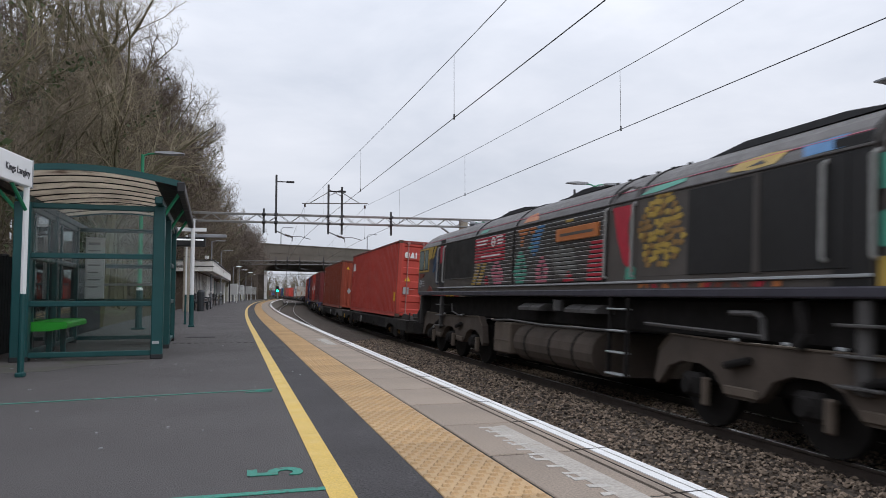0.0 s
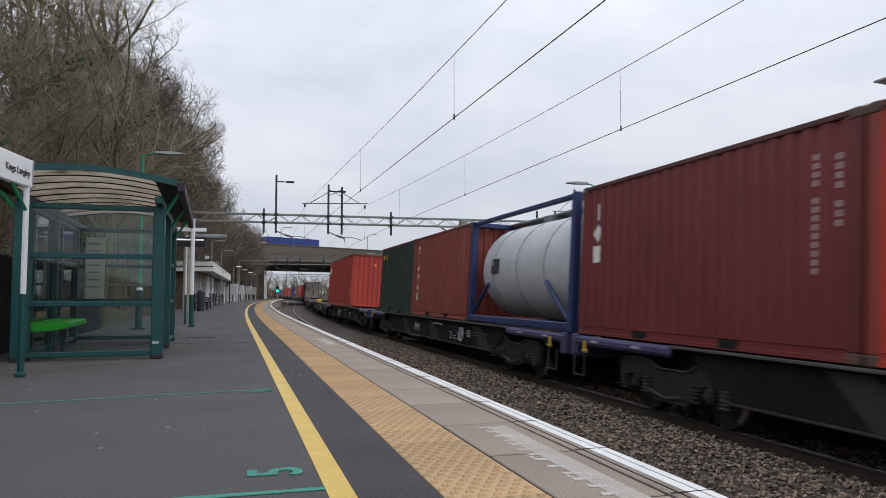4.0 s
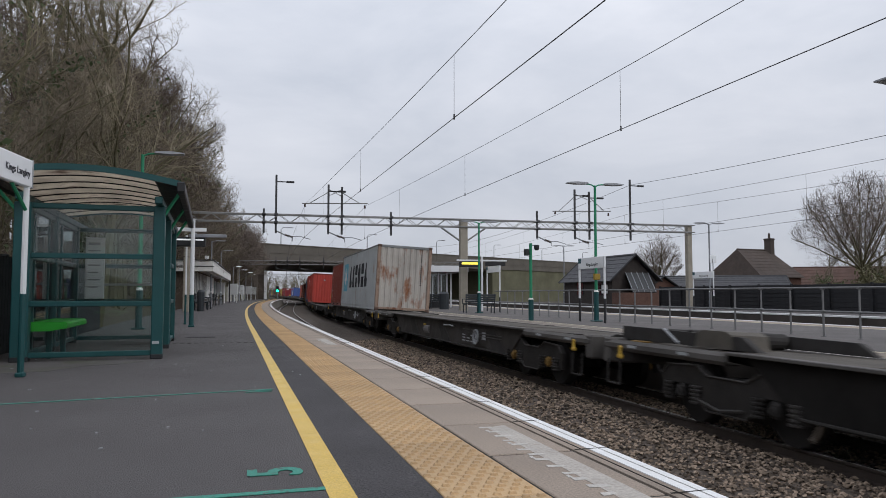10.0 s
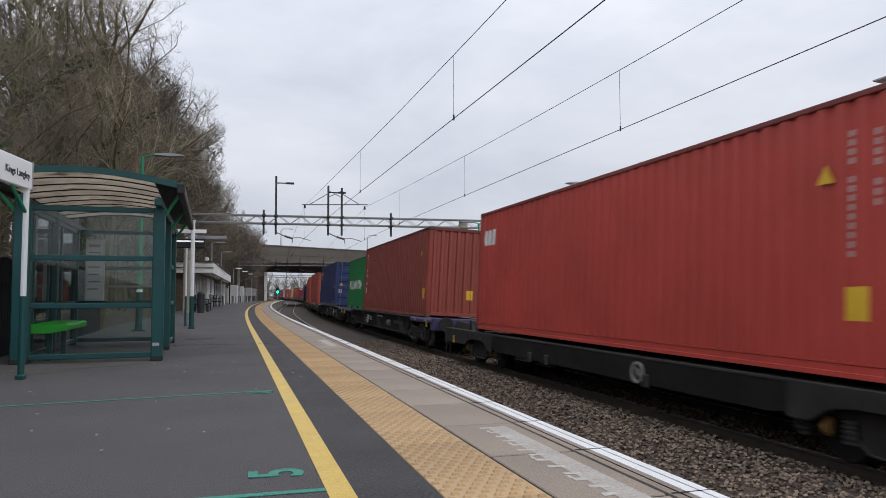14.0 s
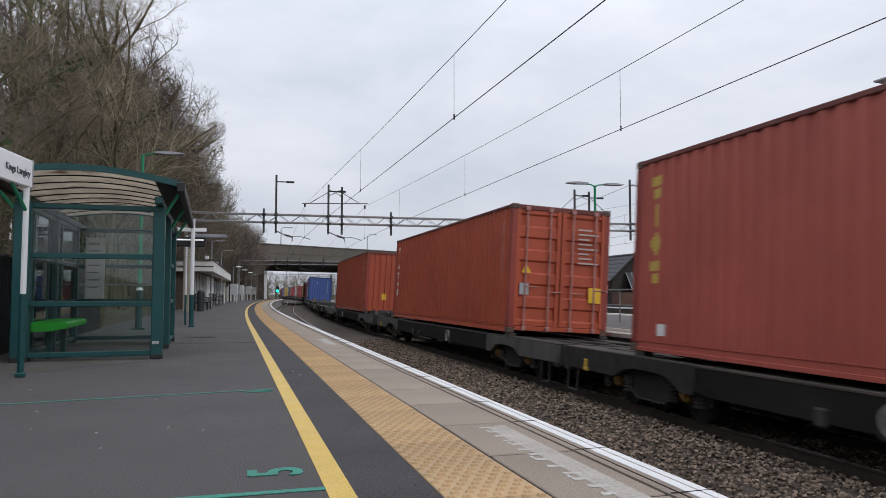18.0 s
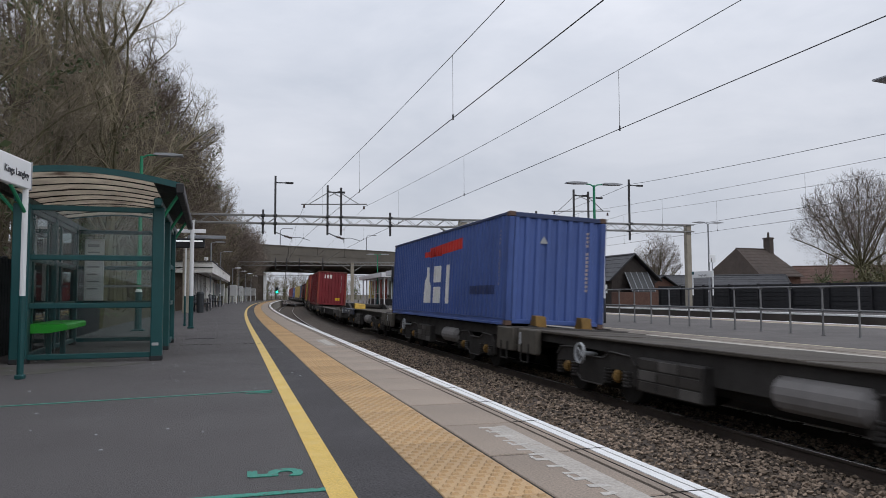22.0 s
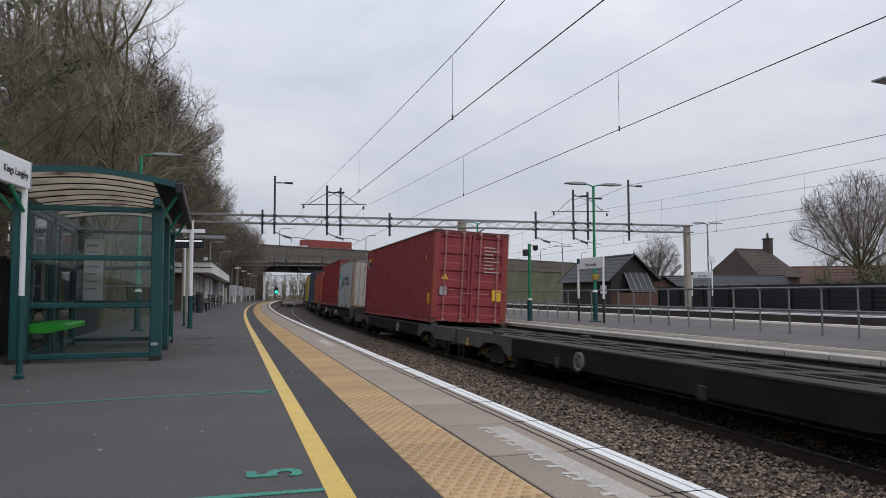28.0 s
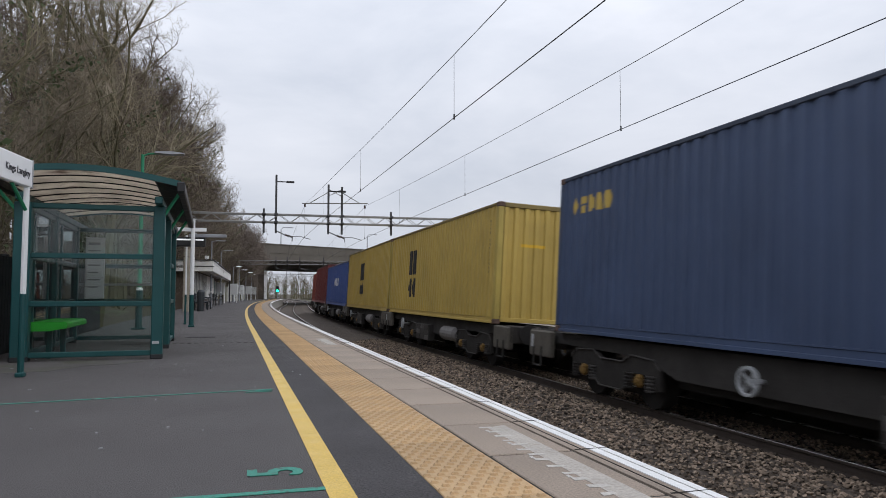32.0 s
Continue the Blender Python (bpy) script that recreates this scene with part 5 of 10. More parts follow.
def build_tank(u):
    """A tank container: steel frame round a pale ribbed vessel."""
    c = thing("tank_container", "pale grey cylindrical tank container in a navy steel frame", "container", "containers on the train")
    L, H, navy = 6.058, 2.591, REDS["navy_steel"]
    s, n, rings = Shape(), 28, [(-2.75, 0.35), (-2.68, 0.75), (-2.5, 1.02), (-2.2, 1.12), (2.2, 1.12), (2.5, 1.02), (2.68, 0.75), (2.75, 0.35)]
    s.add([(math.cos(2 * math.pi * i / n) * r, y, 1.32 + math.sin(2 * math.pi * i / n) * r) for y, r in rings for i in range(n)],
          [(k * n + i, k * n + (i + 1) % n, (k + 1) * n + (i + 1) % n, (k + 1) * n + i) for k in range(len(rings) - 1) for i in range(n)])
    s.f += [tuple(range(n)), tuple(range((len(rings) - 1) * n, len(rings) * n))]
    part("tank", s, mat("tank_white", (0.5, 0.51, 0.52), 0.4, var=0.1, stain=(0.25, 0.24, 0.22), amount=0.05, sscale=1.5, streak=3), c, smooth=True)
    for y in (-1.5, 0, 1.5):
        part("band", Shape().ring((0, y, 1.32), (0, 1, 0), 1.135, 0.03, 0.07, 28), MARK_GREY, c)
    for sx in (-1, 1):
        for sy in (-1, 1):
            part("corner_post", Shape().rbox(sx * 1.14 - 0.08, sx * 1.14 + 0.08, sy * 2.95 - 0.08, sy * 2.95 + 0.08, 0, H, 0.02), navy, c)
        part("bottom_rail", Shape().rbox(sx * 1.14 - 0.07, sx * 1.14 + 0.07, -2.95, 2.95, 0.02, 0.18, 0.02), navy, c)
        part("top_rail", Shape().rbox(sx * 1.14 - 0.05, sx * 1.14 + 0.05, -2.95, 2.95, H - 0.12, H - 0.02, 0.02), navy, c)
        for sy in (-1, 1):
            part("brace", Shape().cyl((sx * 1.14, sy * 2.9, 0.15), (sx * 1.14, sy * 1.7, 0.95), 0.05, n=6), navy, c)
    for sy in (-1, 1):
        part("end_frame", Shape().rbox(-1.14, 1.14, sy * 2.95 - 0.06, sy * 2.95 + 0.06, H - 0.14, H - 0.01, 0.02).rbox(-1.14, 1.14, sy * 2.95 - 0.06, sy * 2.95 + 0.06, 0, 0.14, 0.02), navy, c)
    part("walkway", Shape().rbox(-0.25, 0.25, -2.9, 2.9, H - 0.06, H - 0.02, 0.01), GALV, c)
    part("manhole", Shape().cyl((0, 0.4, 2.35), (0, 0.4, 2.56), 0.3, n=14), GALV, c)
    part("logo", Shape().add([(-1.145, 1.1, 1.2), (-1.145, 1.6, 1.2), (-1.11, 1.6, 1.55), (-1.11, 1.1, 1.55)], [(0, 1, 2, 3)]), MARK_BLACK, c)
    TRAIN.append((c, u + L / 2, Matrix.Translation((0, 0, B_DECK))))


build_containers()
build_tank(79.95)

# ---- wagons ----
W_GREY = mat("wagon_grey", (0.034, 0.029, 0.025), 0.75, var=0.35, scale=1.2, grain=0.25, stain=(0.075, 0.065, 0.055), amount=0.02, sscale=2, sharp=0.2)
W_DARK = mat("wagon_grime", (0.027, 0.024, 0.022), 0.85, var=0.35, scale=1.5, grain=0.3, stain=(0.04, 0.033, 0.028), amount=0.0, sscale=1.5)
SOOT = mat("soot_black", (0.022, 0.02, 0.019), 0.9, spec=0.1, var=0.3, bump=0)
W_BOGIE = mat("bogie_grime", (0.026, 0.023, 0.021), 0.8, spec=0.25, var=0.4, scale=3, grain=0.25, stain=(0.07, 0.06, 0.052), amount=0.02, sscale=5, sharp=0.2)
W_EDGE = mat("rubbed_edge", (0.045, 0.04, 0.037), 0.6, var=0.5, scale=4, bump=0)
W_BLUE = mat("wagon_blue", (0.056, 0.05, 0.115), 0.6, var=0.25, scale=1.0, stain=(0.03, 0.028, 0.03), amount=0.12, sscale=2, sharp=0.25)
W_SIDE = mat("wagon_side", (0.015, 0.0135, 0.0125), 0.8, spec=0.15, var=0.5, scale=1.0, grain=0.25, stain=(0.04, 0.037, 0.035), amount=0.03, sscale=1.5, sharp=0.3)
W_DECK = mat("wagon_deck", (0.06, 0.05, 0.04), 0.85, var=0.4, scale=0.8, grain=0.25, stain=(0.05, 0.045, 0.04), amount=0.1, sscale=1.2)
DULL_GREY = mat("dull_grey_paint", (0.22, 0.21, 0.2), 0.6, var=0.3)
W_DECK_DARK = mat("sooty_deck", (0.03, 0.026, 0.023), 0.85, var=0.5, scale=0.8, grain=0.3, stain=(0.075, 0.066, 0.056), amount=0.03, sscale=1.4, sharp=0.2)
W_SILL = mat("wagon_end_sill", (0.085, 0.078, 0.072), 0.7, spec=0.25, var=0.3, scale=1.5, grain=0.2, stain=(0.03, 0.027, 0.025), amount=0.06, sscale=3, sharp=0.3)
W_TEAL = mat("wagon_teal_sill", (0.075, 0.078, 0.082), 0.6, var=0.3, scale=1.5, stain=(0.03, 0.03, 0.03), amount=0.08, sscale=2)
W_PANEL = mat("wagon_panel_blue", (0.03, 0.027, 0.066), 0.6, var=0.4, scale=1.2, grain=0.2, stain=(0.012, 0.011, 0.012), amount=0.16, sscale=1.8, sharp=0.25)
W_BOX = mat("wagon_end_box", (0.085, 0.074, 0.06), 0.7, var=0.35, scale=1.6, grain=0.25, stain=(0.03, 0.026, 0.022), amount=0.1, sscale=3, sharp=0.25)
W_BLUEGREY = mat("wagon_bluegrey_sill", (0.055, 0.062, 0.085), 0.6, var=0.3, scale=1.5, stain=(0.15, 0.15, 0.16), amount=0.02, sscale=4, sharp=0.1)
AXLE_YELLOW = mat("axle_box_yellow", (0.17, 0.095, 0.022), 0.75, var=0.35, stain=(0.05, 0.035, 0.022), amount=0.2, sscale=8)
TAG_YELLOW = mat("hook_yellow", (0.48, 0.3, 0.04), 0.6, var=0.3, scale=4, stain=(0.12, 0.085, 0.04), amount=0.1, sscale=6, sharp=0.25)


def bogie_outline(r):
    upper = [(-1.42, r - 0.1), (-1.42, r + 0.2), (-1.26, r + 0.34), (-0.62, r + 0.37), (-0.36, r + 0.25), (0.36, r + 0.25), (0.62, r + 0.37), (1.26, r + 0.34), (1.42, r + 0.2), (1.42, r - 0.1)]
    lower = [(1.22, r - 0.12), (1.16, r + 0.1), (0.68, r + 0.1), (0.6, r - 0.04), (0.36, r - 0.2), (-0.36, r - 0.2), (-0.6, r - 0.04), (-0.68, r + 0.1), (-1.16, r + 0.1), (-1.22, r - 0.12)]
    return upper, lower


def make_bogie_frame(sgn, r):
    """Cast side frame: humped over the axles, dipped between them."""
    x0, x1 = sorted((sgn * 1.0, sgn * 1.07))
    upper, lower = bogie_outline(r)
    return Shape().prism(upper + lower, "x", x0, x1)


def bogie(wagon, y, r, box_paint, disc):
    b = part("bogie", cached(("bogie", r), lambda: Shape().rbox(-0.95, 0.95, -0.22, 0.22, r + 0.02, r + 0.26, 0.04).rbox(-0.12, 0.12, -1.1, 1.1, r - 0.05, r + 0.1, 0.03), SOOT), None, wagon, at=pose(0, y, 0))
    for sgn in (-1, 1):
        part("side_frame", cached(("side_frame", sgn, r), lambda: make_bogie_frame(sgn, r), W_BOGIE), None, b)
        if sgn < 0:
            upper, lower = bogie_outline(r)
            part("frame_flange", cached(("frame_flange", r), lambda: Shape().path([(-1.09, p, q) for p, q in upper[1:-1]], 0.016, 5), W_EDGE), None, b, "rubbed frame edge")
            part("frame_flange", cached(("frame_flange_low", r), lambda: Shape().path([(-1.09, p, q) for p, q in lower[2:8]], 0.014, 5), W_EDGE), None, b, "rubbed frame edge")
        for ay in (-0.9, 0.9):
            part("axle_box", cached(("axle_box", sgn, ay, r, box_paint.name), lambda: Shape().rbox(sgn * 1.1 - 0.06, sgn * 1.1 + 0.06, ay - 0.065, ay + 0.065, r - 0.1, r + 0.1, 0.04).cyl((sgn * 1.14, ay, r), (sgn * 1.17, ay, r), 0.06, 0.045, 12), box_paint), None, b)
        if sgn < 0:
            for ay in (-1.2, -0.6, 0.6, 1.2):
                part("spring", cached(("spring", ay, r), lambda: coil(sgn * 1.09, ay, r - 0.14, r + 0.12, 0.085, 5), W_EDGE if ay in (-1.2, 0.6) else W_BOGIE), None, b)
    for ay in (-0.9, 0.9):
        w = Shape()
        for sgn in (-1, 1):
            w.cyl((sgn * 0.72, ay, r), (sgn * 0.85, ay, r), r, r - 0.004, 26).cyl((sgn * 0.68, ay, r), (sgn * 0.72, ay, r), r + 0.028, r + 0.028, 26)
            w.cyl((sgn * 0.85, ay, r), (sgn * 0.9, ay, r), r * 0.45, r * 0.35, 14)
        w.cyl((-1.0, ay, r), (1.0, ay, r), 0.08, n=8)
        part("wheelset", cached(("wheelset", ay, r), lambda: w, SOOT), None, b)
    if disc:
        tread, n = Shape(), 9       # polished tread of one wheel, where it clears the frame
        for k in range(n + 1):
            a = radians(115 + 115 * k / n)
            for q, xx in ((r + 0.004, -0.85), (r + 0.004, -0.73), (r - 0.05, -0.856)):
                tread.v.append((xx, -0.9 + math.cos(a) * q, r + math.sin(a) * q))
        for k in range(n):
            tread.f += [(3 * k, 3 * k + 1, 3 * k + 4, 3 * k + 3), (3 * k, 3 * k + 3, 3 * k + 5, 3 * k + 2)]
        part("wheel_tread", cached(("wheel_tread", r), lambda: tread, RAIL_TOP), None, b, "polished wheel tread")
        part("brake_rod", cached(("brake_rod", r), lambda: Shape().path([(-1.12, -0.35, r - 0.1), (-1.12, 0.1, r - 0.16), (-1.12, 0.5, r - 0.08)], 0.02, 6), W_EDGE), None, b)
    return b


def coil(x, y, z0, z1, r=0.07, turns=4):
    """A coil spring as one ribbed sleeve."""
    n, rings = 10, []
    for i in range(turns):
        a, h = z0 + (z1 - z0) * i / turns, (z1 - z0) / turns
        rings += [(a, r * 0.72), (a + 0.2 * h, r), (a + 0.55 * h, r), (a + 0.75 * h, r * 0.72)]
    return Shape().add([(x + math.cos(2 * math.pi * k / n) * q, y + math.sin(2 * math.pi * k / n) * q, z) for z, q in rings for k in range(n)],
                       [(m * n + k, m * n + (k + 1) % n, (m + 1) * n + (k + 1) % n, (m + 1) * n + k) for m in range(len(rings) - 1) for k in range(n)])


def hand_wheel(wagon, x, y, z, r, rim):
    s = Shape().ring((x, y, z), (1, 0, 0), r, 0.034, 0.04, 24)
    for k in range(2):
        a = math.pi * (k / 2 + 0.2)
        s.cyl((x + 0.02, y - math.cos(a) * r * 0.95, z - math.sin(a) * r * 0.95), (x + 0.02, y + math.cos(a) * r * 0.95, z + math.sin(a) * r * 0.95), 0.016, n=6)
    s.cyl((x - 0.01, y, z), (x + 0.32, y, z), 0.03, n=8)
    part("hand_wheel", s, rim, wagon, "round brake hand wheel")


def ends(wagon, half, deck, sill):
    for sy in (-1, 1):
        y = sy * half
        part("end_beam", cached(("end_beam", sy, round(half, 2), deck, sill.name), lambda: Shape().rbox(-1.25, 1.25, min(y, y - sy * 0.22), max(y, y - sy * 0.22), deck - 0.42, deck - 0.02, 0.03), sill), None, wagon)
        for sx in (-1, 1):
            part("buffer", cached(("buffer", sx, sy, round(half, 2), deck), lambda: Shape().cyl((sx * 0.87, y, deck - 0.0 - 0.2), (sx * 0.87, y + sy * 0.2, deck - 0.2), 0.12, n=12).cyl((sx * 0.87, y + sy * 0.2, deck - 0.2), (sx * 0.87, y + sy * 0.24, deck - 0.2), 0.22, n=14), W_DARK), None, wagon)
        part("coupling", cached(("coupling", sy, round(half, 2), deck), lambda: Shape().cyl((0, y, deck - 0.25), (0, y + sy * 0.26, deck - 0.3), 0.06, n=8).ring((0, y + sy * 0.2, deck - 0.45), (1, 0, 0), 0.18, 0.05, 0.05, 12), W_DARK), None, wagon)
        part("step", Shape().path([(-1.28, y - sy * 0.25, deck - 0.35), (-1.28, y - sy * 0.25, deck - 0.72), (-1.28, y - sy * 0.62, deck - 0.72), (-1.28, y - sy * 0.62, deck - 0.35)], 0.018), W_DARK, wagon)


def hook_tag(wagon, y, z):
    part("tie_down_hook", Shape().rbox(-1.3, -1.26, y - 0.04, y + 0.04, z - 0.2, z - 0.04, 0.015).rbox(-1.3, -1.25, y - 0.075, y + 0.075, z - 0.24, z - 0.17, 0.02), TAG_YELLOW, wagon, "yellow tie-down hook")


def wagon_low(u0, u1, second=False, boxes=AXLE_YELLOW, tint=None, deck_=W_DECK):
    """A grey low-floor container flat with a fish-bellied middle."""
    w = thing("flat_wagon", "grimy grey low-deck container flat wagon", "wagon", "wagons of the train")
    half, d = (u1 - u0) / 2, A_DECK - 0.11      # containers stand on pads above the deck
    part("underframe", Shape().prism([(-half + 0.4, d - 0.1), (half - 0.4, d - 0.1), (half - 3.6, d - 0.2), (half - 4.6, d - 0.36), (-half + 4.6, d - 0.36), (-half + 3.6, d - 0.2)], "x", -0.85, 0.85), W_DARK, w)
    for sx in (-1, 1):
        x0, x1 = sorted((sx * 1.19, sx * 1.26))
        part("side_sill", Shape().prism([(-half + 4.2, d - 0.35), (-half + 3.9, d - 0.31), (-half + 3.9, d + 0.02), (half - 3.9, d + 0.02), (half - 3.9, d - 0.31), (half - 4.2, d - 0.35)], "x", x0, x1), W_SIDE, w, "dark pressed side sill")
        for sy in (-1, 1):
            prof = [(half, d - 0.31), (half, d + 0.02), (half - 3.9, d + 0.02), (half - 3.9, d - 0.36), (half - 3.6, d - 0.36), (half - 3.3, d - 0.2), (half - 3.0, d - 0.16), (half - 2.4, d - 0.16), (half - 2.1, d - 0.2), (half - 1.8, d - 0.33)]
            part("end_sill", Shape().prism([(sy * p, q) for p, q in prof], "x", x0 - 0.012, x1 + 0.012), tint or W_SILL, w, "worn grey end sill arched over the wheels")
        part("lower_girder", Shape().prism([(-half + 4.0, d - 0.3), (half - 4.0, d - 0.3), (half - 5.2, d - 0.4), (-half + 5.2, d - 0.4)], "x", sx * 1.02 - 0.03, sx * 1.02 + 0.03), W_DARK, w)
    for sx in (-1, 1):                      # open deck: side strips and cross members over a dark spine
        part("deck_strip", Shape().rbox(*sorted((sx * 0.78, sx * 1.27)), -half, half, d - 0.0, d + 0.04, 0.008), deck_, w, "rubbed deck edge strip")
        part("deck_rib", Shape().rbox(sx * 0.36 - 0.07, sx * 0.36 + 0.07, -half + 0.2, half - 0.2, d - 0.04, d + 0.028, 0.008), deck_, w)
    n = int(2 * half / 1.45)
    for i in range(n + 1):
        a = -half + 0.2 + (2 * half - 0.4) * i / n
        part("cross_member", cached(("cross_member", i % 3, deck_.name), lambda: Shape().rbox(-0.8, 0.8, -0.1 - 0.05 * (i % 3), 0.1 + 0.05 * (i % 3), d - 0.05, d + 0.034, 0.008), deck_), None, w, at=pose(0, a, 0))
    for y in (-half + 2.6, half - 2.6):
        bogie(w, y, 0.37, boxes, False)
    for y in (-6.05, 6.0):
        for sx in (-1, 1):
            part("spigot", cached(("spigot", sx, round(y, 2), d), lambda: Shape().rbox(sx * 1.12 - 0.09, sx * 1.12 + 0.09, y - 0.12, y + 0.12, d + 0.02, d + 0.11, 0.01), W_GREY), None, w)
    hand_wheel(w, -1.3, -1.7 if second else 1.5, d - 0.2, 0.16, DULL_GREY)
    hook_tag(w, half - 0.9, d - 0.1)
    for k, y in enumerate((-1.9, 1.6, 2.4)):
        part("bracket", Shape().rbox(-1.3, -1.25, y - 0.08, y + 0.08, d - 0.4, d - 0.2, 0.02), W_GREY, w)
    part("data_plate", Shape().box(-1.268, -1.262, -half + 2.7, -half + 3.1, d - 0.12, d - 0.06), MARK_WHITE, w)
    ends(w, half, d + 0.02, W_GREY)
    y = half - 0.15 if second else -half + 1.85
    part("end_frame", Shape().prism([(y - 1.7, d), (y - 1.45, d + 0.2), (y - 0.25, d + 0.24), (y, d + 0.1), (y, d)], "x", -1.05, -0.95)
         .prism([(y - 1.7, d), (y - 1.45, d + 0.2), (y - 0.25, d + 0.24), (y, d + 0.1), (y, d)], "x", 0.95, 1.05).rbox(-0.95, 0.95, y - 1.2, y - 1.0, d, d + 0.15, 0.02), W_GREY, w)
    part("end_drum", Shape().cyl((-0.7, y - 0.4, d + 0.13), (0.7, y - 0.4, d + 0.13), 0.13, n=12), W_DARK, w)
    for sx in (-1, 1):
        part("end_post", Shape().cyl((sx * 1.1, y - 1.6, d), (sx * 1.1, y - 1.6, d + 0.3), 0.03), W_DARK, w)
    TRAIN.append((w, (u0 + u1) / 2, Matrix.Identity(4)))
    return w


def wagon_blue(u0, u1, locker=None, blue=True, wheel=-3.3, sooty=False, painted=True):
    """A sixty-foot flat with tubular ends and a deep plated side."""
    w = thing("flat_wagon", "dark container flat wagon with scuffed blue ends" if blue else "sooty brown container flat wagon with a bare steel deck", "wagon", "wagons of the train")
    half, d = (u1 - u0) / 2, B_DECK
    # Blue wagons have either a dull blue or a near-black side plate.
    sill, plate_ = (W_BLUE if painted else W_SILL, W_SIDE if sooty else W_PANEL) if blue else (W_SILL, W_GREY)
    part("spine", Shape().prism([(-half + 0.3, d - 0.08), (half - 0.3, d - 0.08), (half - 4.4, d - 0.3), (half - 5.4, d - 0.75), (-half + 5.4, d - 0.75), (-half + 4.4, d - 0.3)], "x", -0.55, 0.55), SOOT, w)
    for sx in (-1, 1):
        x0, x1 = sorted((sx * 1.15, sx * 1.26))
        for sy in (-1, 1):
            a, b = sorted((sy * half, sy * (half - 3.05)))
            part("end_sill", Shape().rbox(x0, x1, a, b, d - 0.185, d - 0.02, 0.05), sill, w, "scuffed blue end sill" if blue else "")
            for c in (0.9, 2.2):
                part("sill_mark", Shape().rbox(sx * 1.262 - 0.002, sx * 1.262 + 0.002, sy * (half - c) - 0.12, sy * (half - c) + 0.12, d - 0.12, d - 0.08, 0.0005), MARK_GREY, w)
        side = part("side_plate", Shape().prism([(-half + 3.3, d - 0.06), (half - 3.3, d - 0.06), (half - 4.1, d - 0.64), (-half + 4.1, d - 0.64)], "x", *sorted((sx * 1.07, sx * 1.11))), plate_, w,
                    "scuffed dull blue side plate" if blue and not sooty else "blackish side plate")
        part("bottom_flange", Shape().rbox(*sorted((sx * 1.02, sx * 1.14)), -half + 4.1, half - 4.1, d - 0.67, d - 0.635, 0.008), W_DARK, w)
        for a in (-half + 4.3, -1.0, 2.6):     # dark slanting overlays paint the shade of recesses in the plate
            part("stiffener", Shape().prism([(a, d - 0.63), (a + 0.95, d - 0.09), (a + 1.5, d - 0.09), (a + 0.9, d - 0.63)], "x", *sorted((sx * 1.105, sx * 1.118))), W_DARK, side)
        part("top_flange", Shape().rbox(*sorted((sx * 1.0, sx * 1.24)), -half + 3.05, half - 3.05, d - 0.055, d - 0.012, 0.008), W_SILL, w, "rubbed top flange")
    part("rubbing_rail", Shape().rbox(-1.135, -1.11, -half + 4.6, -half + 6.4, d - 0.3, d - 0.27, 0.006), W_EDGE, w)
    part("rubbing_rail", Shape().rbox(-1.135, -1.11, -half + 4.6, -half + 6.4, d - 0.36, d - 0.335, 0.006), W_EDGE, w)
    n = int(2 * half / 2.4)
    for i in range(n):
        a = -half + 2 * half * i / n
        part("deck_plate", cached(("deck_plate_blue", round(half, 2), i), lambda: Shape().rbox(-1.02, 1.02, a + 0.015, a + 2 * half / n - 0.015, d - 0.07, d - 0.02 - 0.008 * (i % 2), 0.01), W_DECK), None, w)
    for y in (-half + 2.9, half - 2.9):
        bogie(w, y, 0.42, W_DARK if blue else AXLE_YELLOW, blue)
    part("maker_panel", Shape().rbox(-1.125, -1.1, wheel - 0.6, wheel + 1.5, d - 0.6, d - 0.14, 0.01), plate_, w)
    for k in range(5):           # rows of small lettering on the panel
        for c in range(3):
            if (k + c) % 4 == 3:
                continue
            part("data_line", Shape().box(-1.128, -1.124, wheel + 0.35 + 0.36 * c, wheel + 0.6 + 0.36 * c - 0.06 * (k % 2), d - 0.23 - 0.075 * k, d - 0.2 - 0.075 * k), MARK_GREY if k > 1 else W_EDGE, w)
    hand_wheel(w, -1.2, wheel, d - 0.37, 0.19, MARK_GREY)
    part("white_plate", Shape().box(-1.13, -1.124, wheel - 0.55, wheel - 0.3, d - 0.42, d - 0.24), MARK_GREY, w)
    part("air_tank", Shape().cyl((-1.0, -2.9 if wheel > 0 else 1.4, d - 0.4), (-1.0, -2.3 if wheel > 0 else 2.0, d - 0.4), 0.17, n=14), mat("air_tank_grey", (0.16, 0.15, 0.145), 0.6, var=0.2), w, "dusty grey air tank")
    part("pull_handle", Shape().path([(-1.14, -1.3, d - 0.2), (-1.17, -1.05, d - 0.17), (-1.17, -0.4, d - 0.19)], 0.02), MARK_GREY, w)
    part("yellow_plate", Shape().rbox(-1.14, -1.1, 1.85, 2.1, d - 0.3, d - 0.24, 0.01), TAG_YELLOW, w)
    hook_tag(w, half - 0.6, d - 0.06)
    hook_tag(w, -half + 0.6, d - 0.06)
    ends(w, half, d + 0.03, sill)
    if locker:
        y = half - 0.1
        gear = part("end_frame", Shape().prism([(y - 3.2, d), (y - 2.9, d + 0.17), (y - 0.4, d + 0.2), (y, d + 0.2), (y, d)], "x", -0.95, -0.85)
                    .prism([(y - 3.2, d), (y - 2.9, d + 0.17), (y - 0.4, d + 0.2), (y, d + 0.2), (y, d)], "x", 0.85, 0.95).rbox(-0.85, 0.85, y - 0.6, y - 0.1, d, d + 0.19, 0.03), W_DARK, w)
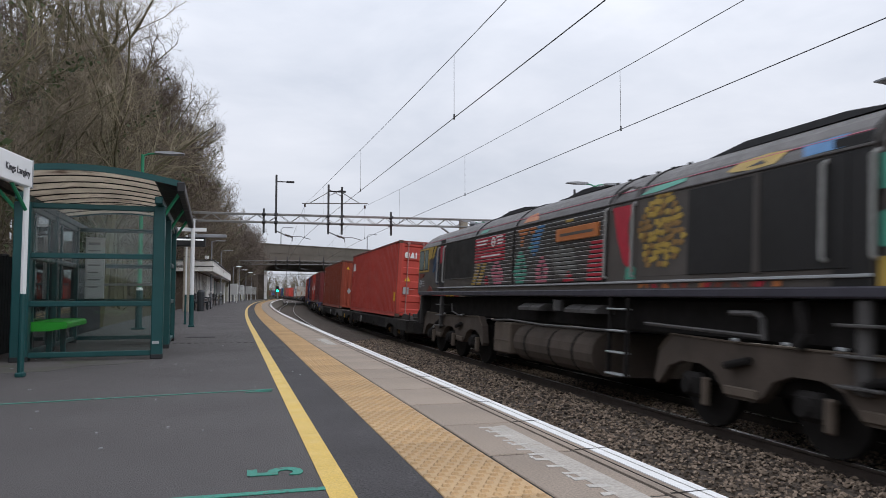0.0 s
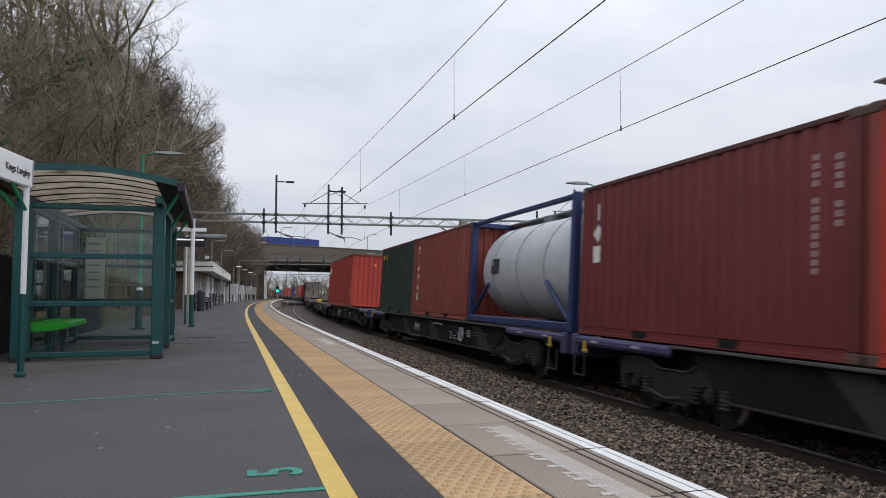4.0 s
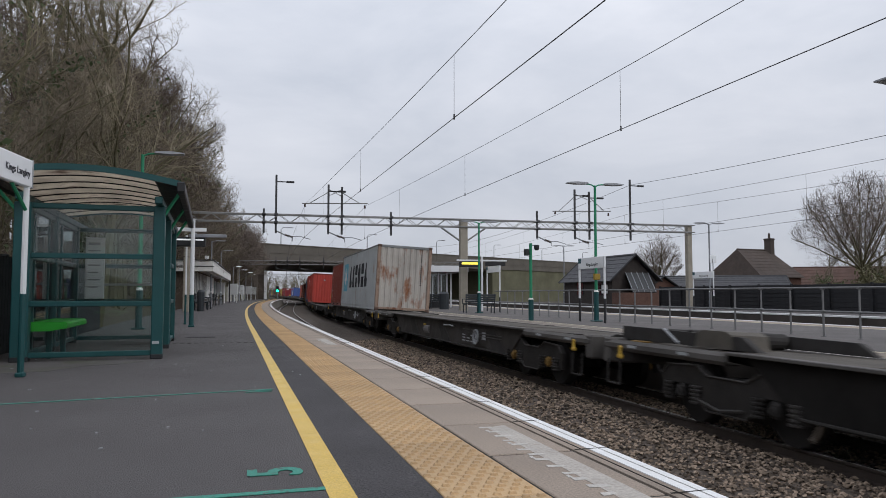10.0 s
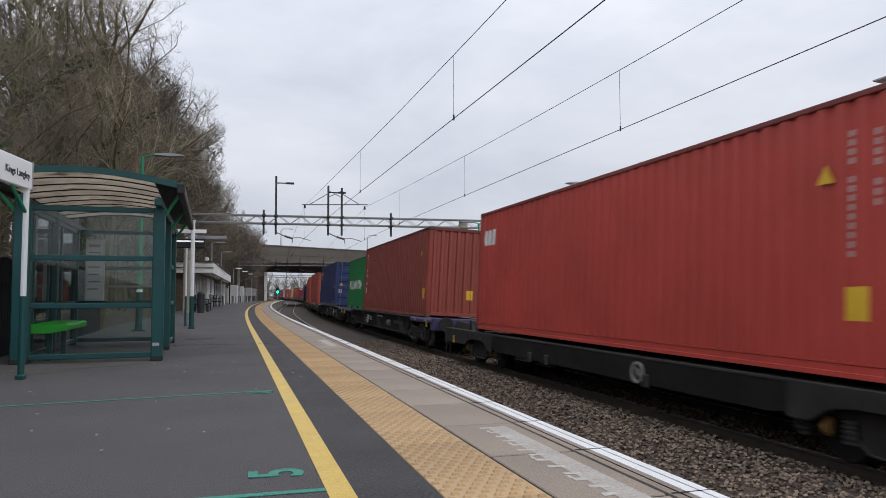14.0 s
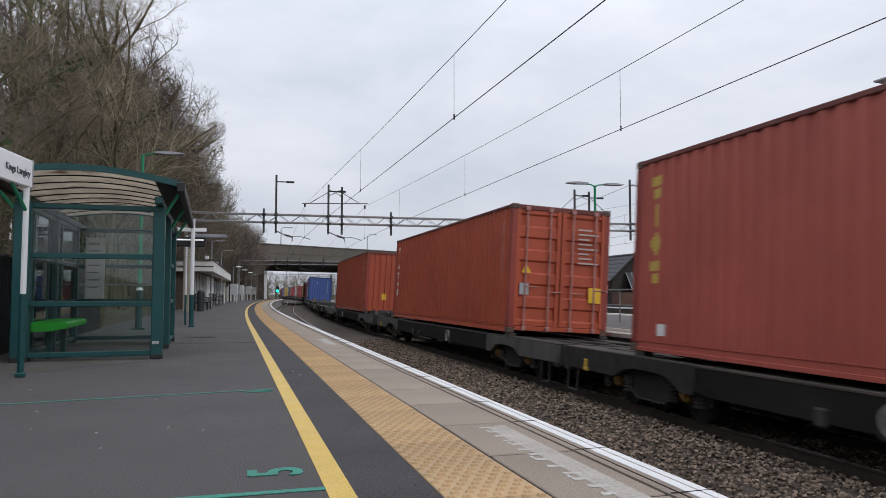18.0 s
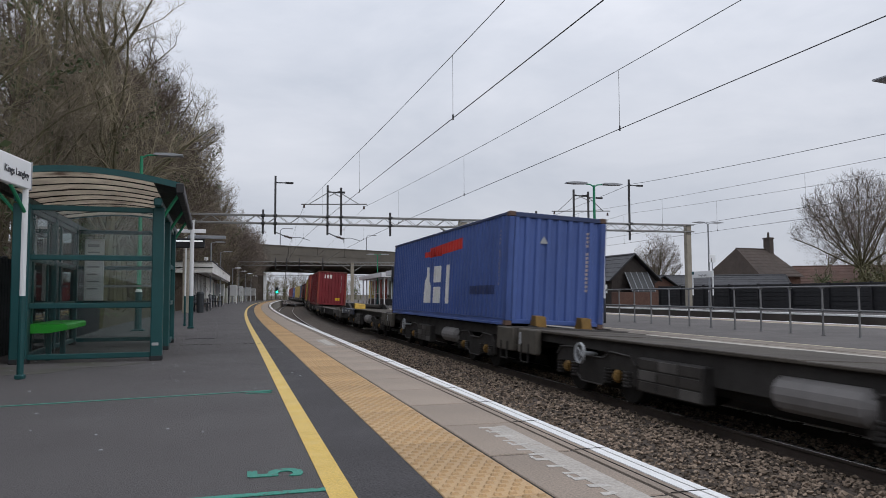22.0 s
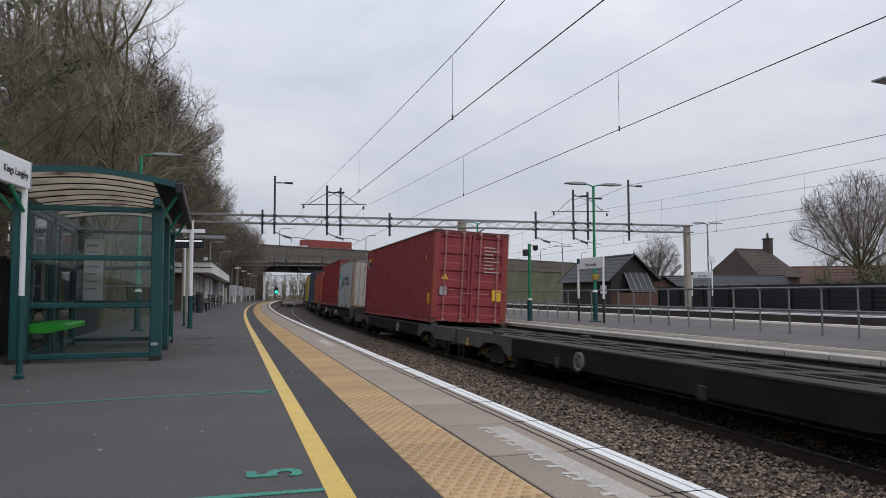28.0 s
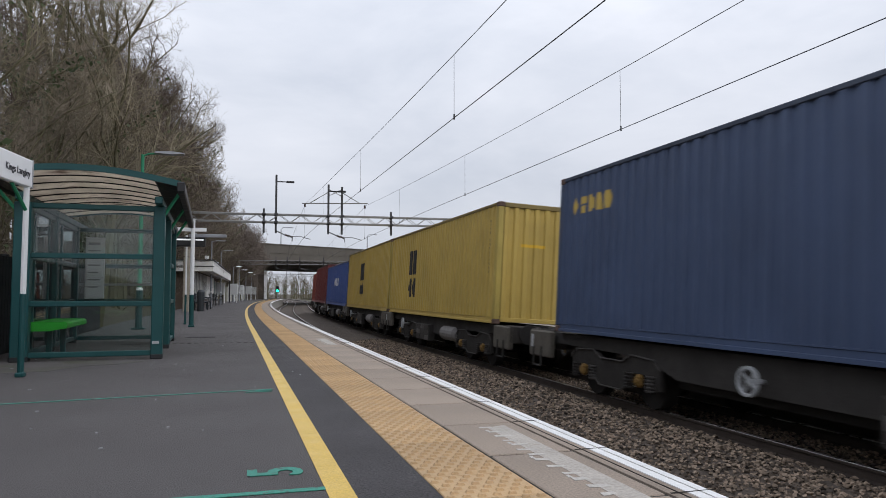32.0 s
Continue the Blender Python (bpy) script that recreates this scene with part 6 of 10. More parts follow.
        part("end_locker", Shape().prism([(y - 2.75, d), (y - 2.7, d + 0.19), (y - 2.6, d + 0.23), (y - 2.1, d + 0.23), (y - 2.0, d + 0.19), (y - 1.95, d)], "x", -0.97, -0.4), locker, gear, "rounded end locker")
        part("end_drum", Shape().cyl((-0.8, y - 1.6, d + 0.1), (0.8, y - 1.6, d + 0.1), 0.12, n=14), W_DARK, gear)
        part("brace", Shape().path([(-0.96, y - 1.2, d + 0.2), (-0.96, y - 1.55, d + 0.02)], 0.02), MARK_GREY, gear)
    for y in (-half + 0.9, -half + 6.9, half - 6.9, half - 0.9):
        for sx in (-1, 1):
            part("spigot", cached(("spigot_b", sx, round(y, 2), d), lambda: Shape().rbox(sx * 1.1 - 0.1, sx * 1.1 + 0.1, y - 0.13, y + 0.13, d - 0.03, d - 0.003, 0.008), AXLE_YELLOW if blue else W_GREY), None, w)
    TRAIN.append((w, (u0 + u1) / 2, Matrix.Identity(4)))
    return w


def wagon_boxed(u0, u1, gear=False, stops=False, loaded=True):
    """A container flat with boxed grey ends, hanging equipment and yellow axle boxes."""
    w = thing("flat_wagon", "sooty container flat wagon with boxed grey ends", "wagon", "wagons of the train")
    half, d = (u1 - u0) / 2, C_DECK
    part("underframe", Shape().prism([(-half + 0.2, d - 0.1), (half - 0.2, d - 0.1), (half - 3.6, d - 0.36), (half - 4.4, d - 0.66), (-half + 4.4, d - 0.66), (-half + 3.6, d - 0.36)], "x", -0.7, 0.7), W_DARK, w)
    for sx in (-1, 1):
        x0, x1 = sorted((sx * 1.16, sx * 1.24))
        part("side_girder", Shape().prism([(-half, d - 0.22), (-half, d - 0.03), (half, d - 0.03), (half, d - 0.22), (half - 4.0, d - 0.26), (half - 4.8, d - 0.5), (-half + 4.8, d - 0.5), (-half + 4.0, d - 0.26)], "x", x0 - sx * 0.18, x1 - sx * 0.18), W_DARK, w)
        if gear:
            part("end_sill", Shape().rbox(sx * 1.2 - 0.05, sx * 1.2 + 0.05, half - 4.2, half, d - 0.34, d - 0.03, 0.03), W_BLUEGREY, w, "scuffed blue-grey sill")
            for y, n_ in ((5.65, 6), (4.3, 4)):      # worn white lettering
                for c in range(n_):
                    part("lettering_bar", Shape().rbox(sx * 1.252 - 0.002, sx * 1.252 + 0.002, y - 0.13 * c - 0.1, y - 0.13 * c, d - 0.22 + 0.02 * (c % 2), d - 0.13, 0.0005), MARK_GREY, w)
        for sy in ((-1,) if gear else (-1, 1)):
            a, b = sorted((sy * half, sy * (half - 0.95)))
            part("end_box", Shape().rbox(sx * 1.2 - 0.07, sx * 1.2 + 0.07, a, b, d - 0.52, d - 0.01, 0.03), W_BOX, w, "brown-grey box at the wagon end")
    n = int(2 * half / 2.3)
    across = 0.8 if loaded else 1.15
    for i in range(n):
        a = -half + 2 * half * i / n
        part("deck_plate", cached(("deck_plate_box", round(half, 2), i, loaded), lambda: Shape().rbox(-across, across, a + 0.015, a + 2 * half / n - 0.015, d - 0.07, d - 0.02 - 0.008 * (i % 2), 0.01), W_DARK if loaded else W_DECK), None, w)
    for y in (-half + 3.0, half - 3.0):
        bogie(w, y, 0.42, AXLE_YELLOW, False)
    case = part("equipment_case", Shape().rbox(-1.2, -1.0, 0.3, 1.9, d - 0.75, d - 0.25, 0.02), W_DARK, w)
    for r in range(3):
        for c in range(3):
            part("case_panel", Shape().rbox(-1.212, -1.196, 0.35 + 0.52 * c, 0.82 + 0.52 * c, d - 0.73 + 0.16 * r, d - 0.59 + 0.16 * r, 0.005), W_SILL if (r + c) % 3 == 0 else W_GREY, case)
    hand_wheel(w, -1.28, 3.65, d - 0.32, 0.18, W_SILL if gear else MARK_GREY)
    part("air_tank", Shape().cyl((-1.0, -2.15, d - 0.42), (-1.0, -0.95, d - 0.42), 0.21, n=16).cyl((-1.0, -2.25, d - 0.42), (-1.0, -2.15, d - 0.42), 0.12, 0.21, 16).cyl((-1.0, -0.95, d - 0.42), (-1.0, -0.85, d - 0.42), 0.21, 0.12, 16), mat("air_tank_grey", (0.16, 0.15, 0.145), 0.6, var=0.2), w, "dusty grey air tank")
    if gear:                     # raised end frame with a yellow locker
        y = half - 0.1
        frame_ = part("end_frame", Shape().prism([(y - 1.9, d), (y - 1.5, d + 0.12), (y - 0.7, d + 0.26), (y, d + 0.26), (y, d)], "x", -1.1, -0.98)
                      .prism([(y - 1.9, d), (y - 1.5, d + 0.12), (y - 0.7, d + 0.26), (y, d + 0.26), (y, d)], "x", 0.98, 1.1).rbox(-0.98, 0.98, y - 0.14, y, d, d + 0.25, 0.03), W_DARK, w, "sooty raised end frame")
        part("end_locker", Shape().prism([(y - 3.1, d - 0.02), (y - 3.02, d + 0.2), (y - 2.92, d + 0.25), (y - 2.65, d + 0.25), (y - 2.58, d + 0.2), (y - 2.5, d - 0.02)], "x", -1.0, -0.45), TAG_YELLOW, w, "rounded yellow locker")
        part("end_drum", Shape().cyl((-0.7, y - 0.5, d + 0.13), (0.7, y - 0.5, d + 0.13), 0.13, n=12), W_DARK, frame_)
        for k in range(4):
            part("end_post", Shape().cyl((-1.0 + 0.6 * k, y - 0.07, d + 0.3), (-1.0 + 0.6 * k, y - 0.07, d + 0.42), 0.025, n=6), W_DARK, frame_)
    if stops:
        for sx in (-1, 1):
            part("end_stop", Shape().prism([(-half + 0.1, d - 0.02), (-half + 0.16, d + 0.24), (-half + 0.4, d + 0.26), (-half + 0.5, d - 0.02)], "x", sx * 0.55 - 0.12, sx * 0.55 + 0.12), AXLE_YELLOW, w, "yellow-brown end stop")
    part("lamp_bracket", Shape().rbox(-1.28, -1.24, half - 0.2, half - 0.1, d - 0.35, d - 0.1, 0.01), MARK_GREY, w)
    ends(w, half, d + 0.03, W_GREY)
    TRAIN.append((w, (u0 + u1) / 2, Matrix.Identity(4)))
    return w


for a, b in ((24.8, 41.7), (42.0, 58.9), (221.2, 238.6), (239.0, 256.2), (298.4, 315.3), (315.6, 333.2), (334.9, 352.0), (352.3, 369.4), (412.8, 430.0), (430.3, 447.4), (470.3, 487.6), (488.0, 505.2)):
    wagon_low(a, b, a in (42.0, 239.0, 315.6, 352.3, 430.3, 488.0), tint=W_TEAL if a in (334.9, 352.3) else W_BOGIE if a < 300 and a != 42.0 else None, deck_=W_DECK if a in (42.0, 298.4, 412.8, 430.3) else W_DECK_DARK)
for a, b, e in ((60.2, 79.85, None), (80.05, 99.8, TAG_YELLOW), (100.6, 120.1, None), (120.6, 140.2, TAG_YELLOW), (140.6, 160.0, None), (160.4, 179.9, W_BOX), (180.3, 199.6, None), (200.0, 219.8, None), (257.6, 277.6, None), (277.9, 297.4, None)):
    wagon_blue(a, b, e, a not in (180.3, 200.0), 2.0 if a in (140.6, 100.6, 257.6) else -3.4, a not in (120.6, 140.6), a != 160.4)
for a, b in ((371.0, 384.1), (384.4, 397.8), (398.1, 411.6), (448.6, 469.3), (506.6, 527.2), (528.2, 548.6), (549.8, 563.2), (563.4, 575.8), (576.0, 588.3), (588.5, 600.8), (601.0, 609.0)):
    wagon_boxed(a, b, a == 398.1, a == 384.4, a not in (371.0, 398.1))

# ---- locomotive ----
L_BODY = mat("loco_side", (0.08, 0.069, 0.062), 0.45, var=0.25, scale=0.9, bump=0.03, stain=(0.03, 0.027, 0.025), amount=0.08, sscale=1.2, streak=3, sharp=0.3)
L_BLACK = mat("loco_black", (0.014, 0.013, 0.013), 0.5, var=0.2, scale=0.8, bump=0.03, stain=(0.06, 0.05, 0.04), amount=0.02, sscale=1.2, streak=3, sharp=0.3)
L_ROOF = mat("loco_roof_grey", (0.095, 0.087, 0.083), 0.5, var=0.2, stain=(0.035, 0.03, 0.028), amount=0.12, sscale=1.3)
L_FRAME = mat("bogie_brown", (0.075, 0.057, 0.045), 0.8, var=0.3, scale=1.4, grain=0.2, stain=(0.03, 0.025, 0.02), amount=0.1, sscale=2)
L_NAVY = mat("loco_sole_navy", (0.045, 0.042, 0.055), 0.5, var=0.2)
PATCH = {"red": mat("livery_red", (0.42, 0.025, 0.045), 0.45, var=0.15), "orange": mat("livery_orange", (0.45, 0.15, 0.045), 0.45, var=0.15),
         "yellow": mat("livery_yellow", (0.42, 0.28, 0.06), 0.45, var=0.15), "green": mat("livery_green", (0.07, 0.3, 0.22), 0.45, var=0.15),
         "blue": mat("livery_blue", (0.07, 0.2, 0.4), 0.45, var=0.15), "pink": mat("livery_pink", (0.5, 0.14, 0.19), 0.45, var=0.15),
         "grey": mat("livery_grey", (0.14, 0.14, 0.13), 0.45, var=0.15), "dark": L_BLACK, "brick": mat("livery_brick", (0.2, 0.045, 0.03), 0.5, var=0.3),
         "ochre": mat("livery_ochre", (0.26, 0.15, 0.05), 0.5, var=0.3), "navy": mat("livery_navy", (0.015, 0.03, 0.07), 0.5, var=0.4, scale=4), "blue_dark": mat("livery_dark_blue", (0.02, 0.08, 0.16), 0.5, var=0.3)}
L_BOX = mat("dusted_brown_box", (0.12, 0.093, 0.072), 0.85, var=0.25, scale=2, stain=(0.06, 0.048, 0.04), amount=0.08, sscale=2.5)
L_PIPE = mat("grey_pipework", (0.075, 0.07, 0.068), 0.5, var=0.3)
RAIL_PALE = mat("pale_grey_rail", (0.3, 0.295, 0.28), 0.5, var=0.15)
# Pale grey-green base paints the sky's reflection into the cab panes.
CAB_GLASS = mat("cab_glass", (0.22, 0.27, 0.26), 0.06, var=0.2, bump=0, spec=0.9)


def build_loco():
    lo = thing("locomotive", "black diesel freight locomotive with bright patchwork livery panels", "locomotive")
    half, w = 10.2, 1.32
    arc_ = [(-w, 3.18), (-w + 0.04, 3.26), (-w + 0.12, 3.38), (-w + 0.25, 3.5), (-0.9, 3.61), (-0.68, 3.7), (-0.42, 3.76)]
    sec = [(-w, 1.75)] + arc_ + [(-a, b) for a, b in reversed(arc_)] + [(w, 1.75)]
    part("body", Shape().prism([sec[0], sec[1], sec[-2], sec[-1]], "y", -7.6, 7.7), L_BODY, lo, "grimy brown-grey body sides")
    part("roof", Shape().prism([(x * 1.004, z + 0.004) for x, z in sec[1:-1]], "y", -7.6, 7.7), L_ROOF, lo, "grey roof")
    for y0, y1 in ((-7.55, -4.3), (1.65, 4.25), (-1.6, 0.4)):
        slope = 0.8
        part("roof_hatch", Shape().prism([(y0, 3.68), (y0 + slope, 3.76), (y1 - slope, 3.76), (y1, 3.66)], "x", -0.8, 0.8), DARK, lo)
    for k in range(6):
        part("lifting_eye", Shape().rbox(-0.82, -0.76, -3.9 + 0.42 * k, -3.84 + 0.42 * k, 3.66, 3.695, 0.008), DARK, lo)
    for k in range(5):
        part("roof_fan", Shape().cyl((0, -6.9 + k * 0.5, 3.79), (0, -6.9 + k * 0.5, 3.83), 0.22, n=14), DARK, lo)
    part("exhaust", Shape().rbox(-0.35, 0.35, 1.2, 1.6, 3.74, 3.86, 0.03), DARK, lo)
    part("horn", Shape().cyl((-0.5, 6.9, 3.8), (-0.5, 7.25, 3.82), 0.05, 0.09, 8).cyl((-0.3, 6.9, 3.8), (-0.3, 7.2, 3.82), 0.05, 0.08, 8), GALV, lo)
    x = -w
    for sy in (-1, 1):
        shell, m = Shape(), len(sec)
        verts = [(px * (1 - 0.1 * max(0.0, yy - 9.95)), sy * yy, pz if pz < 3.19 and drop < 0.3 else 1.75 + (pz - 1.75) * (1 - (drop if pz > 3.19 else drop * 0.25))) for yy, drop in
                 ((7.7, 0.0), (9.45, 0.0), (9.75, 0.02), (9.95, 0.06), (10.08, 0.14), (10.18, 0.24), (half, 0.5)) for px, pz in sec]
        faces = [(r * m + k, r * m + (k + 1) % m, (r + 1) * m + (k + 1) % m, (r + 1) * m + k) for r in range(6) for k in range(m)] + [tuple(range(6 * m, 7 * m))]
        cab = part("cab", shell.add(verts, faces), L_BODY, lo, "brown-grey driving cab with a rounded roof")
        for sx in (-1, 1):
            a, b = sorted((sy * 8.84, sy * 10.04))
            part("window_frame", Shape().rbox(sx * w - 0.014, sx * w + 0.014, a, b, 2.41, 3.16, 0.01), PATCH["yellow"], cab, "yellow cab window surround")
            for c, d in ((8.9, 9.34), (9.42, 9.98)):
                c, d = sorted((sy * c, sy * d))
                part("window_seal", Shape().rbox(sx * w - 0.02, sx * w + 0.02, c, d, 2.46, 3.11, 0.01), DARK, cab)
                part("window", Shape().rbox(sx * w - 0.024, sx * w + 0.024, c + 0.03, d - 0.03, 2.49, 3.08, 0.008), CAB_GLASS, cab)
            part("cab_badge", Shape().ring((sx * (w + 0.005), sy * 9.78, 2.05), (1, 0, 0), 0.12, 0.035, 0.012, 20).box(sx * (w + 0.005) - 0.006, sx * (w + 0.005) + 0.006, sy * 9.78 - 0.14, sy * 9.78 + 0.14, 2.03, 2.07), MARK_GREY, cab)
            for k in range(3):
                c, d = sorted((sy * 9.6, sy * (9.3 + 0.05 * (k % 2))))
                part("word_bar", Shape().box(sx * w - 0.006, sx * w + 0.006, c, d, 1.97 + 0.07 * k, 2.0 + 0.07 * k), MARK_GREY, cab)
            for yy in (7.03, 7.65):
                part("handrail", Shape().path([(sx * w, sy * yy, 2.06), (sx * (w + 0.07), sy * yy, 2.08), (sx * (w + 0.07), sy * yy, 3.05), (sx * w, sy * yy, 3.1)], 0.026, 8), RAIL_PALE, cab, "pale handrail")
            c, d = sorted((sy * 7.1, sy * 7.58))
            part("cab_door", Shape().rbox(sx * w - 0.006, sx * w + 0.006, c, d, 1.8, 3.3, 0.004), L_BLACK, cab, "dark recessed cab door")
            c, d = sorted((sy * 7.7, sy * 10.02))
            part("cab_step_line", Shape().box(sx * w - 0.012, sx * w + 0.012, c, d, 1.78, 1.795), MARK_GREY, cab)
        part("windscreen", Shape().prism([(sy * 10.12, 2.62), (sy * 10.24, 2.62), (sy * 10.2, 3.0), (sy * 10.08, 3.0)], "x", -0.95, 0.95), WINDOW, cab)
        part("end_panel", Shape().rbox(-1.2, 1.2, min(sy * half, sy * (half + 0.03)), max(sy * half, sy * (half + 0.03)), 1.75, 2.4, 0.01), PATCH["yellow"], cab, "yellow cab end")
        part("buffer_beam", Shape().rbox(-1.2, 1.2, min(sy * (half - 0.3), sy * half), max(sy * (half - 0.3), sy * half), 0.75, 1.7, 0.04), W_DARK, lo)
        for sx in (-1, 1):
            part("buffer", Shape().cyl((sx * 0.87, sy * half, 1.05), (sx * 0.87, sy * (half + 0.5), 1.05), 0.13, n=12).cyl((sx * 0.87, sy * (half + 0.5), 1.05), (sx * 0.87, sy * (half + 0.56), 1.05), 0.26, n=16), W_DARK, lo)
        part("coupling", Shape().cyl((0, sy * half, 1.0), (0, sy * (half + 0.5), 0.9), 0.07, n=8), W_DARK, lo)
        part("end_hose", Shape().path([(-0.55, sy * half, 1.0), (-0.6, sy * (half + 0.2), 0.75), (-0.6, sy * (half + 0.42), 0.62), (-0.5, sy * (half + 0.5), 0.8)], 0.03), MARK_GREY, lo)
    # lower sides
    for sx in (-1, 1):
        part("sole_bar", Shape().rbox(sx * 1.33 - 0.03, sx * 1.33 + 0.03, -9.8, 9.8, 1.68, 1.8, 0.02), L_NAVY, lo, "navy sole bar")
        part("beading", Shape().rbox(sx * 1.345 - 0.015, sx * 1.345 + 0.015, -7.6, 7.6, 1.885, 1.92, 0.006), MARK_GREY, lo, "pale beading along the body side")
    part("underframe", Shape().rbox(-1.0, 1.0, -9.6, 9.6, 1.15, 1.68, 0.04), SOOT, lo)
    tank = [(-1.27 + 0.34 * (1 - math.cos(a)), 0.72 + 0.37 * math.sin(a)) for a in [math.radians(-90 + 22.5 * i) for i in range(9)]]
    part("fuel_tank", Shape().prism(tank + [(-p, q) for p, q in reversed(tank)], "y", -1.95, 1.62), L_FRAME, lo, "brown-grimed rounded fuel tank")
    for y in (-0.2, 1.0, -1.2):
        part("tank_strap", Shape().prism([(p - 0.012, q) for p, q in tank], "y", y - 0.03, y + 0.03), SOOT, lo)
    part("battery_box", Shape().rbox(-1.3, -0.6, 1.74, 2.74, 0.43, 1.1, 0.03).rbox(-1.315, -1.29, 1.78, 2.7, 0.7, 0.72, 0.004), L_BOX, lo, "brown dusted box")
    part("walkway_rod", Shape().path([(-1.34, 2.8, 1.13), (-1.34, 1.7, 1.17), (-1.34, 0.0, 1.13), (-1.34, -3.2, 1.15)], 0.022), L_PIPE, lo)
    for a, b in ((1.2, 0.68), (0.62, 0.12), (-1.0, -1.56), (-1.62, -2.18)):
        part("vent_box", Shape().prism([(-1.36, 1.4), (-1.36, 1.46), (-1.2, 1.55), (-1.0, 1.55), (-1.0, 1.4)], "y", b, a), L_PIPE, lo, "grey-topped vent box")
    part("filter_can", Shape().cyl((-1.25, -0.56, 1.42), (-1.25, -0.56, 1.62), 0.11, n=14), L_PIPE, lo)
    part("pipe", Shape().path([(-1.28, -5.5, 1.5), (-1.28, -5.95, 1.5), (-1.28, -6.06, 1.44), (-1.28, -6.08, 1.2)], 0.035, 8), L_PIPE, lo)
    part("pipe", Shape().path([(-1.28, -3.6, 1.3), (-1.28, -4.8, 1.27), (-1.28, -6.05, 1.24)], 0.025), L_PIPE, lo)
    part("pipe", Shape().path([(-1.25, 6.4, 1.46), (-1.25, 6.3, 1.25), (-1.25, 5.7, 1.16), (-1.25, 5.2, 1.2)], 0.02), L_PIPE, lo)
    part("sander_pipe", Shape().path([(-1.25, -6.6, 1.65), (-1.22, -6.65, 1.3), (-1.28, -6.6, 1.15)], 0.07, 8), SOOT, lo)
    for k, y in enumerate((-5.6, -6.45, -7.2, 6.9, 5.3)):
        part("pipe_joint", Shape().rbox(-1.31, -1.27, y - 0.06, y + 0.06, 1.16, 1.2, 0.01), MARK_GREY, lo)
    for y in (-7.45, 7.4):
        part("step_bracket", Shape().rbox(-1.3, -1.2, y - 0.08, y + 0.08, 0.75, 1.68, 0.02), L_PIPE, lo)
        for z in (0.8, 1.1, 1.4):
            part("cab_step", Shape().rbox(-1.36, -1.1, y - 0.28, y + 0.28, z, z + 0.035, 0.008), L_PIPE, lo)
    for sx in (-1, 1):
        ladder = part("ladder", Shape().rbox(sx * 1.3 - 0.03, sx * 1.3 + 0.03, -3.16, -3.1, 0.45, 1.68, 0.01).rbox(sx * 1.3 - 0.03, sx * 1.3 + 0.03, -2.62, -2.56, 0.45, 1.68, 0.01), SOOT, lo)
        for k in range(4):
            part("rung", Shape().rbox(sx * 1.3 - 0.08, sx * 1.3 + 0.08, -3.12, -2.6, 0.47 + 0.335 * k, 0.5 + 0.335 * k, 0.01), MARK_GREY, ladder)
    # six-wheel bogies
    for by in (-6.65, 6.65):
        b = part("bogie", Shape().rbox(-0.95, 0.95, -2.2, 2.2, 0.55, 0.95, 0.05), SOOT, lo, at=pose(0, by, 0))
        for sx in (-1, 1):
            x0, x1 = sorted((sx * 1.05, sx * 1.2))
            low = []
            for ay in (-2.05, 0.0, 2.05):        # an arch over each axle, joined by shallow bellies
                low += [(ay - 0.78, 0.47), (ay - 0.66, 0.56), (ay - 0.5, 0.74), (ay - 0.22, 0.83), (ay + 0.22, 0.83), (ay + 0.5, 0.74), (ay + 0.66, 0.56), (ay + 0.78, 0.47)]
            top = [(2.9, 0.55), (2.78, 0.95), (2.5, 1.18), (0.9, 1.14), (-0.9, 1.14), (-2.5, 1.18), (-2.78, 0.95), (-2.9, 0.55)]
            part("side_frame", Shape().prism(low + top, "x", x0, x1), L_FRAME, b, "brown-dusted cast side frame")
            part("frame_flange", Shape().path([(sx * 1.21, p, q) for p, q in top[1:-1]], 0.014, 5), L_BOX, b)
            for y in (-1.03, 1.03):
                part("cast_rib", Shape().rbox(min(sx * 1.2, sx * 1.235), max(sx * 1.2, sx * 1.235), y - 0.3, y + 0.3, 0.5, 0.62, 0.02), L_BOX, b)
                part("damper", Shape().cyl((sx * 1.26, y - 0.2, 0.95), (sx * 1.26, y + 0.22, 0.86), 0.05, n=8), SOOT, b)
            for ay in (-2.05, 0.0, 2.05):
                part("axle_box", Shape().rbox(sx * 1.12 - 0.1, sx * 1.12 + 0.1, ay - 0.2, ay + 0.2, 0.38, 0.7, 0.06).cyl((sx * 1.2, ay, 0.53), (sx * 1.27, ay, 0.53), 0.13, 0.1, 12), SOOT, b)
                part("brake_hanger", Shape().rbox(sx * 1.16 - 0.05, sx * 1.16 + 0.05, ay - 0.34, ay - 0.24, 0.3, 0.66, 0.02), L_BOX, b)
        for ay in (-2.05, 0.0, 2.05):
            s = Shape().cyl((-1.0, ay, 0.53), (1.0, ay, 0.53), 0.09, n=8)
            for sx in (-1, 1):
                s.cyl((sx * 0.7, ay, 0.53), (sx * 0.84, ay, 0.53), 0.53, n=26)
            part("wheelset", s, SOOT, b)

    # side panels: grilles, door, livery patches
    def panel(name, y0, y1, z0, z1, m, proud=0.012, label=""):
        return part(name, Shape().rbox(x - proud, x + 0.01, y0, y1, z0, z1, 0.005), m, lo, label)
    PITCH_, LOUVRES, FOOT = 0.077, 15, 1.945

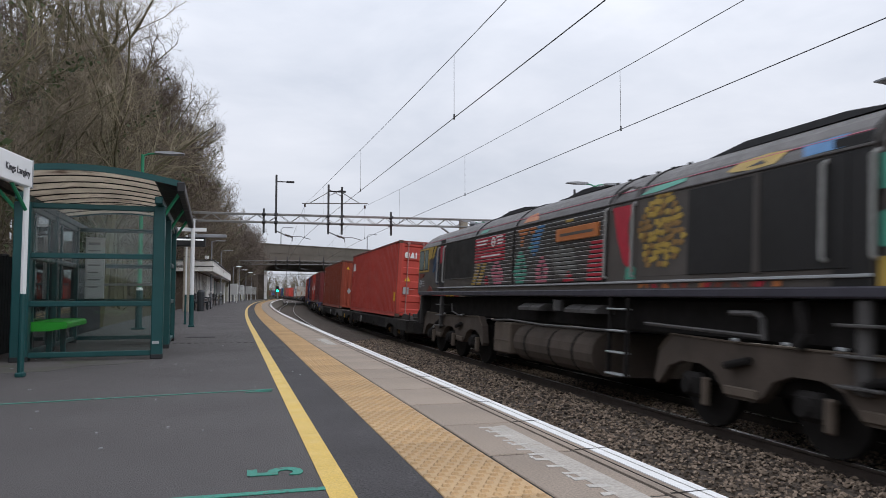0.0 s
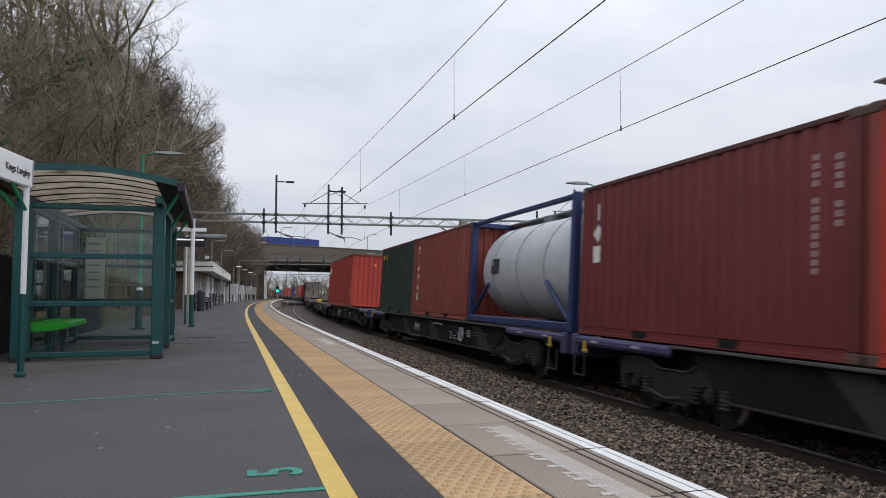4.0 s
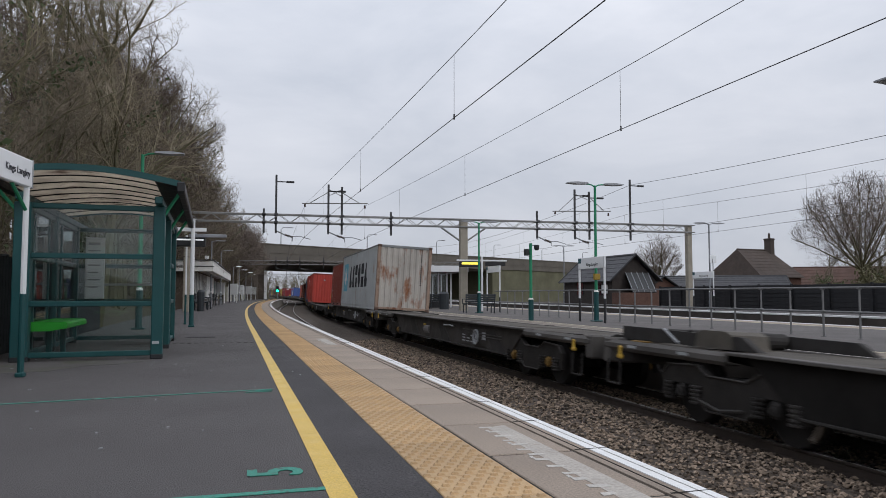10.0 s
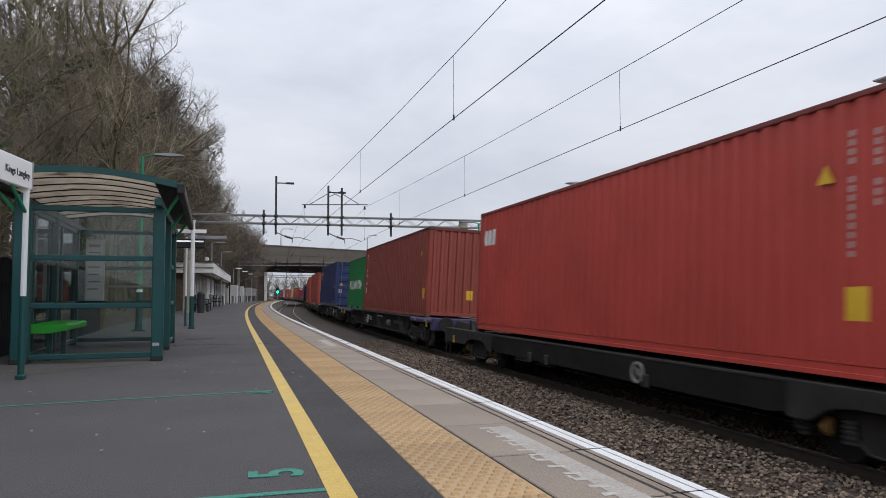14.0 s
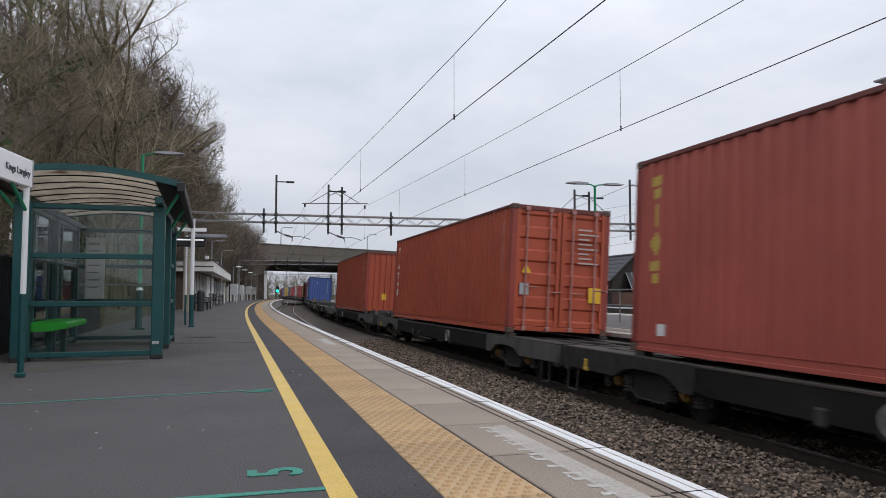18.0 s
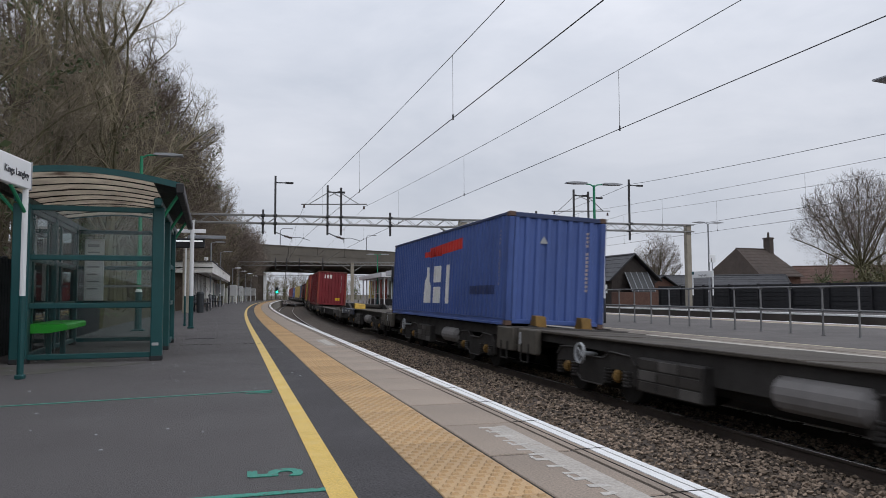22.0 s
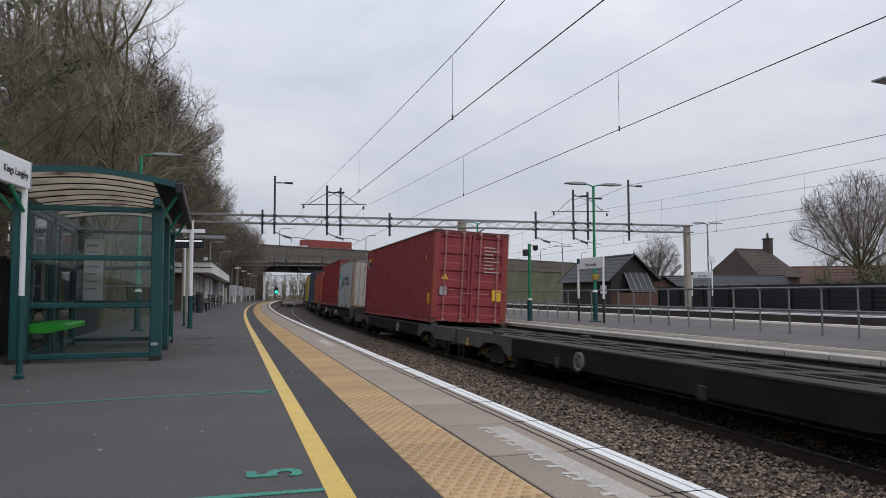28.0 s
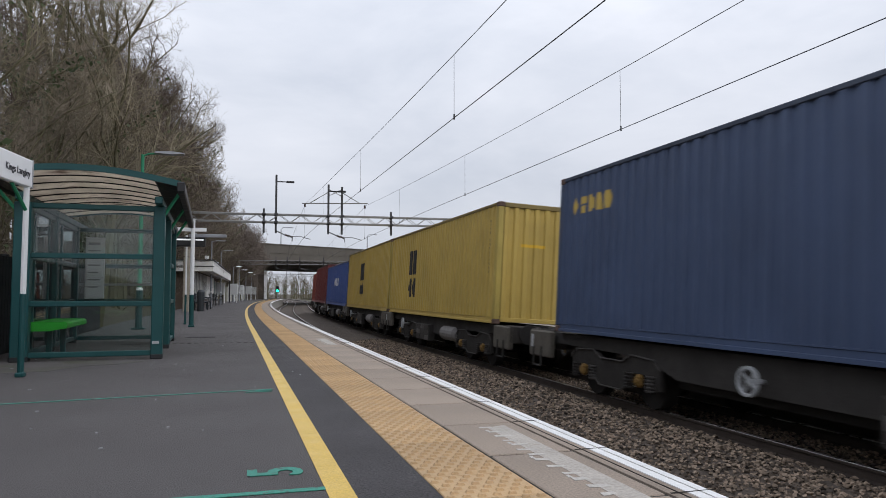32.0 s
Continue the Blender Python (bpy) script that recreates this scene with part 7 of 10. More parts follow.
    def brush(c, outline, deep=0.05, louvred=True):
        """Paint inside an outline (y, z); on the louvres it lies on each slat in turn."""
        s = Shape()
        if not louvred:
            part("livery_patch", Shape().prism(outline, "x", x - deep, x), PATCH[c], lo)
            return
        zs = [q[1] for q in outline]
        for k in range(LOUVRES):
            z = FOOT + PITCH_ * k
            mid = z + 0.026
            if not min(zs) < mid < max(zs):
                continue
            cut = []
            for (ya, za), (yb, zb) in zip(outline, outline[1:] + outline[:1]):
                if (za - mid) * (zb - mid) < 0:
                    cut.append(ya + (yb - ya) * (mid - za) / (zb - za))
            cut.sort()
            for a, b in zip(cut[::2], cut[1::2]):
                s.prism([(x - 0.047, z + 0.002), (x - 0.0505, z + 0.002), (x - 0.0555, z + 0.049), (x - 0.052, z + 0.049)], "y", a, b)
        tagged(part("livery_patch", s, PATCH[c], lo), kind="stuff")
    for y in (-7.55, -3.42, -2.5, 1.58, 4.3):       # seams of the roof sections
        part("roof_seam", Shape().path([(a * 1.012, y, b + 0.012) for a, b in arc_], 0.014, 5), DARK, lo)
    part("gutter", Shape().rbox(x - 0.025, x + 0.01, -7.6, 7.7, 3.155, 3.185, 0.006), L_ROOF, lo)
    part("roof_line", Shape().path([(-w + 0.075, -7.5, 3.335), (-w + 0.075, 10.0, 3.335)], 0.008, 5), PATCH["pink"], lo, "thin salmon line along the roof edge")
    panel("radiator_panel", -5.93, -4.66, 1.98, 3.12, L_BLACK, 0.02)
    panel("radiator_panel", -7.3, -6.05, 1.98, 3.13, L_BLACK, 0.02)
    panel("post", -6.04, -5.94, 1.96, 3.14, L_BODY, 0.03)
    g = panel("grille_frame", 4.32, 6.95, 2.14, 3.14, L_BLACK, 0.014)
    part("grille_sill", Shape().rbox(x - 0.02, x, 4.3, 6.97, 2.12, 2.145, 0.004), L_PIPE, g)
    # Pale colour on each slat's upper chamfer paints the sky highlight along it.
    lip = mat("slat_lip", (0.36, 0.35, 0.34), 0.35, var=0.3, scale=2.5, bump=0)
    for y0, y1 in ((-2.44, 1.54), (1.62, 4.26)):
        g = panel("grille_frame", y0, y1, 1.93, 3.15, L_BLACK, 0.012)
        me = Shape().prism([(0, 0), (-0.035, 0.0), (-0.04, 0.05), (-0.03, 0.06), (0, 0.063)], "y", y0 + 0.03, y1 - 0.03).mesh("slat")
        me.materials.append(mat("slat_paint", (0.055, 0.05, 0.047), 0.4, var=0.25))
        me.materials.append(lip)
        for p in me.polygons:
            p.material_index = 1 if p.normal.z > 0.5 and p.normal.x < -0.4 else 0
        for k in range(LOUVRES):
            part("slat", me, None, g, at=pose(x - 0.012, 0, FOOT + PITCH_ * k))

    brush("red", [(2.12, 2.46), (4.2, 2.5), (4.22, 3.12), (2.12, 3.12)])
    part("badge", Shape().ring((x - 0.062, 2.87, 2.93), (1, 0, 0), 0.12, 0.045, 0.008, 18).box(x - 0.066, x - 0.058, 2.72, 3.02, 2.91, 2.95), MARK_WHITE, lo, "round white badge")
    for a, b, z in ((3.28, 4.05, 3.0), (3.35, 4.08, 2.92), (2.28, 2.66, 3.03), (2.25, 2.62, 2.95), (2.28, 2.6, 2.88), (2.4, 3.7, 2.62)):
        part("word_bar", Shape().box(x - 0.062, x - 0.056, a, b, z - 0.018, z + 0.018), MARK_WHITE, lo)
    brush("yellow", [(4.42, 1.92), (4.15, 1.92), (3.72, 2.47), (4.0, 2.48)])
    brush("yellow", [(3.98, 1.92), (3.7, 1.92), (3.3, 2.46), (3.55, 2.46)])
    brush("grey", [(4.2, 2.3), (4.05, 2.2), (3.95, 2.4), (4.15, 2.46)])
    brush("pink", [(2.99, 2.26), (2.75, 2.44), (2.53, 2.47), (2.25, 2.3), (2.12, 2.06), (2.3, 1.92), (2.7, 1.92)])
    brush("dark", [(2.75, 2.3), (2.6, 2.38), (2.45, 2.3), (2.6, 2.2)])
    brush("red", [(3.4, 2.1), (3.2, 2.18), (3.1, 1.93), (3.35, 1.93)])
    brush("green", [(1.53, 2.2), (1.36, 2.5), (1.19, 2.66), (0.95, 2.5), (0.78, 2.15), (0.98, 1.93), (1.35, 1.93)])
    brush("dark", [(1.2, 2.32), (1.08, 2.45), (0.95, 2.28), (1.08, 2.12)])
    brush("orange", [(1.4, 3.1), (0.8, 3.12), (0.74, 2.98), (1.0, 2.96), (1.06, 2.7), (1.18, 2.7), (1.2, 2.92)])
    brush("orange", [(0.72, 3.12), (0.35, 3.12), (0.5, 2.92), (0.66, 2.95)])
    brush("blue", [(0.5, 2.5), (0.72, 2.62), (0.6, 2.85), (0.25, 3.1), (-0.05, 3.1), (0.2, 2.75), (0.28, 2.52)])
    brush("green", [(0.75, 2.66), (0.6, 2.78), (0.5, 2.66), (0.62, 2.56)])
    brush("pink", [(0.35, 2.2), (0.05, 2.5), (-0.25, 2.2), (-0.2, 1.95), (0.3, 1.95)])
    brush("dark", [(0.12, 2.2), (0.0, 2.32), (-0.1, 2.12), (0.05, 2.02)])
    brush("grey", [(-0.3, 2.45), (-0.75, 2.6), (-1.3, 2.55), (-1.45, 2.2), (-1.0, 2.0), (-0.6, 2.1)])
    brush("red", [(-2.4, 1.94), (-1.85, 1.94), (-1.9, 2.3), (-2.0, 2.6), (-2.4, 2.62)])
    brush("red", [(-1.4, 1.93), (-0.9, 1.93), (-1.15, 2.18)])
    brush("yellow", [(-0.9, 3.06), (-1.3, 3.0), (-1.2, 3.12), (-0.95, 3.12)])
    part("name_plate", Shape().rbox(x - 0.085, x - 0.03, -2.25, -0.62, 2.68, 2.92, 0.008), PATCH["orange"], lo, "orange plate")
    part("plate_line", Shape().box(x - 0.088, x - 0.084, -2.1, -0.8, 2.77, 2.82), L_BODY, lo)
    door = panel("body_door", -3.36, -2.5, 1.85, 3.14, L_BODY, 0.008)
    part("door_arch", Shape().path([(x - 0.01, -3.32, 3.05), (x + 0.06, -3.28, 3.34), (x + 0.14, -2.98, 3.42), (x + 0.06, -2.66, 3.34), (x - 0.01, -2.6, 3.05)], 0.035), L_ROOF, door)
    part("door_head", Shape().add([(x + 0.035, -3.26, 3.22), (x + 0.035, -2.7, 3.22), (x + 0.09, -2.74, 3.36), (x + 0.12, -2.98, 3.4), (x + 0.09, -3.22, 3.36)], [(0, 1, 2, 3, 4)]), RAIL_PALE, door)
    part("door_patch", Shape().prism([(-3.3, 2.05), (-3.0, 2.2), (-2.78, 2.6), (-2.62, 3.1), (-3.24, 3.1), (-3.1, 2.8), (-3.12, 2.5)], "x", x - 0.014, x - 0.006), PATCH["red"], door)
    part("door_patch", Shape().prism([(-3.34, 1.95), (-3.05, 1.95), (-3.1, 2.2), (-3.34, 2.12)], "x", x - 0.013, x - 0.006), PATCH["green"], door)
    for y in (-3.3, -2.46):
        part("handrail", Shape().path([(x, y, 1.98), (x - 0.06, y, 2.0), (x - 0.06, y, 3.08), (x, y, 3.12)], 0.022, 8), RAIL_PALE, lo)
    rnd = random.Random(8)
    cluster = panel("livery_panel", -4.62, -3.4, 1.98, 3.14, L_BODY, 0.004)
    for r in range(13):
        for c in range(9):
            cy, cz = -4.62 + 0.142 * c + 0.05 * (r % 2) + rnd.uniform(-0.025, 0.025), 2.06 + 0.09 * r + rnd.uniform(-0.02, 0.02)
            if ((cy + 4.0) / 0.58) ** 2 + ((cz - 2.62) / 0.56) ** 2 > 1 or rnd.random() < 0.12:
                continue
            part("disc", Shape().prism([(cy - 0.07, cz), (cy - 0.02, cz + 0.045), (cy + 0.06, cz + 0.04), (cy + 0.07, cz - 0.02), (cy + 0.01, cz - 0.05)], "x", x - 0.012, x + 0.005), PATCH["yellow"] if rnd.random() < 0.62 else PATCH["ochre"], cluster)
    for outline, c in (([(-6.6, 0.55), (-7.2, 0.6), (-7.25, 0.05), (-6.7, 0.0)], "blue"), ([(-5.4, 0.25), (-5.6, 0.55), (-6.05, 0.62), (-6.4, 0.55), (-6.25, 0.05), (-5.9, 0.0), (-5.5, 0.12)], "yellow"), ([(-5.75, 0.2), (-6.0, 0.4), (-6.1, 0.2)], "dark"),
                       ([(-3.4, 0.05), (-3.7, 0.42), (-4.5, 0.5), (-4.5, 0.3), (-3.9, 0.05)], "green"), ([(0.4, 0.1), (1.2, 0.1), (1.1, 0.6), (0.7, 0.7)], "orange"), ([(4.0, 0.05), (3.5, 0.1), (3.4, 0.4), (3.9, 0.4)], "green")):
        def on_roof(y, f):
            i = min(int(f * 3), 2)
            (xa, za), (xb, zb) = arc_[i], arc_[i + 1]
            k = f * 3 - i
            return (xa + (xb - xa) * k) * 1.004 - 0.008, y, za + (zb - za) * k + 0.012
        part("livery_patch", Shape().add([on_roof(y, f) for y, f in outline], [tuple(range(len(outline)))]), PATCH[c], lo)
    rnd = random.Random(3)
    for k in range(13):
        y = -3.4 - 0.24 * k + rnd.uniform(-0.1, 0.1)
        brush(("brick", "brick", "red", "brick", "orange")[rnd.randrange(5)], [(y, 1.81), (y - rnd.uniform(0.05, 0.18), 1.81), (y - rnd.uniform(0.05, 0.18), 1.875), (y, 1.87)], 0.012, False)
    brush("green", [(-7.68, 2.72), (-7.68, 3.06), (-8.3, 3.05), (-8.6, 2.85), (-8.2, 2.62), (-7.9, 2.7)], 0.012, False)
    brush("green", [(-7.68, 2.18), (-7.68, 2.5), (-7.9, 2.55), (-8.3, 2.5), (-8.4, 2.2), (-8.0, 2.12)], 0.012, False)
    brush("yellow", [(-7.66, 1.8), (-7.66, 2.08), (-7.84, 2.08), (-7.84, 1.8)], 0.012, False)
    # rear cab: gold corner with dark diagonals, deep blue field
    brush("yellow", [(8.8, 2.8), (8.82, 3.16), (7.85, 3.16), (8.1, 2.95), (8.4, 2.78)], 0.012, False)
    for a in (8.55, 8.2):
        brush("dark", [(a, 2.78 if a > 8.4 else 2.92), (a - 0.24, 3.16), (a - 0.33, 3.16), (a - 0.07, 2.78 if a > 8.4 else 2.9)], 0.016, False)
    brush("navy", [(8.38, 2.68), (7.9, 3.1), (7.72, 2.98), (7.72, 2.0), (7.98, 2.07), (8.1, 2.4)], 0.012, False)
    for k in range(9):
        y, z = 7.78 + 0.055 * k, 2.95 - 0.06 * k
        brush("blue_dark", [(y, z), (y + 0.1, z + 0.02), (y + 0.12, z - 0.09), (y + 0.03, z - 0.1)], 0.015, False)
    brush("brick", [(9.9, 2.2), (9.9, 2.36), (9.3, 2.36), (9.5, 2.24)], 0.012, False)
    brush("brick", [(8.9, 1.8), (8.6, 2.0), (8.2, 1.8)], 0.012, False)
    brush("red", [(7.56, 2.6), (7.12, 2.7), (7.12, 3.1), (7.56, 3.14)], 0.012, False)
    TRAIN.append((lo, 13.1, Matrix.Identity(4)))


build_loco()

# ---- things on the platform beside the camera ----
def two_tone_post(parent, x, y, z0, zm, z1, r=0.045, low=None, high=None):
    a = part("post_foot", Shape().cyl((x, y, z0), (x, y, zm), r * 1.15, n=12).rbox(x - r * 1.5, x + r * 1.5, y - r * 1.5, y + r * 1.5, z0, z0 + 0.05, 0.01), low or TEAL, parent, "teal lower post")
    part("post", Shape().cyl((x, y, zm), (x, y, z1), r, n=12), high or WHITE, parent)


SHELTER_TURN = pose(-1.0, 10.6, 0, 0, 0, 1.7) @ pose(1.0, -10.6, 0)     # the shelter stands a little askew to the platform


def build_shelter():
    s = thing("waiting_shelter", "teal steel and glass waiting shelter with a curved weathered roof", "shelter", at=SHELTER_TURN)
    x0, x1, y0, y1 = -2.62, -0.98, 10.6, 14.45
    posts = [(x0, y0), (x1, y0), (x0, y1), (x1, y1), (x0, 12.56), (x1, 12.56)]
    for x, y in posts:
        w = (0.1 if x == x0 else 0.075) if y == y0 else 0.06
        p = part("post", Shape().rbox(x - w, x + w, y - w, y + w, 0.0, 2.06, 0.012), TEAL, s)
        part("foot", Shape().rbox(x - w * 1.05, x + w * 1.05, y - w * 1.05, y + w * 1.05, 0.0, 0.07, 0.01), DARK, p)
    part("notice_plate", Shape().rbox(x1 - 0.055, x1 + 0.03, y0 - 0.085, y0 - 0.075, 0.2, 0.24, 0.003), MARK_GREY, s)

    def glazed(a, b, rails, doorless=False):
        """A glazed bay between two posts, with rails at the given heights."""
        (ax, ay), (bx, by) = a, b
        d = Vector((bx - ax, by - ay, 0))
        n = d.length
        m = Matrix.Translation((ax, ay, 0)) @ pose(0, 0, 0, 0, 0, math.degrees(math.atan2(d.y, d.x)))
        for z in rails:
            part("rail", Shape().rbox(0.06, n - 0.06, -0.035, 0.035, z - 0.035, z + 0.035, 0.008), TEAL, s, at=m)
        for z, zz in zip(rails, rails[1:]):
            pane = part("pane", Shape().box(0.06, n - 0.06, -0.004, 0.004, z + 0.035, zz - 0.035), GLASS, s, at=m)
            pane.visible_shadow = False
    rails = (0.08, 0.74, 1.37, 2.02)
    glazed((x0, y0), (x1, y0), rails)
    glazed((x0, y0), (x0, 12.56), rails)
    glazed((x0, 12.56), (x0, y1), rails)
    glazed((x0, y1), (x1, y1), rails)
    glazed((x1, 13.4), (x1, y1), rails)
    part("post", Shape().rbox(x1 - 0.03, x1 + 0.03, 13.37, 13.43, 0, 2.05, 0.008), TEAL, s)
    for k in range(3):
        part("mullion", Shape().rbox(x0 - 0.02, x0 + 0.02, 11.2 + 0.95 * k, 11.24 + 0.95 * k, 0.1, 2.02, 0.006), TEAL, s)
    part("manifestation_band", Shape().box(x0 + 0.1, x1 - 0.1, y1 - 0.012, y1 - 0.008, 1.02, 1.06), MARK_GREY, s)
    for x in (x0, x1):
        part("eaves_beam", Shape().rbox(x - 0.05, x + 0.05, y0 - 0.3, y1 + 1.1, 2.06, 2.16, 0.012), TEAL, s)
    # curved roof: sheets between dark ribs
    n = 14
    arc = [(-3.0 + 2.3 * i / n, 2.34 + 0.165 * math.sin(math.pi * (0.06 + 0.88 * i / n)) - 0.06 * i / n) for i in range(n + 1)]
    clear = 12               # beyond this the roof is an opaque eave
    bays = 9
    for b in range(bays):
        a, c = 10.2 + 5.5 * b / bays, 10.2 + 5.5 * (b + 1) / bays
        verts = [(x, y, z + dz) for dz in (0, 0.012) for y in (a + 0.02, c - 0.02) for x, z in arc[:clear + 1]]
        m = clear + 1
        faces = [(i, i + 1, m + i + 1, m + i) for i in range(clear)] + [(2 * m + i, 2 * m + i + 1, 3 * m + i + 1, 3 * m + i) for i in range(clear)]
        part("roof_sheet", Shape().add(verts, faces), POLY, s, "brown-stained translucent roof sheet")
    for b in range(bays + 1):
        y = 10.2 + 5.5 * b / bays
        rib = Shape()
        drop = 0.03 if b in (0, bays) else 0.012
        for (xa, za), (xb, zb) in zip(arc, arc[1:]):
            up = 0.05 if b in (0, bays) else 0.02
            rib.add([(xa, y - 0.02, za - drop), (xa, y + 0.02, za - drop), (xa, y + 0.02, za + up), (xa, y - 0.02, za + up), (xb, y - 0.02, zb - drop), (xb, y + 0.02, zb - drop), (xb, y + 0.02, zb + up), (xb, y - 0.02, zb + up)],
                    [(0, 1, 5, 4), (1, 2, 6, 5), (2, 3, 7, 6), (3, 0, 4, 7)])
        part("rib", rib, TEAL if b in (0, bays) else DARK, s)
    part("eave_panel", Shape().add([(x, y, z + dz) for dz in (-0.03, 0.014) for y in (10.2, 15.7) for x, z in (arc[clear], arc[-1])],
                                   [(0, 1, 3, 2), (4, 6, 7, 5), (0, 2, 6, 4), (1, 5, 7, 3), (0, 4, 5, 1), (2, 3, 7, 6)]), DARK, s, "dark opaque eave over the open side")
    for (x, z), w in ((arc[0], -1), (arc[-1], 1)):
        part("roof_edge", Shape().rbox(x - 0.05, x + 0.05, 10.15, 15.75, z - 0.1, z + 0.04, 0.015), DARK, s)
    for y in (y0, 12.56, y1):
        part("bracket", Shape().path([(x1, y, 1.85), (x1 + 0.24, y, 2.24)], 0.025), GREEN_POST, s)
        part("bracket", Shape().path([(x0, y, 1.85), (x0 - 0.35, y, 2.26)], 0.025), GREEN_POST, s)
    return s


def build_bench():
    b = thing("shelter_bench", "lime green perforated metal bench inside the shelter", "bench", at=SHELTER_TURN)
    part("seat", Shape().rbox(-2.56, -2.12, 10.75, 12.35, 0.47, 0.5, 0.012), LIME, b)
    part("seat_lip", Shape().rbox(-2.14, -2.1, 10.75, 12.35, 0.41, 0.49, 0.015), LIME, b)
    part("seat_end", Shape().prism([(-2.56, 0.49), (-2.1, 0.49), (-2.1, 0.42), (-2.3, 0.38), (-2.56, 0.38)], "y", 10.73, 10.76), LIME, b)
    for y in (11.05, 12.05):
        part("leg", Shape().rbox(-2.4, -2.33, y - 0.04, y + 0.04, 0.0, 0.47, 0.01), TEAL, b)


def build_station_sign(x, y0, y1, face, label, words=True, post_z=0.87):
    s = thing("station_sign", label, "sign", "station name signs")
    top, low = 2.30, 2.0
    for y in (y0, y1):
        two_tone_post(s, x, y, 0.0, post_z, low + 0.02, 0.029)
    board = part("board", Shape().rbox(x - 0.03, x + 0.03, y0 - 0.06, y1 + 0.06, low, top, 0.012), SIGN_WHITE, s)
    part("board_edge", Shape().rbox(x - 0.035, x + 0.035, y1 + 0.055, y1 + 0.075, low - 0.005, top + 0.005, 0.005), MARK_GREY, s)
    return s, board


def build_near_sign():
    s, board = build_station_sign(0.0, -3.0, 0.0, 1, "white platform name sign on white and teal posts")
    s.matrix_basis = pose(-2.13, 8.64, 0, 0, 0, -8)
    me = lettering("Kings Langley", 0.106)
    me.materials.append(SIGN_INK)
    part("lettering", me, None, board, at=Matrix.Translation((0.034, -0.3, 2.14)) @ Matrix(((0, 0, 1, 0), (1, 0, 0, 0), (0, 1, 0, 0), (0, 0, 0, 1))))
    part("strut", Shape().path([(0, 0, 1.75), (0, -0.37, 2.0)], 0.02).path([(0, -3.0, 1.75), (0, -2.65, 2.0)], 0.02), GREEN_POST, s)


def build_lamp(x, y, h, reach, both=False, base=0.0, green=True, lit=False, label="tall green street lamp with a flat grey head"):
    la = thing("street_lamp", label, "street lamp", "platform lamps", at=along_pose(y, x, base))
    p = GREEN_POST if green else GALV
    part("pole", Shape().cyl((0, 0, 0.95), (0, 0, h), 0.05, 0.04, 10), p, la)
    part("base", Shape().cyl((0, 0, 0), (0, 0, 0.98), 0.085, 0.08, 12).rbox(-0.15, 0.15, -0.15, 0.15, 0, 0.04, 0.01), TEAL if green else GALV, la)
    part("collar", Shape().cyl((0, 0, 0.96), (0, 0, 1.03), 0.09, 0.06, 12), MARK_WHITE, la)
    for sx in ((-1, 1) if both else (1,)):
        arm = part("arm", Shape().path([(0, 0, h - 0.05), (sx * 0.12, 0, h + 0.02), (sx * reach * 0.4, 0, h + 0.05)], 0.022), p, la)
        part("lamp_head", Shape().prism([(sx * reach * 0.28, h + 0.035), (sx * reach * 0.32, h + 0.08), (sx * reach * 0.7, h + 0.095), (sx * reach, h + 0.065), (sx * reach, h + 0.04), (sx * reach * 0.7, h + 0.02)], "y", -0.13, 0.13), GLOW_HEAD if lit else LAMP_HEAD, arm)
    return la


def build_display_post():
    d = thing("platform_display", "white post with a black train display and small white signs", "display")
    two_tone_post(d, -1.05, 20.4, 0, 0.85, 2.83, 0.054)
    part("cap", Shape().rbox(-1.12, -0.98, 20.33, 20.47, 2.83, 2.86, 0.01), WHITE, d)
    two_tone_post(d, -1.31, 22.2, 0, 0.85, 2.55, 0.026)
    part("display_box", Shape().rbox(-1.55, -0.75, 20.9, 21.15, 2.16, 2.42, 0.02), DARK, d, "black display box")
    part("display_line", Shape().box(-1.5, -0.8, 20.892, 20.9, 2.32, 2.36), LED_WHITE, d, "lit line of text as a bar")
    part("sign_panel", Shape().rbox(-1.62, -0.72, 20.6, 20.63, 2.54, 2.64, 0.006), SIGN_WHITE, d)
    part("sign_panel", Shape().rbox(-1.18, -0.2, 20.78, 20.84, 2.4, 2.49, 0.01), GALV, d, "grey edge-on sign panel")
    part("arm", Shape().path([(-1.35, 22.2, 2.3), (-1.0, 20.9, 2.5)], 0.03), MARK_GREY, d)


def build_poster():
    """A white-framed poster case inside the shelter."""
    p = thing("poster_case", "white-framed timetable poster case at the end of the shelter", "poster", at=SHELTER_TURN)
    part("frame", Shape().rbox(-2.44, -2.12, 14.33, 14.37, 0.78, 1.88, 0.012), WHITE, p)
    sheet = part("sheet", Shape().rbox(-2.41, -2.15, 14.322, 14.33, 0.82, 1.84, 0.002), SIGN_WHITE, p)
    part("heading", Shape().box(-2.39, -2.2, 14.319, 14.322, 1.74, 1.79), MARK_GREY, sheet, "heading as a plain bar")
    for k in range(6):
        part("print_line", Shape().box(-2.39, -2.19 - 0.03 * (k % 2), 14.319, 14.322, 1.63 - 0.13 * k, 1.655 - 0.13 * k), MARK_GREY, sheet)


# Weak glow added to unlit lamp heads, to brighten the platform near the bridge.
GLOW_HEAD = mat("lit_lamp_head", (0.9, 0.93, 1.0), 0.4, emit=0.45, bump=0)
LED_WHITE = mat("display_white", (0.8, 0.82, 0.85), 0.4, emit=0.6, bump=0)
build_shelter()
build_bench()
build_poster()
build_near_sign()
build_lamp(-2.23, 19.46, 4.35, 0.98)
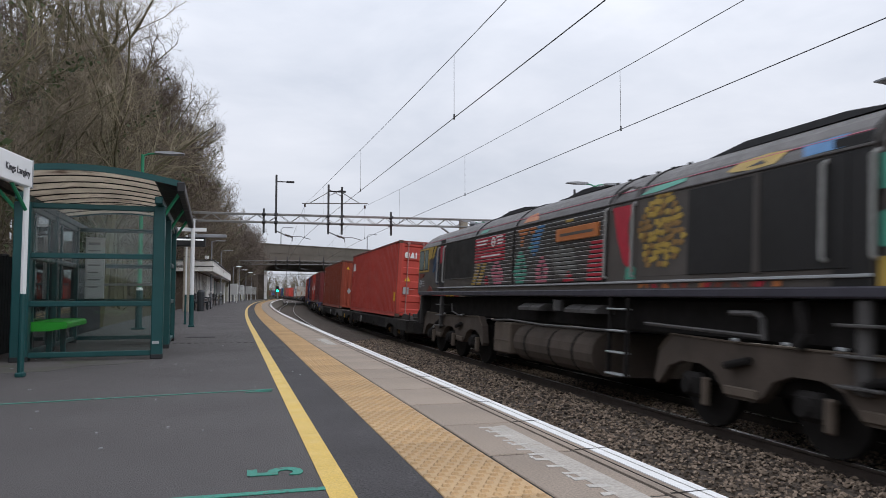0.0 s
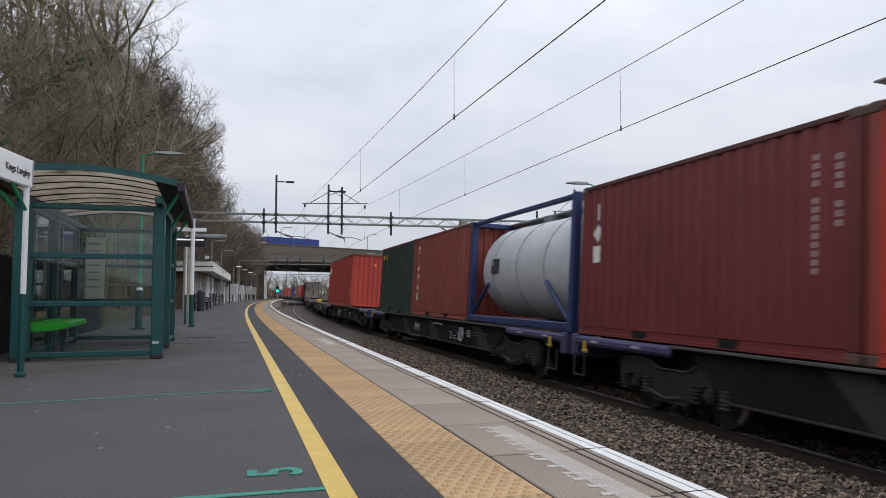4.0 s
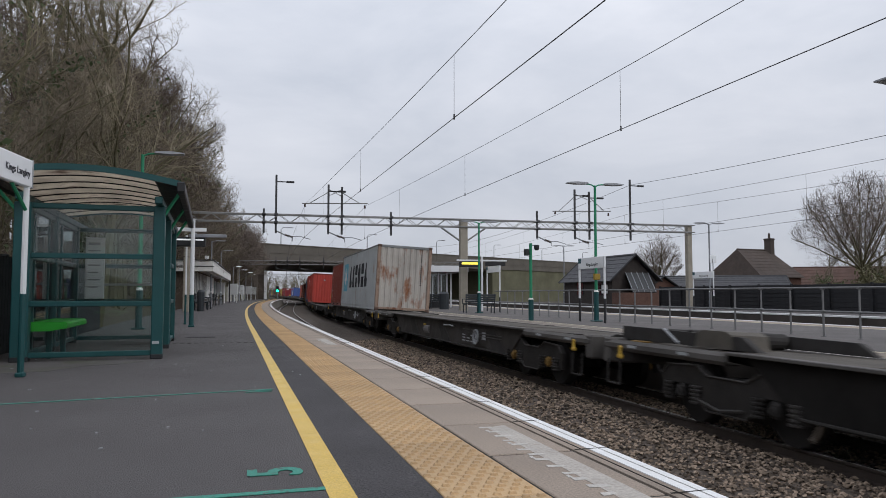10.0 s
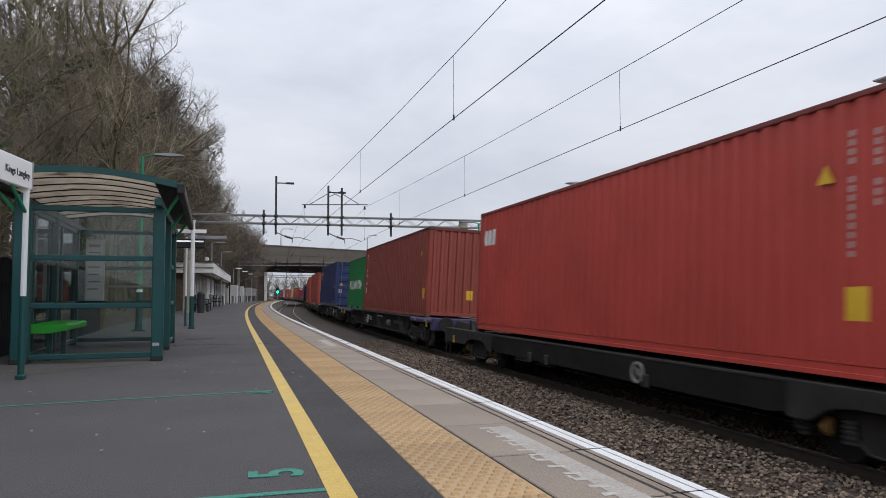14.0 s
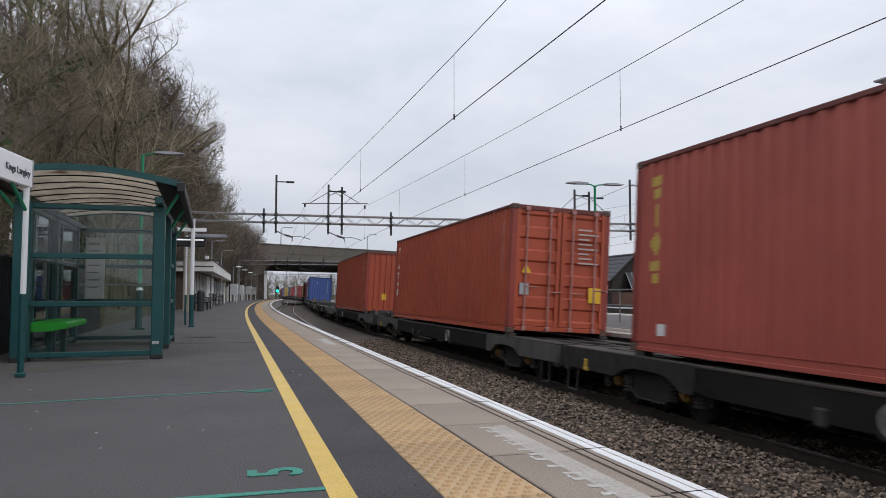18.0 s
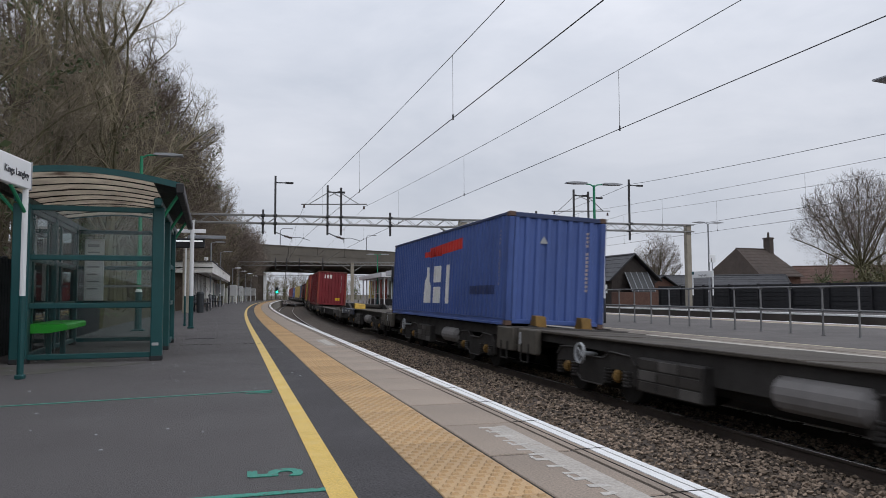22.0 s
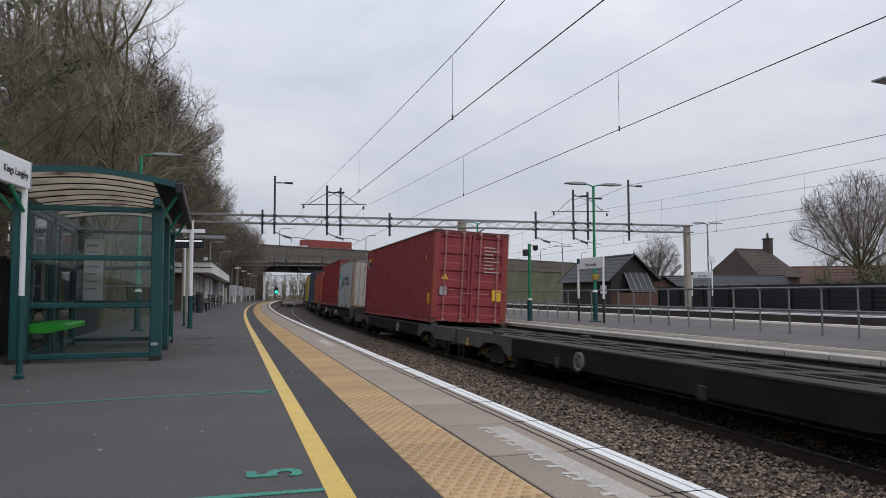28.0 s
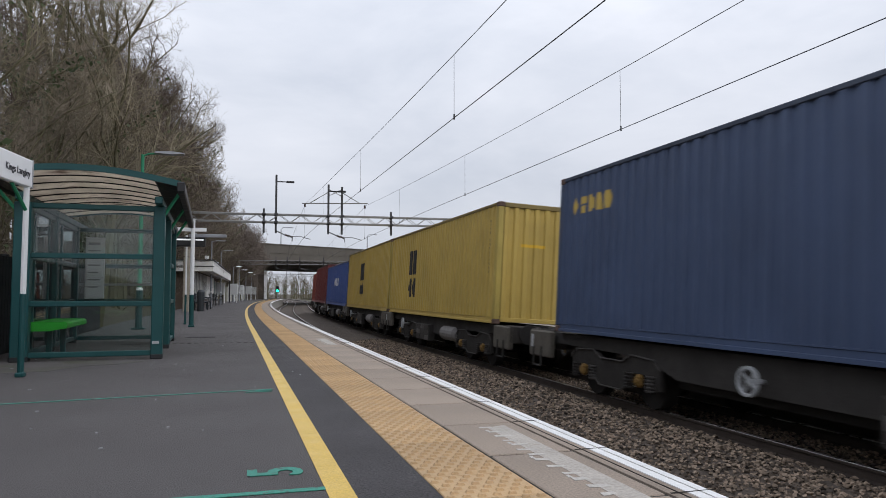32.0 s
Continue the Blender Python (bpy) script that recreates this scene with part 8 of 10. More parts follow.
# The four farthest lamps are unlit ones with the added glow.
for k, y in enumerate((50.0, 61.0, 78.0, 88.0, 99.0, 110.0)):
    build_lamp(-1.9, y, 4.3 if k < 2 else 3.6, 0.9, green=False, lit=k > 1, label="grey platform lamp with a flat head")
build_display_post()


def build_fence():
    """Close-boarded black fence behind the platform."""
    f = tagged(new("black_fence"), "black close-boarded timber fence behind the platform", "fence")
    board = Shape().rbox(-0.012, 0.012, -0.07, 0.07, 0.0, 1.42, 0.004).mesh("board")
    board.materials.append(BLACK_FENCE)
    y = -6.0
    while y < 20:
        part("board", board, None, f, at=pose(-3.2, y, 0.0))
        y += 0.148
    for z in (0.3, 1.15):
        part("rail", Shape().rbox(-3.25, -3.215, -6, 20, z - 0.04, z + 0.04, 0.01), BLACK_FENCE, f)
    for k in range(11):
        part("fence_post", Shape().rbox(-3.32, -3.22, -6 + 2.6 * k - 0.05, -6 + 2.6 * k + 0.05, -0.1, 1.46, 0.01), BLACK_FENCE, f)


build_fence()


def bench(x, y, turn, label="dark slatted metal platform bench", base=0.0):
    b = thing("platform_bench", label, "bench", "platform benches", at=along_pose(y, x, base) @ pose(0, 0, 0, 0, 0, turn))
    for k in range(5):
        part("seat_slat", Shape().rbox(-0.75, 0.75, 0.0 + 0.095 * k, 0.075 + 0.095 * k, 0.43, 0.46, 0.008), BENCH, b)
    for k in range(4):
        part("back_slat", Shape().rbox(-0.75, 0.75, 0.46 + 0.03 * k, 0.485 + 0.03 * k, 0.5 + 0.1 * k, 0.58 + 0.1 * k, 0.008), BENCH, b)
    for x_ in (-0.7, 0.0, 0.7):
        part("leg", Shape().rbox(x_ - 0.025, x_ + 0.025, 0.0, 0.05, 0, 0.45, 0.008).rbox(x_ - 0.025, x_ + 0.025, 0.45, 0.5, 0, 0.9, 0.008).rbox(x_ - 0.025, x_ + 0.025, 0.0, 0.5, 0.38, 0.43, 0.008), BENCH, b)
    for x_ in (-0.75, 0.75):
        part("arm_rest", Shape().path([(x_, 0.03, 0.44), (x_, 0.03, 0.66), (x_, 0.46, 0.66)], 0.022), BENCH, b)
    return b


bench(-1.7, 40.5, 75)
bench(-1.7, 43.3, 75)
bench(-1.8, 58.0, 75)
thing("litter_bin", "dark green litter bin on the platform", "bin", at=along_pose(38.6, -1.75, 0), shape=Shape().cyl((0, 0, 0), (0, 0, 0.95), 0.17, 0.19, 14).cyl((0, 0, 0.95), (0, 0, 1.05), 0.2, 0.13, 14), material=BENCH)


OLD_WHITE = mat("weathered_white_paint", (0.7, 0.69, 0.66), 0.7, var=0.15, scale=1.2, stain=(0.35, 0.32, 0.28), amount=0.06, sscale=2.5, sharp=0.3)


def build_station_building():
    """White canopied building farther along the near platform."""
    b = thing("station_building", "white-painted platform building with a deep flat canopy", "building", at=along_pose(45.0, 0, -0.28) @ pose(-0.14, 0, 0))
    long_ = 32.0
    part("wall", Shape().box(-4.3, -2.55, 0.6, long_, 0.0, 2.6), mat("building_wall", (0.1, 0.075, 0.058), 0.85, var=0.25, scale=1.0), b, "dark brown timber wall")
    part("roof", Shape().rbox(-4.5, -2.4, 0.2, long_ + 0.4, 2.86, 3.0, 0.03), SLATE, b)
    part("canopy", Shape().rbox(-4.3, -1.4, 0.0, long_, 2.66, 2.8, 0.02), OLD_WHITE, b)
    part("fascia", Shape().rbox(-1.46, -1.36, -0.05, long_, 2.46, 3.1, 0.02), OLD_WHITE, b, "weathered white fascia board")
    part("fascia", Shape().rbox(-4.5, -1.36, -0.14, -0.05, 2.46, 3.1, 0.02), OLD_WHITE, b, "weathered white fascia board")
    part("fascia_moulding", Shape().rbox(-4.52, -1.32, -0.18, -0.14, 2.74, 2.79, 0.01), DARK, b, "dark moulding line")
    part("gutter", Shape().rbox(-4.52, -1.31, -0.22, -0.12, 3.1, 3.15, 0.01).rbox(-1.37, -1.28, -0.1, long_, 3.1, 3.15, 0.01), SLATE, b, "dirty roof edge")
    for k in range(9):           # timber brackets under the fascia
        part("bracket", Shape().prism([(-1.46, 2.48), (-1.46, 2.3), (-1.95, 2.62), (-1.95, 2.66), (-1.5, 2.66)], "y", 0.7 + 3.9 * k, 0.8 + 3.9 * k), OLD_WHITE, b)
    screen = part("glazed_screen", Shape().rbox(-2.55, -2.5, 0.6, 12.4, 0.9, 2.45, 0.01), WINDOW, b, "dark glazing between white bars")
    for k in range(10):
        part("glazing_bar", Shape().rbox(-2.52, -2.46, 0.6 + 1.3 * k, 0.7 + 1.3 * k, 0.86, 2.5, 0.01), OLD_WHITE, screen)
    part("sill", Shape().rbox(-2.53, -2.42, 0.5, 12.5, 0.8, 0.88, 0.01), OLD_WHITE, b)
    part("wall_panel", Shape().rbox(-2.56, -2.48, 12.6, 22.6, 0.9, 2.5, 0.01), OLD_WHITE, b, "white-painted wall panel")
    part("dado", Shape().rbox(-2.56, -2.47, 12.6, 22.6, 0.0, 0.9, 0.01), mat("grey_dado", (0.22, 0.21, 0.2), 0.7, var=0.15), b, "grey painted lower wall")
    for y in (23.4, 28.2):
        part("door", Shape().rbox(-2.57, -2.5, y, y + 1.1, 0.0, 2.2, 0.01), TEAL, b)
        win = part("window", Shape().rbox(-2.56, -2.51, y + 1.5, y + 2.4, 0.95, 2.2, 0.01), WINDOW, b)
        part("window_frame", Shape().rbox(-2.54, -2.46, y + 1.4, y + 1.5, 0.87, 2.3, 0.01).rbox(-2.54, -2.46, y + 2.4, y + 2.5, 0.87, 2.3, 0.01).rbox(-2.54, -2.46, y + 1.5, y + 2.4, 2.2, 2.3, 0.01).rbox(-2.54, -2.46, y + 1.5, y + 2.4, 0.87, 0.95, 0.01), OLD_WHITE, win)
    part("column", Shape().rbox(-1.52, -1.38, 31.6, 31.75, 0.0, 2.5, 0.02), DARK, b)
    for x, y in ((-1.75, 0.3), (-1.6, 9.0)):
        part("floodlight", Shape().cyl((x, y, 3.0), (x, y, 3.26), 0.03, n=6).rbox(x - 0.11, x + 0.11, y - 0.12, y + 0.13, 3.22, 3.4, 0.03), SIGN_WHITE, b)
    part("chimney", Shape().rbox(-4.1, -3.5, 12, 12.8, 2.8, 3.9, 0.04), BRICK, b)
    return b


build_station_building()


def build_signal(x, y, base, h, lit, other, label, lens=0.19):
    s = thing("railway_signal", label, "signal", "railway signals", at=along_pose(y, x, base))
    part("post", Shape().cyl((0, 0, 0), (0, 0, h), 0.06, n=10), GALV, s)
    head = part("head", Shape().rbox(-0.24, 0.24, -0.12, 0.12, h, h + 1.0, 0.06), DARK, s, "black signal head")
    part("hood", Shape().cyl((0, -0.12, h + 0.25), (0, -0.34, h + 0.25), 0.17, n=16, caps=False), DARK, head)
    part("lens", Shape().cyl((0, -0.13, h + 0.25), (0, -0.17, h + 0.25), lens, n=16), lit, head, "lit lens")
    part("lens", Shape().cyl((0, -0.13, h + 0.7), (0, -0.15, h + 0.7), 0.13, n=16), WINDOW, head)
    part("ladder", Shape().path([(0.2, 0.1, 0.2), (0.2, 0.1, h)], 0.02).path([(-0.1, 0.15, 0.2), (-0.1, 0.15, h)], 0.02), GALV, s)
    return s


build_signal(1.55, 118.0, 0.0, 1.1, GREEN_LIGHT, None, "platform-end railway signal showing a green light")
for k in range(9):
    y = 70 + 6.0 * k + (k % 3) * 1.3
    thing("notice_board", "small white notice board on the platform wall", "notice board", "platform notices", at=along_pose(y, -2.5 + 0.7 * (k % 2), 0) @ pose(0, 0, 0, 0, 0, 60),
          shape=Shape().rbox(-0.03, 0.03, -0.45, 0.45, 0.8, 1.9, 0.01).rbox(-0.03, 0.03, -0.42, -0.36, 0, 0.8, 0.01).rbox(-0.03, 0.03, 0.36, 0.42, 0, 0.8, 0.01), material=SIGN_WHITE)

# ---- island platform, far platform and what lies behind ----
AMBER_BOX = mat("amber_box", (0.3, 0.2, 0.03), 0.6, var=0.2)
RAILING_GREY = mat("weathered_galvanised", (0.17, 0.17, 0.17), 0.55, 0.3, var=0.2, scale=4, bump=0.05)


def build_railing(x, y0, y1, base, label):
    r = tagged(new("railing"), label, "railing")
    n = int((y1 - y0) / 0.943)
    post = Shape().rbox(-0.022, 0.022, -0.014, 0.014, 0, 1.03, 0.006).rbox(-0.04, 0.04, -0.035, 0.035, 0, 0.012, 0.004).rbox(-0.05, 0.05, -0.03, 0.03, 0.99, 1.04, 0.01).rbox(-0.045, 0.045, -0.03, 0.03, 0.5, 0.56, 0.01).mesh("railing_post")
    post.materials.append(RAILING_GREY)
    for i in range(n + 1):
        part("railing_post", post, None, r, at=along_pose(y0 + 0.943 * i, x, base))
    for z in (1.03, 0.53):
        part("rail", sweep([(x + math.cos(a) * 0.026, base + z + math.sin(a) * 0.026) for a in [k * math.pi / 3 for k in range(6)]], y0 - 0.3, y1 + 0.3), RAILING_GREY, r)


build_railing(12.0, 3.25, 33.0, -0.03, "galvanised two-rail metal railing along the island platform")
for x, y in ((10.87, 9.15), (11.1, 33.0), (10.9, 62.0)):
    build_lamp(x, y, 4.28, 0.95, True, -0.03, label="green twin-headed platform lamp")
lamp_ = build_lamp(11.42, 21.66, 4.47, 1.0, True, -0.03, label="green twin-headed platform lamp")
part("notice_box", Shape().rbox(-0.11, 0.11, -0.1, 0.0, 1.36, 1.56, 0.01), AMBER_BOX, lamp_, "small amber notice box")
for x, y in ((25.0, 34.9), (25.0, 55.0)):
    build_lamp(x, y, 4.7, 0.9, True, 0.0, green=False, label="grey twin-headed lamp on the far platform")


def build_cctv():
    c = thing("camera_post", "green post with a surveillance camera and speaker box", "camera post", at=pose(9.71, 23.04, -0.03))
    part("base", Shape().cyl((0, 0, 0), (0, 0, 0.72), 0.088, n=12), TEAL, c)
    part("pole", Shape().cyl((0, 0, 0.7), (0, 0, 2.62), 0.052, n=12), GREEN_POST, c)
    part("collar", Shape().cyl((0, 0, 0.7), (0, 0, 0.76), 0.092, 0.07, 12), MARK_WHITE, c)
    part("box", Shape().rbox(-0.22, -0.08, -0.08, 0.08, 2.2, 2.42, 0.01), DARK, c)
    part("arm", Shape().path([(0, 0, 2.55), (0.18, -0.05, 2.55)], 0.02), GALV, c)
    part("dome", Shape().cyl((0.2, -0.05, 2.44), (0.2, -0.05, 2.56), 0.09, 0.09, 12).cyl((0.2, -0.05, 2.38), (0.2, -0.05, 2.44), 0.05, 0.09, 12), DARK, c)


build_cctv()


def name_board(x, y0, y1, top, h, base, words, label, facing=-1):
    s = thing("station_sign", label, "sign", "station name signs", at=along_pose((y0 + y1) / 2, x, base))
    k = (y1 - y0) / 2
    for y in (-k, k):
        part("post", Shape().rbox(-0.03, 0.03, y - 0.028, y + 0.028, 0.75, top, 0.01), WHITE, s)
        part("post_foot", Shape().rbox(-0.032, 0.032, y - 0.03, y + 0.03, 0, 0.76, 0.01), DARK, s)
    board = part("board", Shape().rbox(-0.03, 0.03, -k - 0.04, k + 0.04, top - h, top + 0.02, 0.01), SIGN_WHITE, s)
    part("band", Shape().rbox(-0.035, 0.035, k - 0.18, k + 0.03, top - h * 0.45, top + 0.015, 0.004), mat("sign_teal", (0.02, 0.08, 0.1), 0.5, bump=0), board)
    if words:
        me = lettering("Kings Langley", h * 0.42)
        me.materials.append(SIGN_INK)
        part("lettering", me, None, board, at=Matrix.Translation((-0.034, -0.1 * k, top - h * 0.62)) @ Matrix(((0, 0, -1, 0), (-1, 0, 0, 0), (0, 1, 0, 0), (0, 0, 0, 1))))
    return s


name_board(11.0, 20.3, 22.0, 2.05, 0.34, -0.03, True, "white station name board on white posts")
name_board(12.7, 34.6, 36.6, 2.3, 0.3, -0.03, False, "plain white sign frame on the island platform")
name_board(24.3, 33.6, 35.4, 2.05, 0.34, 0.0, True, "white station name board on the far platform")


def build_barrier():
    b = tagged(new("barrier_fence"), "black boarded noise barrier behind the far platform", "fence")
    back = Shape().box(0.02, 0.04, -1.18, 1.18, 0.03, 1.33).mesh("panel")
    back.materials.append(BLACK_FENCE)
    board = Shape().rbox(-0.02, 0.018, -1.18, 1.18, 0.0, 0.2, 0.008).mesh("board")
    board.materials.append(BLACK_FENCE)
    post = Shape().rbox(-0.06, 0.06, -0.05, 0.05, 0, 1.38, 0.01).mesh("fence_post")
    post.materials.append(BLACK_FENCE)
    for i in range(20):
        y = 2.0 + 2.5 * i
        if y > 44:
            break
        panel = part("panel", back, None, b, at=along_pose(y, 26.9, 0))
        for k in range(6):
            part("board", board, None, panel, at=pose(0, 0, 0.04 + 0.215 * k))
        part("fence_post", post, None, b, at=along_pose(y + 1.25, 26.85, 0))


build_barrier()


SOOTY = mat("sooty_brick", (0.075, 0.06, 0.052), 0.9, var=0.2, scale=1.5, grain=0.2, gscale=12)


def gable_house(name, label, x, y, turn, wide, deep, eave, ridge, wall, roof, base=0.0, chimney=None, hip=0.0, windows=()):
    """A house with its ridge along local y; wide across x; hip sets the ridge back from each end."""
    h = thing(name, label, "house", at=pose(x, y, base, 0, 0, turn))
    part("wall", Shape().prism([(-wide / 2, 0), (wide / 2, 0), (wide / 2, eave), (0, ridge - 0.1 if not hip else eave), (-wide / 2, eave)], "y", -deep / 2, deep / 2), wall, h)
    o, e = 0.35, 0.3
    za = eave - 0.12
    for sx in (-1, 1):
        rows = max(6, int((ridge - eave) / 0.32))
        s, verts, faces = Shape(), [], []
        for r in range(rows + 1):        # courses of tiles, each lapping the one below
            f = r / rows
            xa, z0, ya = sx * (wide / 2 + o) * (1 - f), za + (ridge - za) * f, deep / 2 + e - hip * f
            verts += [(xa, -ya, z0 + 0.01), (xa, ya, z0 + 0.01), (xa + sx * 0.006, -ya, z0 + 0.03), (xa + sx * 0.006, ya, z0 + 0.03)]
            k = 4 * r
            faces.append((k, k + 1, k + 3, k + 2))
            if r < rows:
                faces.append((k + 2, k + 3, k + 5, k + 4))
        s.add(verts, faces)
        part("roof", s, roof, h)
    if hip:
        for sy in (-1, 1):
            part("roof", Shape().add([(-(wide / 2 + o), sy * (deep / 2 + e), za), ((wide / 2 + o), sy * (deep / 2 + e), za), (0, sy * (deep / 2 + e - hip), ridge)], [(0, 1, 2)]), roof, h)
    else:
        for sy in (-1, 1):
            part("barge_board", Shape().path([(-(wide / 2 + o), sy * (deep / 2 + e), za), (0, sy * (deep / 2 + e), ridge), ((wide / 2 + o), sy * (deep / 2 + e), za)], 0.07), DARK, h)
    part("ridge_tiles", Shape().cyl((0, -(deep / 2 + e - hip), ridge), (0, deep / 2 + e - hip, ridge), 0.1, n=8), roof, h)
    if chimney:
        cx, cy, cz = chimney
        c = part("chimney", Shape().rbox(cx - 0.45, cx + 0.45, cy - 0.35, cy + 0.35, eave, cz, 0.03).rbox(cx - 0.52, cx + 0.52, cy - 0.42, cy + 0.42, cz - 0.2, cz - 0.05, 0.03), SOOTY, h)
        part("chimney_pot", Shape().cyl((cx, cy, cz), (cx, cy, cz + 0.6), 0.14, 0.11, 10), SOOTY, c)
    for (wx, wy, wz, ww, wh, side) in windows:
        if side == "front":
            win = part("window", Shape().rbox(wx - ww / 2, wx + ww / 2, -deep / 2 - 0.03, -deep / 2 + 0.05, wz, wz + wh, 0.01), WINDOW, h)
            part("window_frame", Shape().rbox(wx - ww / 2 - 0.07, wx + ww / 2 + 0.07, -deep / 2 - 0.045, -deep / 2 - 0.02, wz - 0.07, wz, 0.01).rbox(wx - ww / 2 - 0.07, wx + ww / 2 + 0.07, -deep / 2 - 0.045, -deep / 2 - 0.02, wz + wh, wz + wh + 0.07, 0.01)
                 .rbox(wx - 0.03, wx + 0.03, -deep / 2 - 0.045, -deep / 2 - 0.02, wz, wz + wh, 0.01), WHITE, win)
        elif side == "left":
            part("window", Shape().rbox(-wide / 2 - 0.03, -wide / 2 + 0.05, wy - ww / 2, wy + ww / 2, wz, wz + wh, 0.01), WINDOW, h)
        else:
            part("skylight", Shape().prism([(-(wide / 2 + o) * (1 - 0.35), za + (ridge - za) * 0.35 + 0.1), (-(wide / 2 + o) * (1 - 0.6), za + (ridge - za) * 0.6 + 0.1), (-(wide / 2 + o) * (1 - 0.6) + 0.03, za + (ridge - za) * 0.6 + 0.03), (-(wide / 2 + o) * (1 - 0.35) + 0.03, za + (ridge - za) * 0.35 + 0.03)], "y", wy - 0.4, wy + 0.4), SIGN_WHITE, h)
    return h


# brick waiting building by the far platform, ridge along the line
g = gable_house("waiting_building", "low dark platform building with a steep slate gable", 26.9, 49.2, 0, 3.4, 7.6, 1.85, 3.6, mat("dark_timber", (0.035, 0.028, 0.025), 0.8, var=0.2), SLATE, 0.0,
                windows=[(0, -2, 0.8, 1.0, 0.9, "left"), (0, 1, 0.8, 1.0, 0.9, "left")])
part("notice", Shape().rbox(-1.78, -1.7, -3.2, -2.4, 0.9, 1.5, 0.01), SIGN_WHITE, g)
part("porch_roof", Shape().prism([(-4.9, 1.0), (-3.9, 2.35), (-3.85, 2.3), (-4.85, 0.95)], "x", -0.75, 1.1), mat("porch_glass", (0.03, 0.032, 0.035), 0.45, bump=0), g, "sloping glazed porch roof")
for k in range(5):
    part("glazing_bar", Shape().prism([(-4.93, 1.02), (-3.93, 2.37), (-3.9, 2.35), (-4.9, 1.0)], "x", -0.75 + 0.44 * k, -0.71 + 0.44 * k), GALV, g)
part("brick_base", Shape().rbox(-1.75, 1.75, -4.9, -3.82, 0, 0.95, 0.02), BRICK, g)
gable_house("house", "brown-tiled house with a brick chimney beyond the railway", 58.2, 71.8, -80, 7.6, 6.4, 3.1, 6.3, BRICK, TILE, -0.3, (0.2, 2.5, 7.7), hip=0.9, windows=[(0, -0.6, 0, 0, 0, "sky")])
gable_house("house", "low red-brown tiled house extension under the trees", 69.5, 69.0, 60, 6.0, 12.0, 2.2, 4.3, BRICK, mat("red_roof_tile", (0.1, 0.058, 0.045), 0.85, var=0.25, scale=1.0, grain=0.2, gscale=7), -0.3)
gable_house("shed", "long low grey-roofed outbuilding", 47.0, 66.0, 62, 5.0, 16.0, 1.6, 2.9, BRICK, SLATE, -0.2)
gable_house("shed", "grey slate-roofed shed beside the line", 36.0, 60.0, 0, 4.0, 8.0, 1.2, 2.6, BRICK, SLATE, -0.2)


def build_island_canopy(y0, length, x0, x1):
    c = thing("platform_canopy", "white flat-roofed platform canopy with glazed waiting room below", "canopy", "island canopies", at=along_pose(y0, 0, -0.03))
    part("roof", Shape().rbox(x0 + 0.1, x1 - 0.1, 0.1, length, 2.5, 2.62, 0.02), MARK_GREY, c)
    for a, b in ((x0, x0 + 0.1), (x1 - 0.1, x1)):
        part("fascia", Shape().rbox(a, b, 0, length, 2.28, 2.66, 0.015), WHITE, c)
    for a, b in ((0, 0.1), (length - 0.1, length)):
        part("fascia", Shape().rbox(x0, x1, a, b, 2.28, 2.66, 0.015), WHITE, c)
    for k in range(int(length / 2.6) + 1):
        for x in (x0 + 0.35, x1 - 0.35):
            part("column", Shape().rbox(x - 0.05, x + 0.05, 0.4 + 2.6 * k - 0.05, 0.4 + 2.6 * k + 0.05, 0, 2.3, 0.01), WHITE, c)
    room = part("waiting_room", Shape().box(x0 + 0.9, x1 - 0.9, 2.0, length - 0.4, 0, 0.5), DARK, c)
    for k in range(4):
        y = 2.0 + (length - 2.4) * k / 4
        part("pane", Shape().box(x0 + 0.9, x0 + 0.93, y + 0.08, y + (length - 2.4) / 4 - 0.08, 0.55, 2.2), GLASS, room)
        part("glazing_bar", Shape().rbox(x0 + 0.86, x0 + 0.94, y - 0.05, y + 0.05, 0.9, 2.3, 0.01), WHITE, room)
    part("pane", Shape().box(x0 + 0.95, x1 - 0.95, 1.98, 2.0, 0.55, 2.2), GLASS, room)
    for k in range(4):
        x = x0 + 0.9 + (x1 - x0 - 1.8) * k / 3
        part("glazing_bar", Shape().rbox(x - 0.05, x + 0.05, 1.94, 2.04, 0.9, 2.3, 0.01), WHITE, room)
    for k in range(3):
        part("roof_vent", Shape().cyl((x0 + 0.6 + k, 0.8 + k, 2.62), (x0 + 0.6 + k, 0.8 + k, 2.78), 0.07, n=8), WHITE, c)


build_island_canopy(44.5, 10.0, 10.5, 14.0)
build_island_canopy(57.5, 14.0, 10.5, 14.0)


def build_island_display():
    d = thing("platform_display", "black hanging train display with a lit amber line", "display", at=along_pose(37.2, 0, -0.03))
    part("display_box", Shape().rbox(11.35, 12.5, -0.1, 0.1, 2.32, 2.62, 0.02), DARK, d)
    part("display_line", Shape().box(11.45, 12.4, -0.112, -0.102, 2.46, 2.57), LED_YELLOW, d, "amber text as a bar")
    part("post", Shape().rbox(12.55, 12.65, -0.05, 0.05, 0.0, 2.9, 0.01), WHITE, d)
    part("display_box", Shape().rbox(12.8, 13.9, -0.1, 0.1, 2.4, 2.62, 0.02), DARK, d)
    part("beam", Shape().rbox(11.2, 14.0, -0.04, 0.04, 2.64, 2.72, 0.01), WHITE, d)


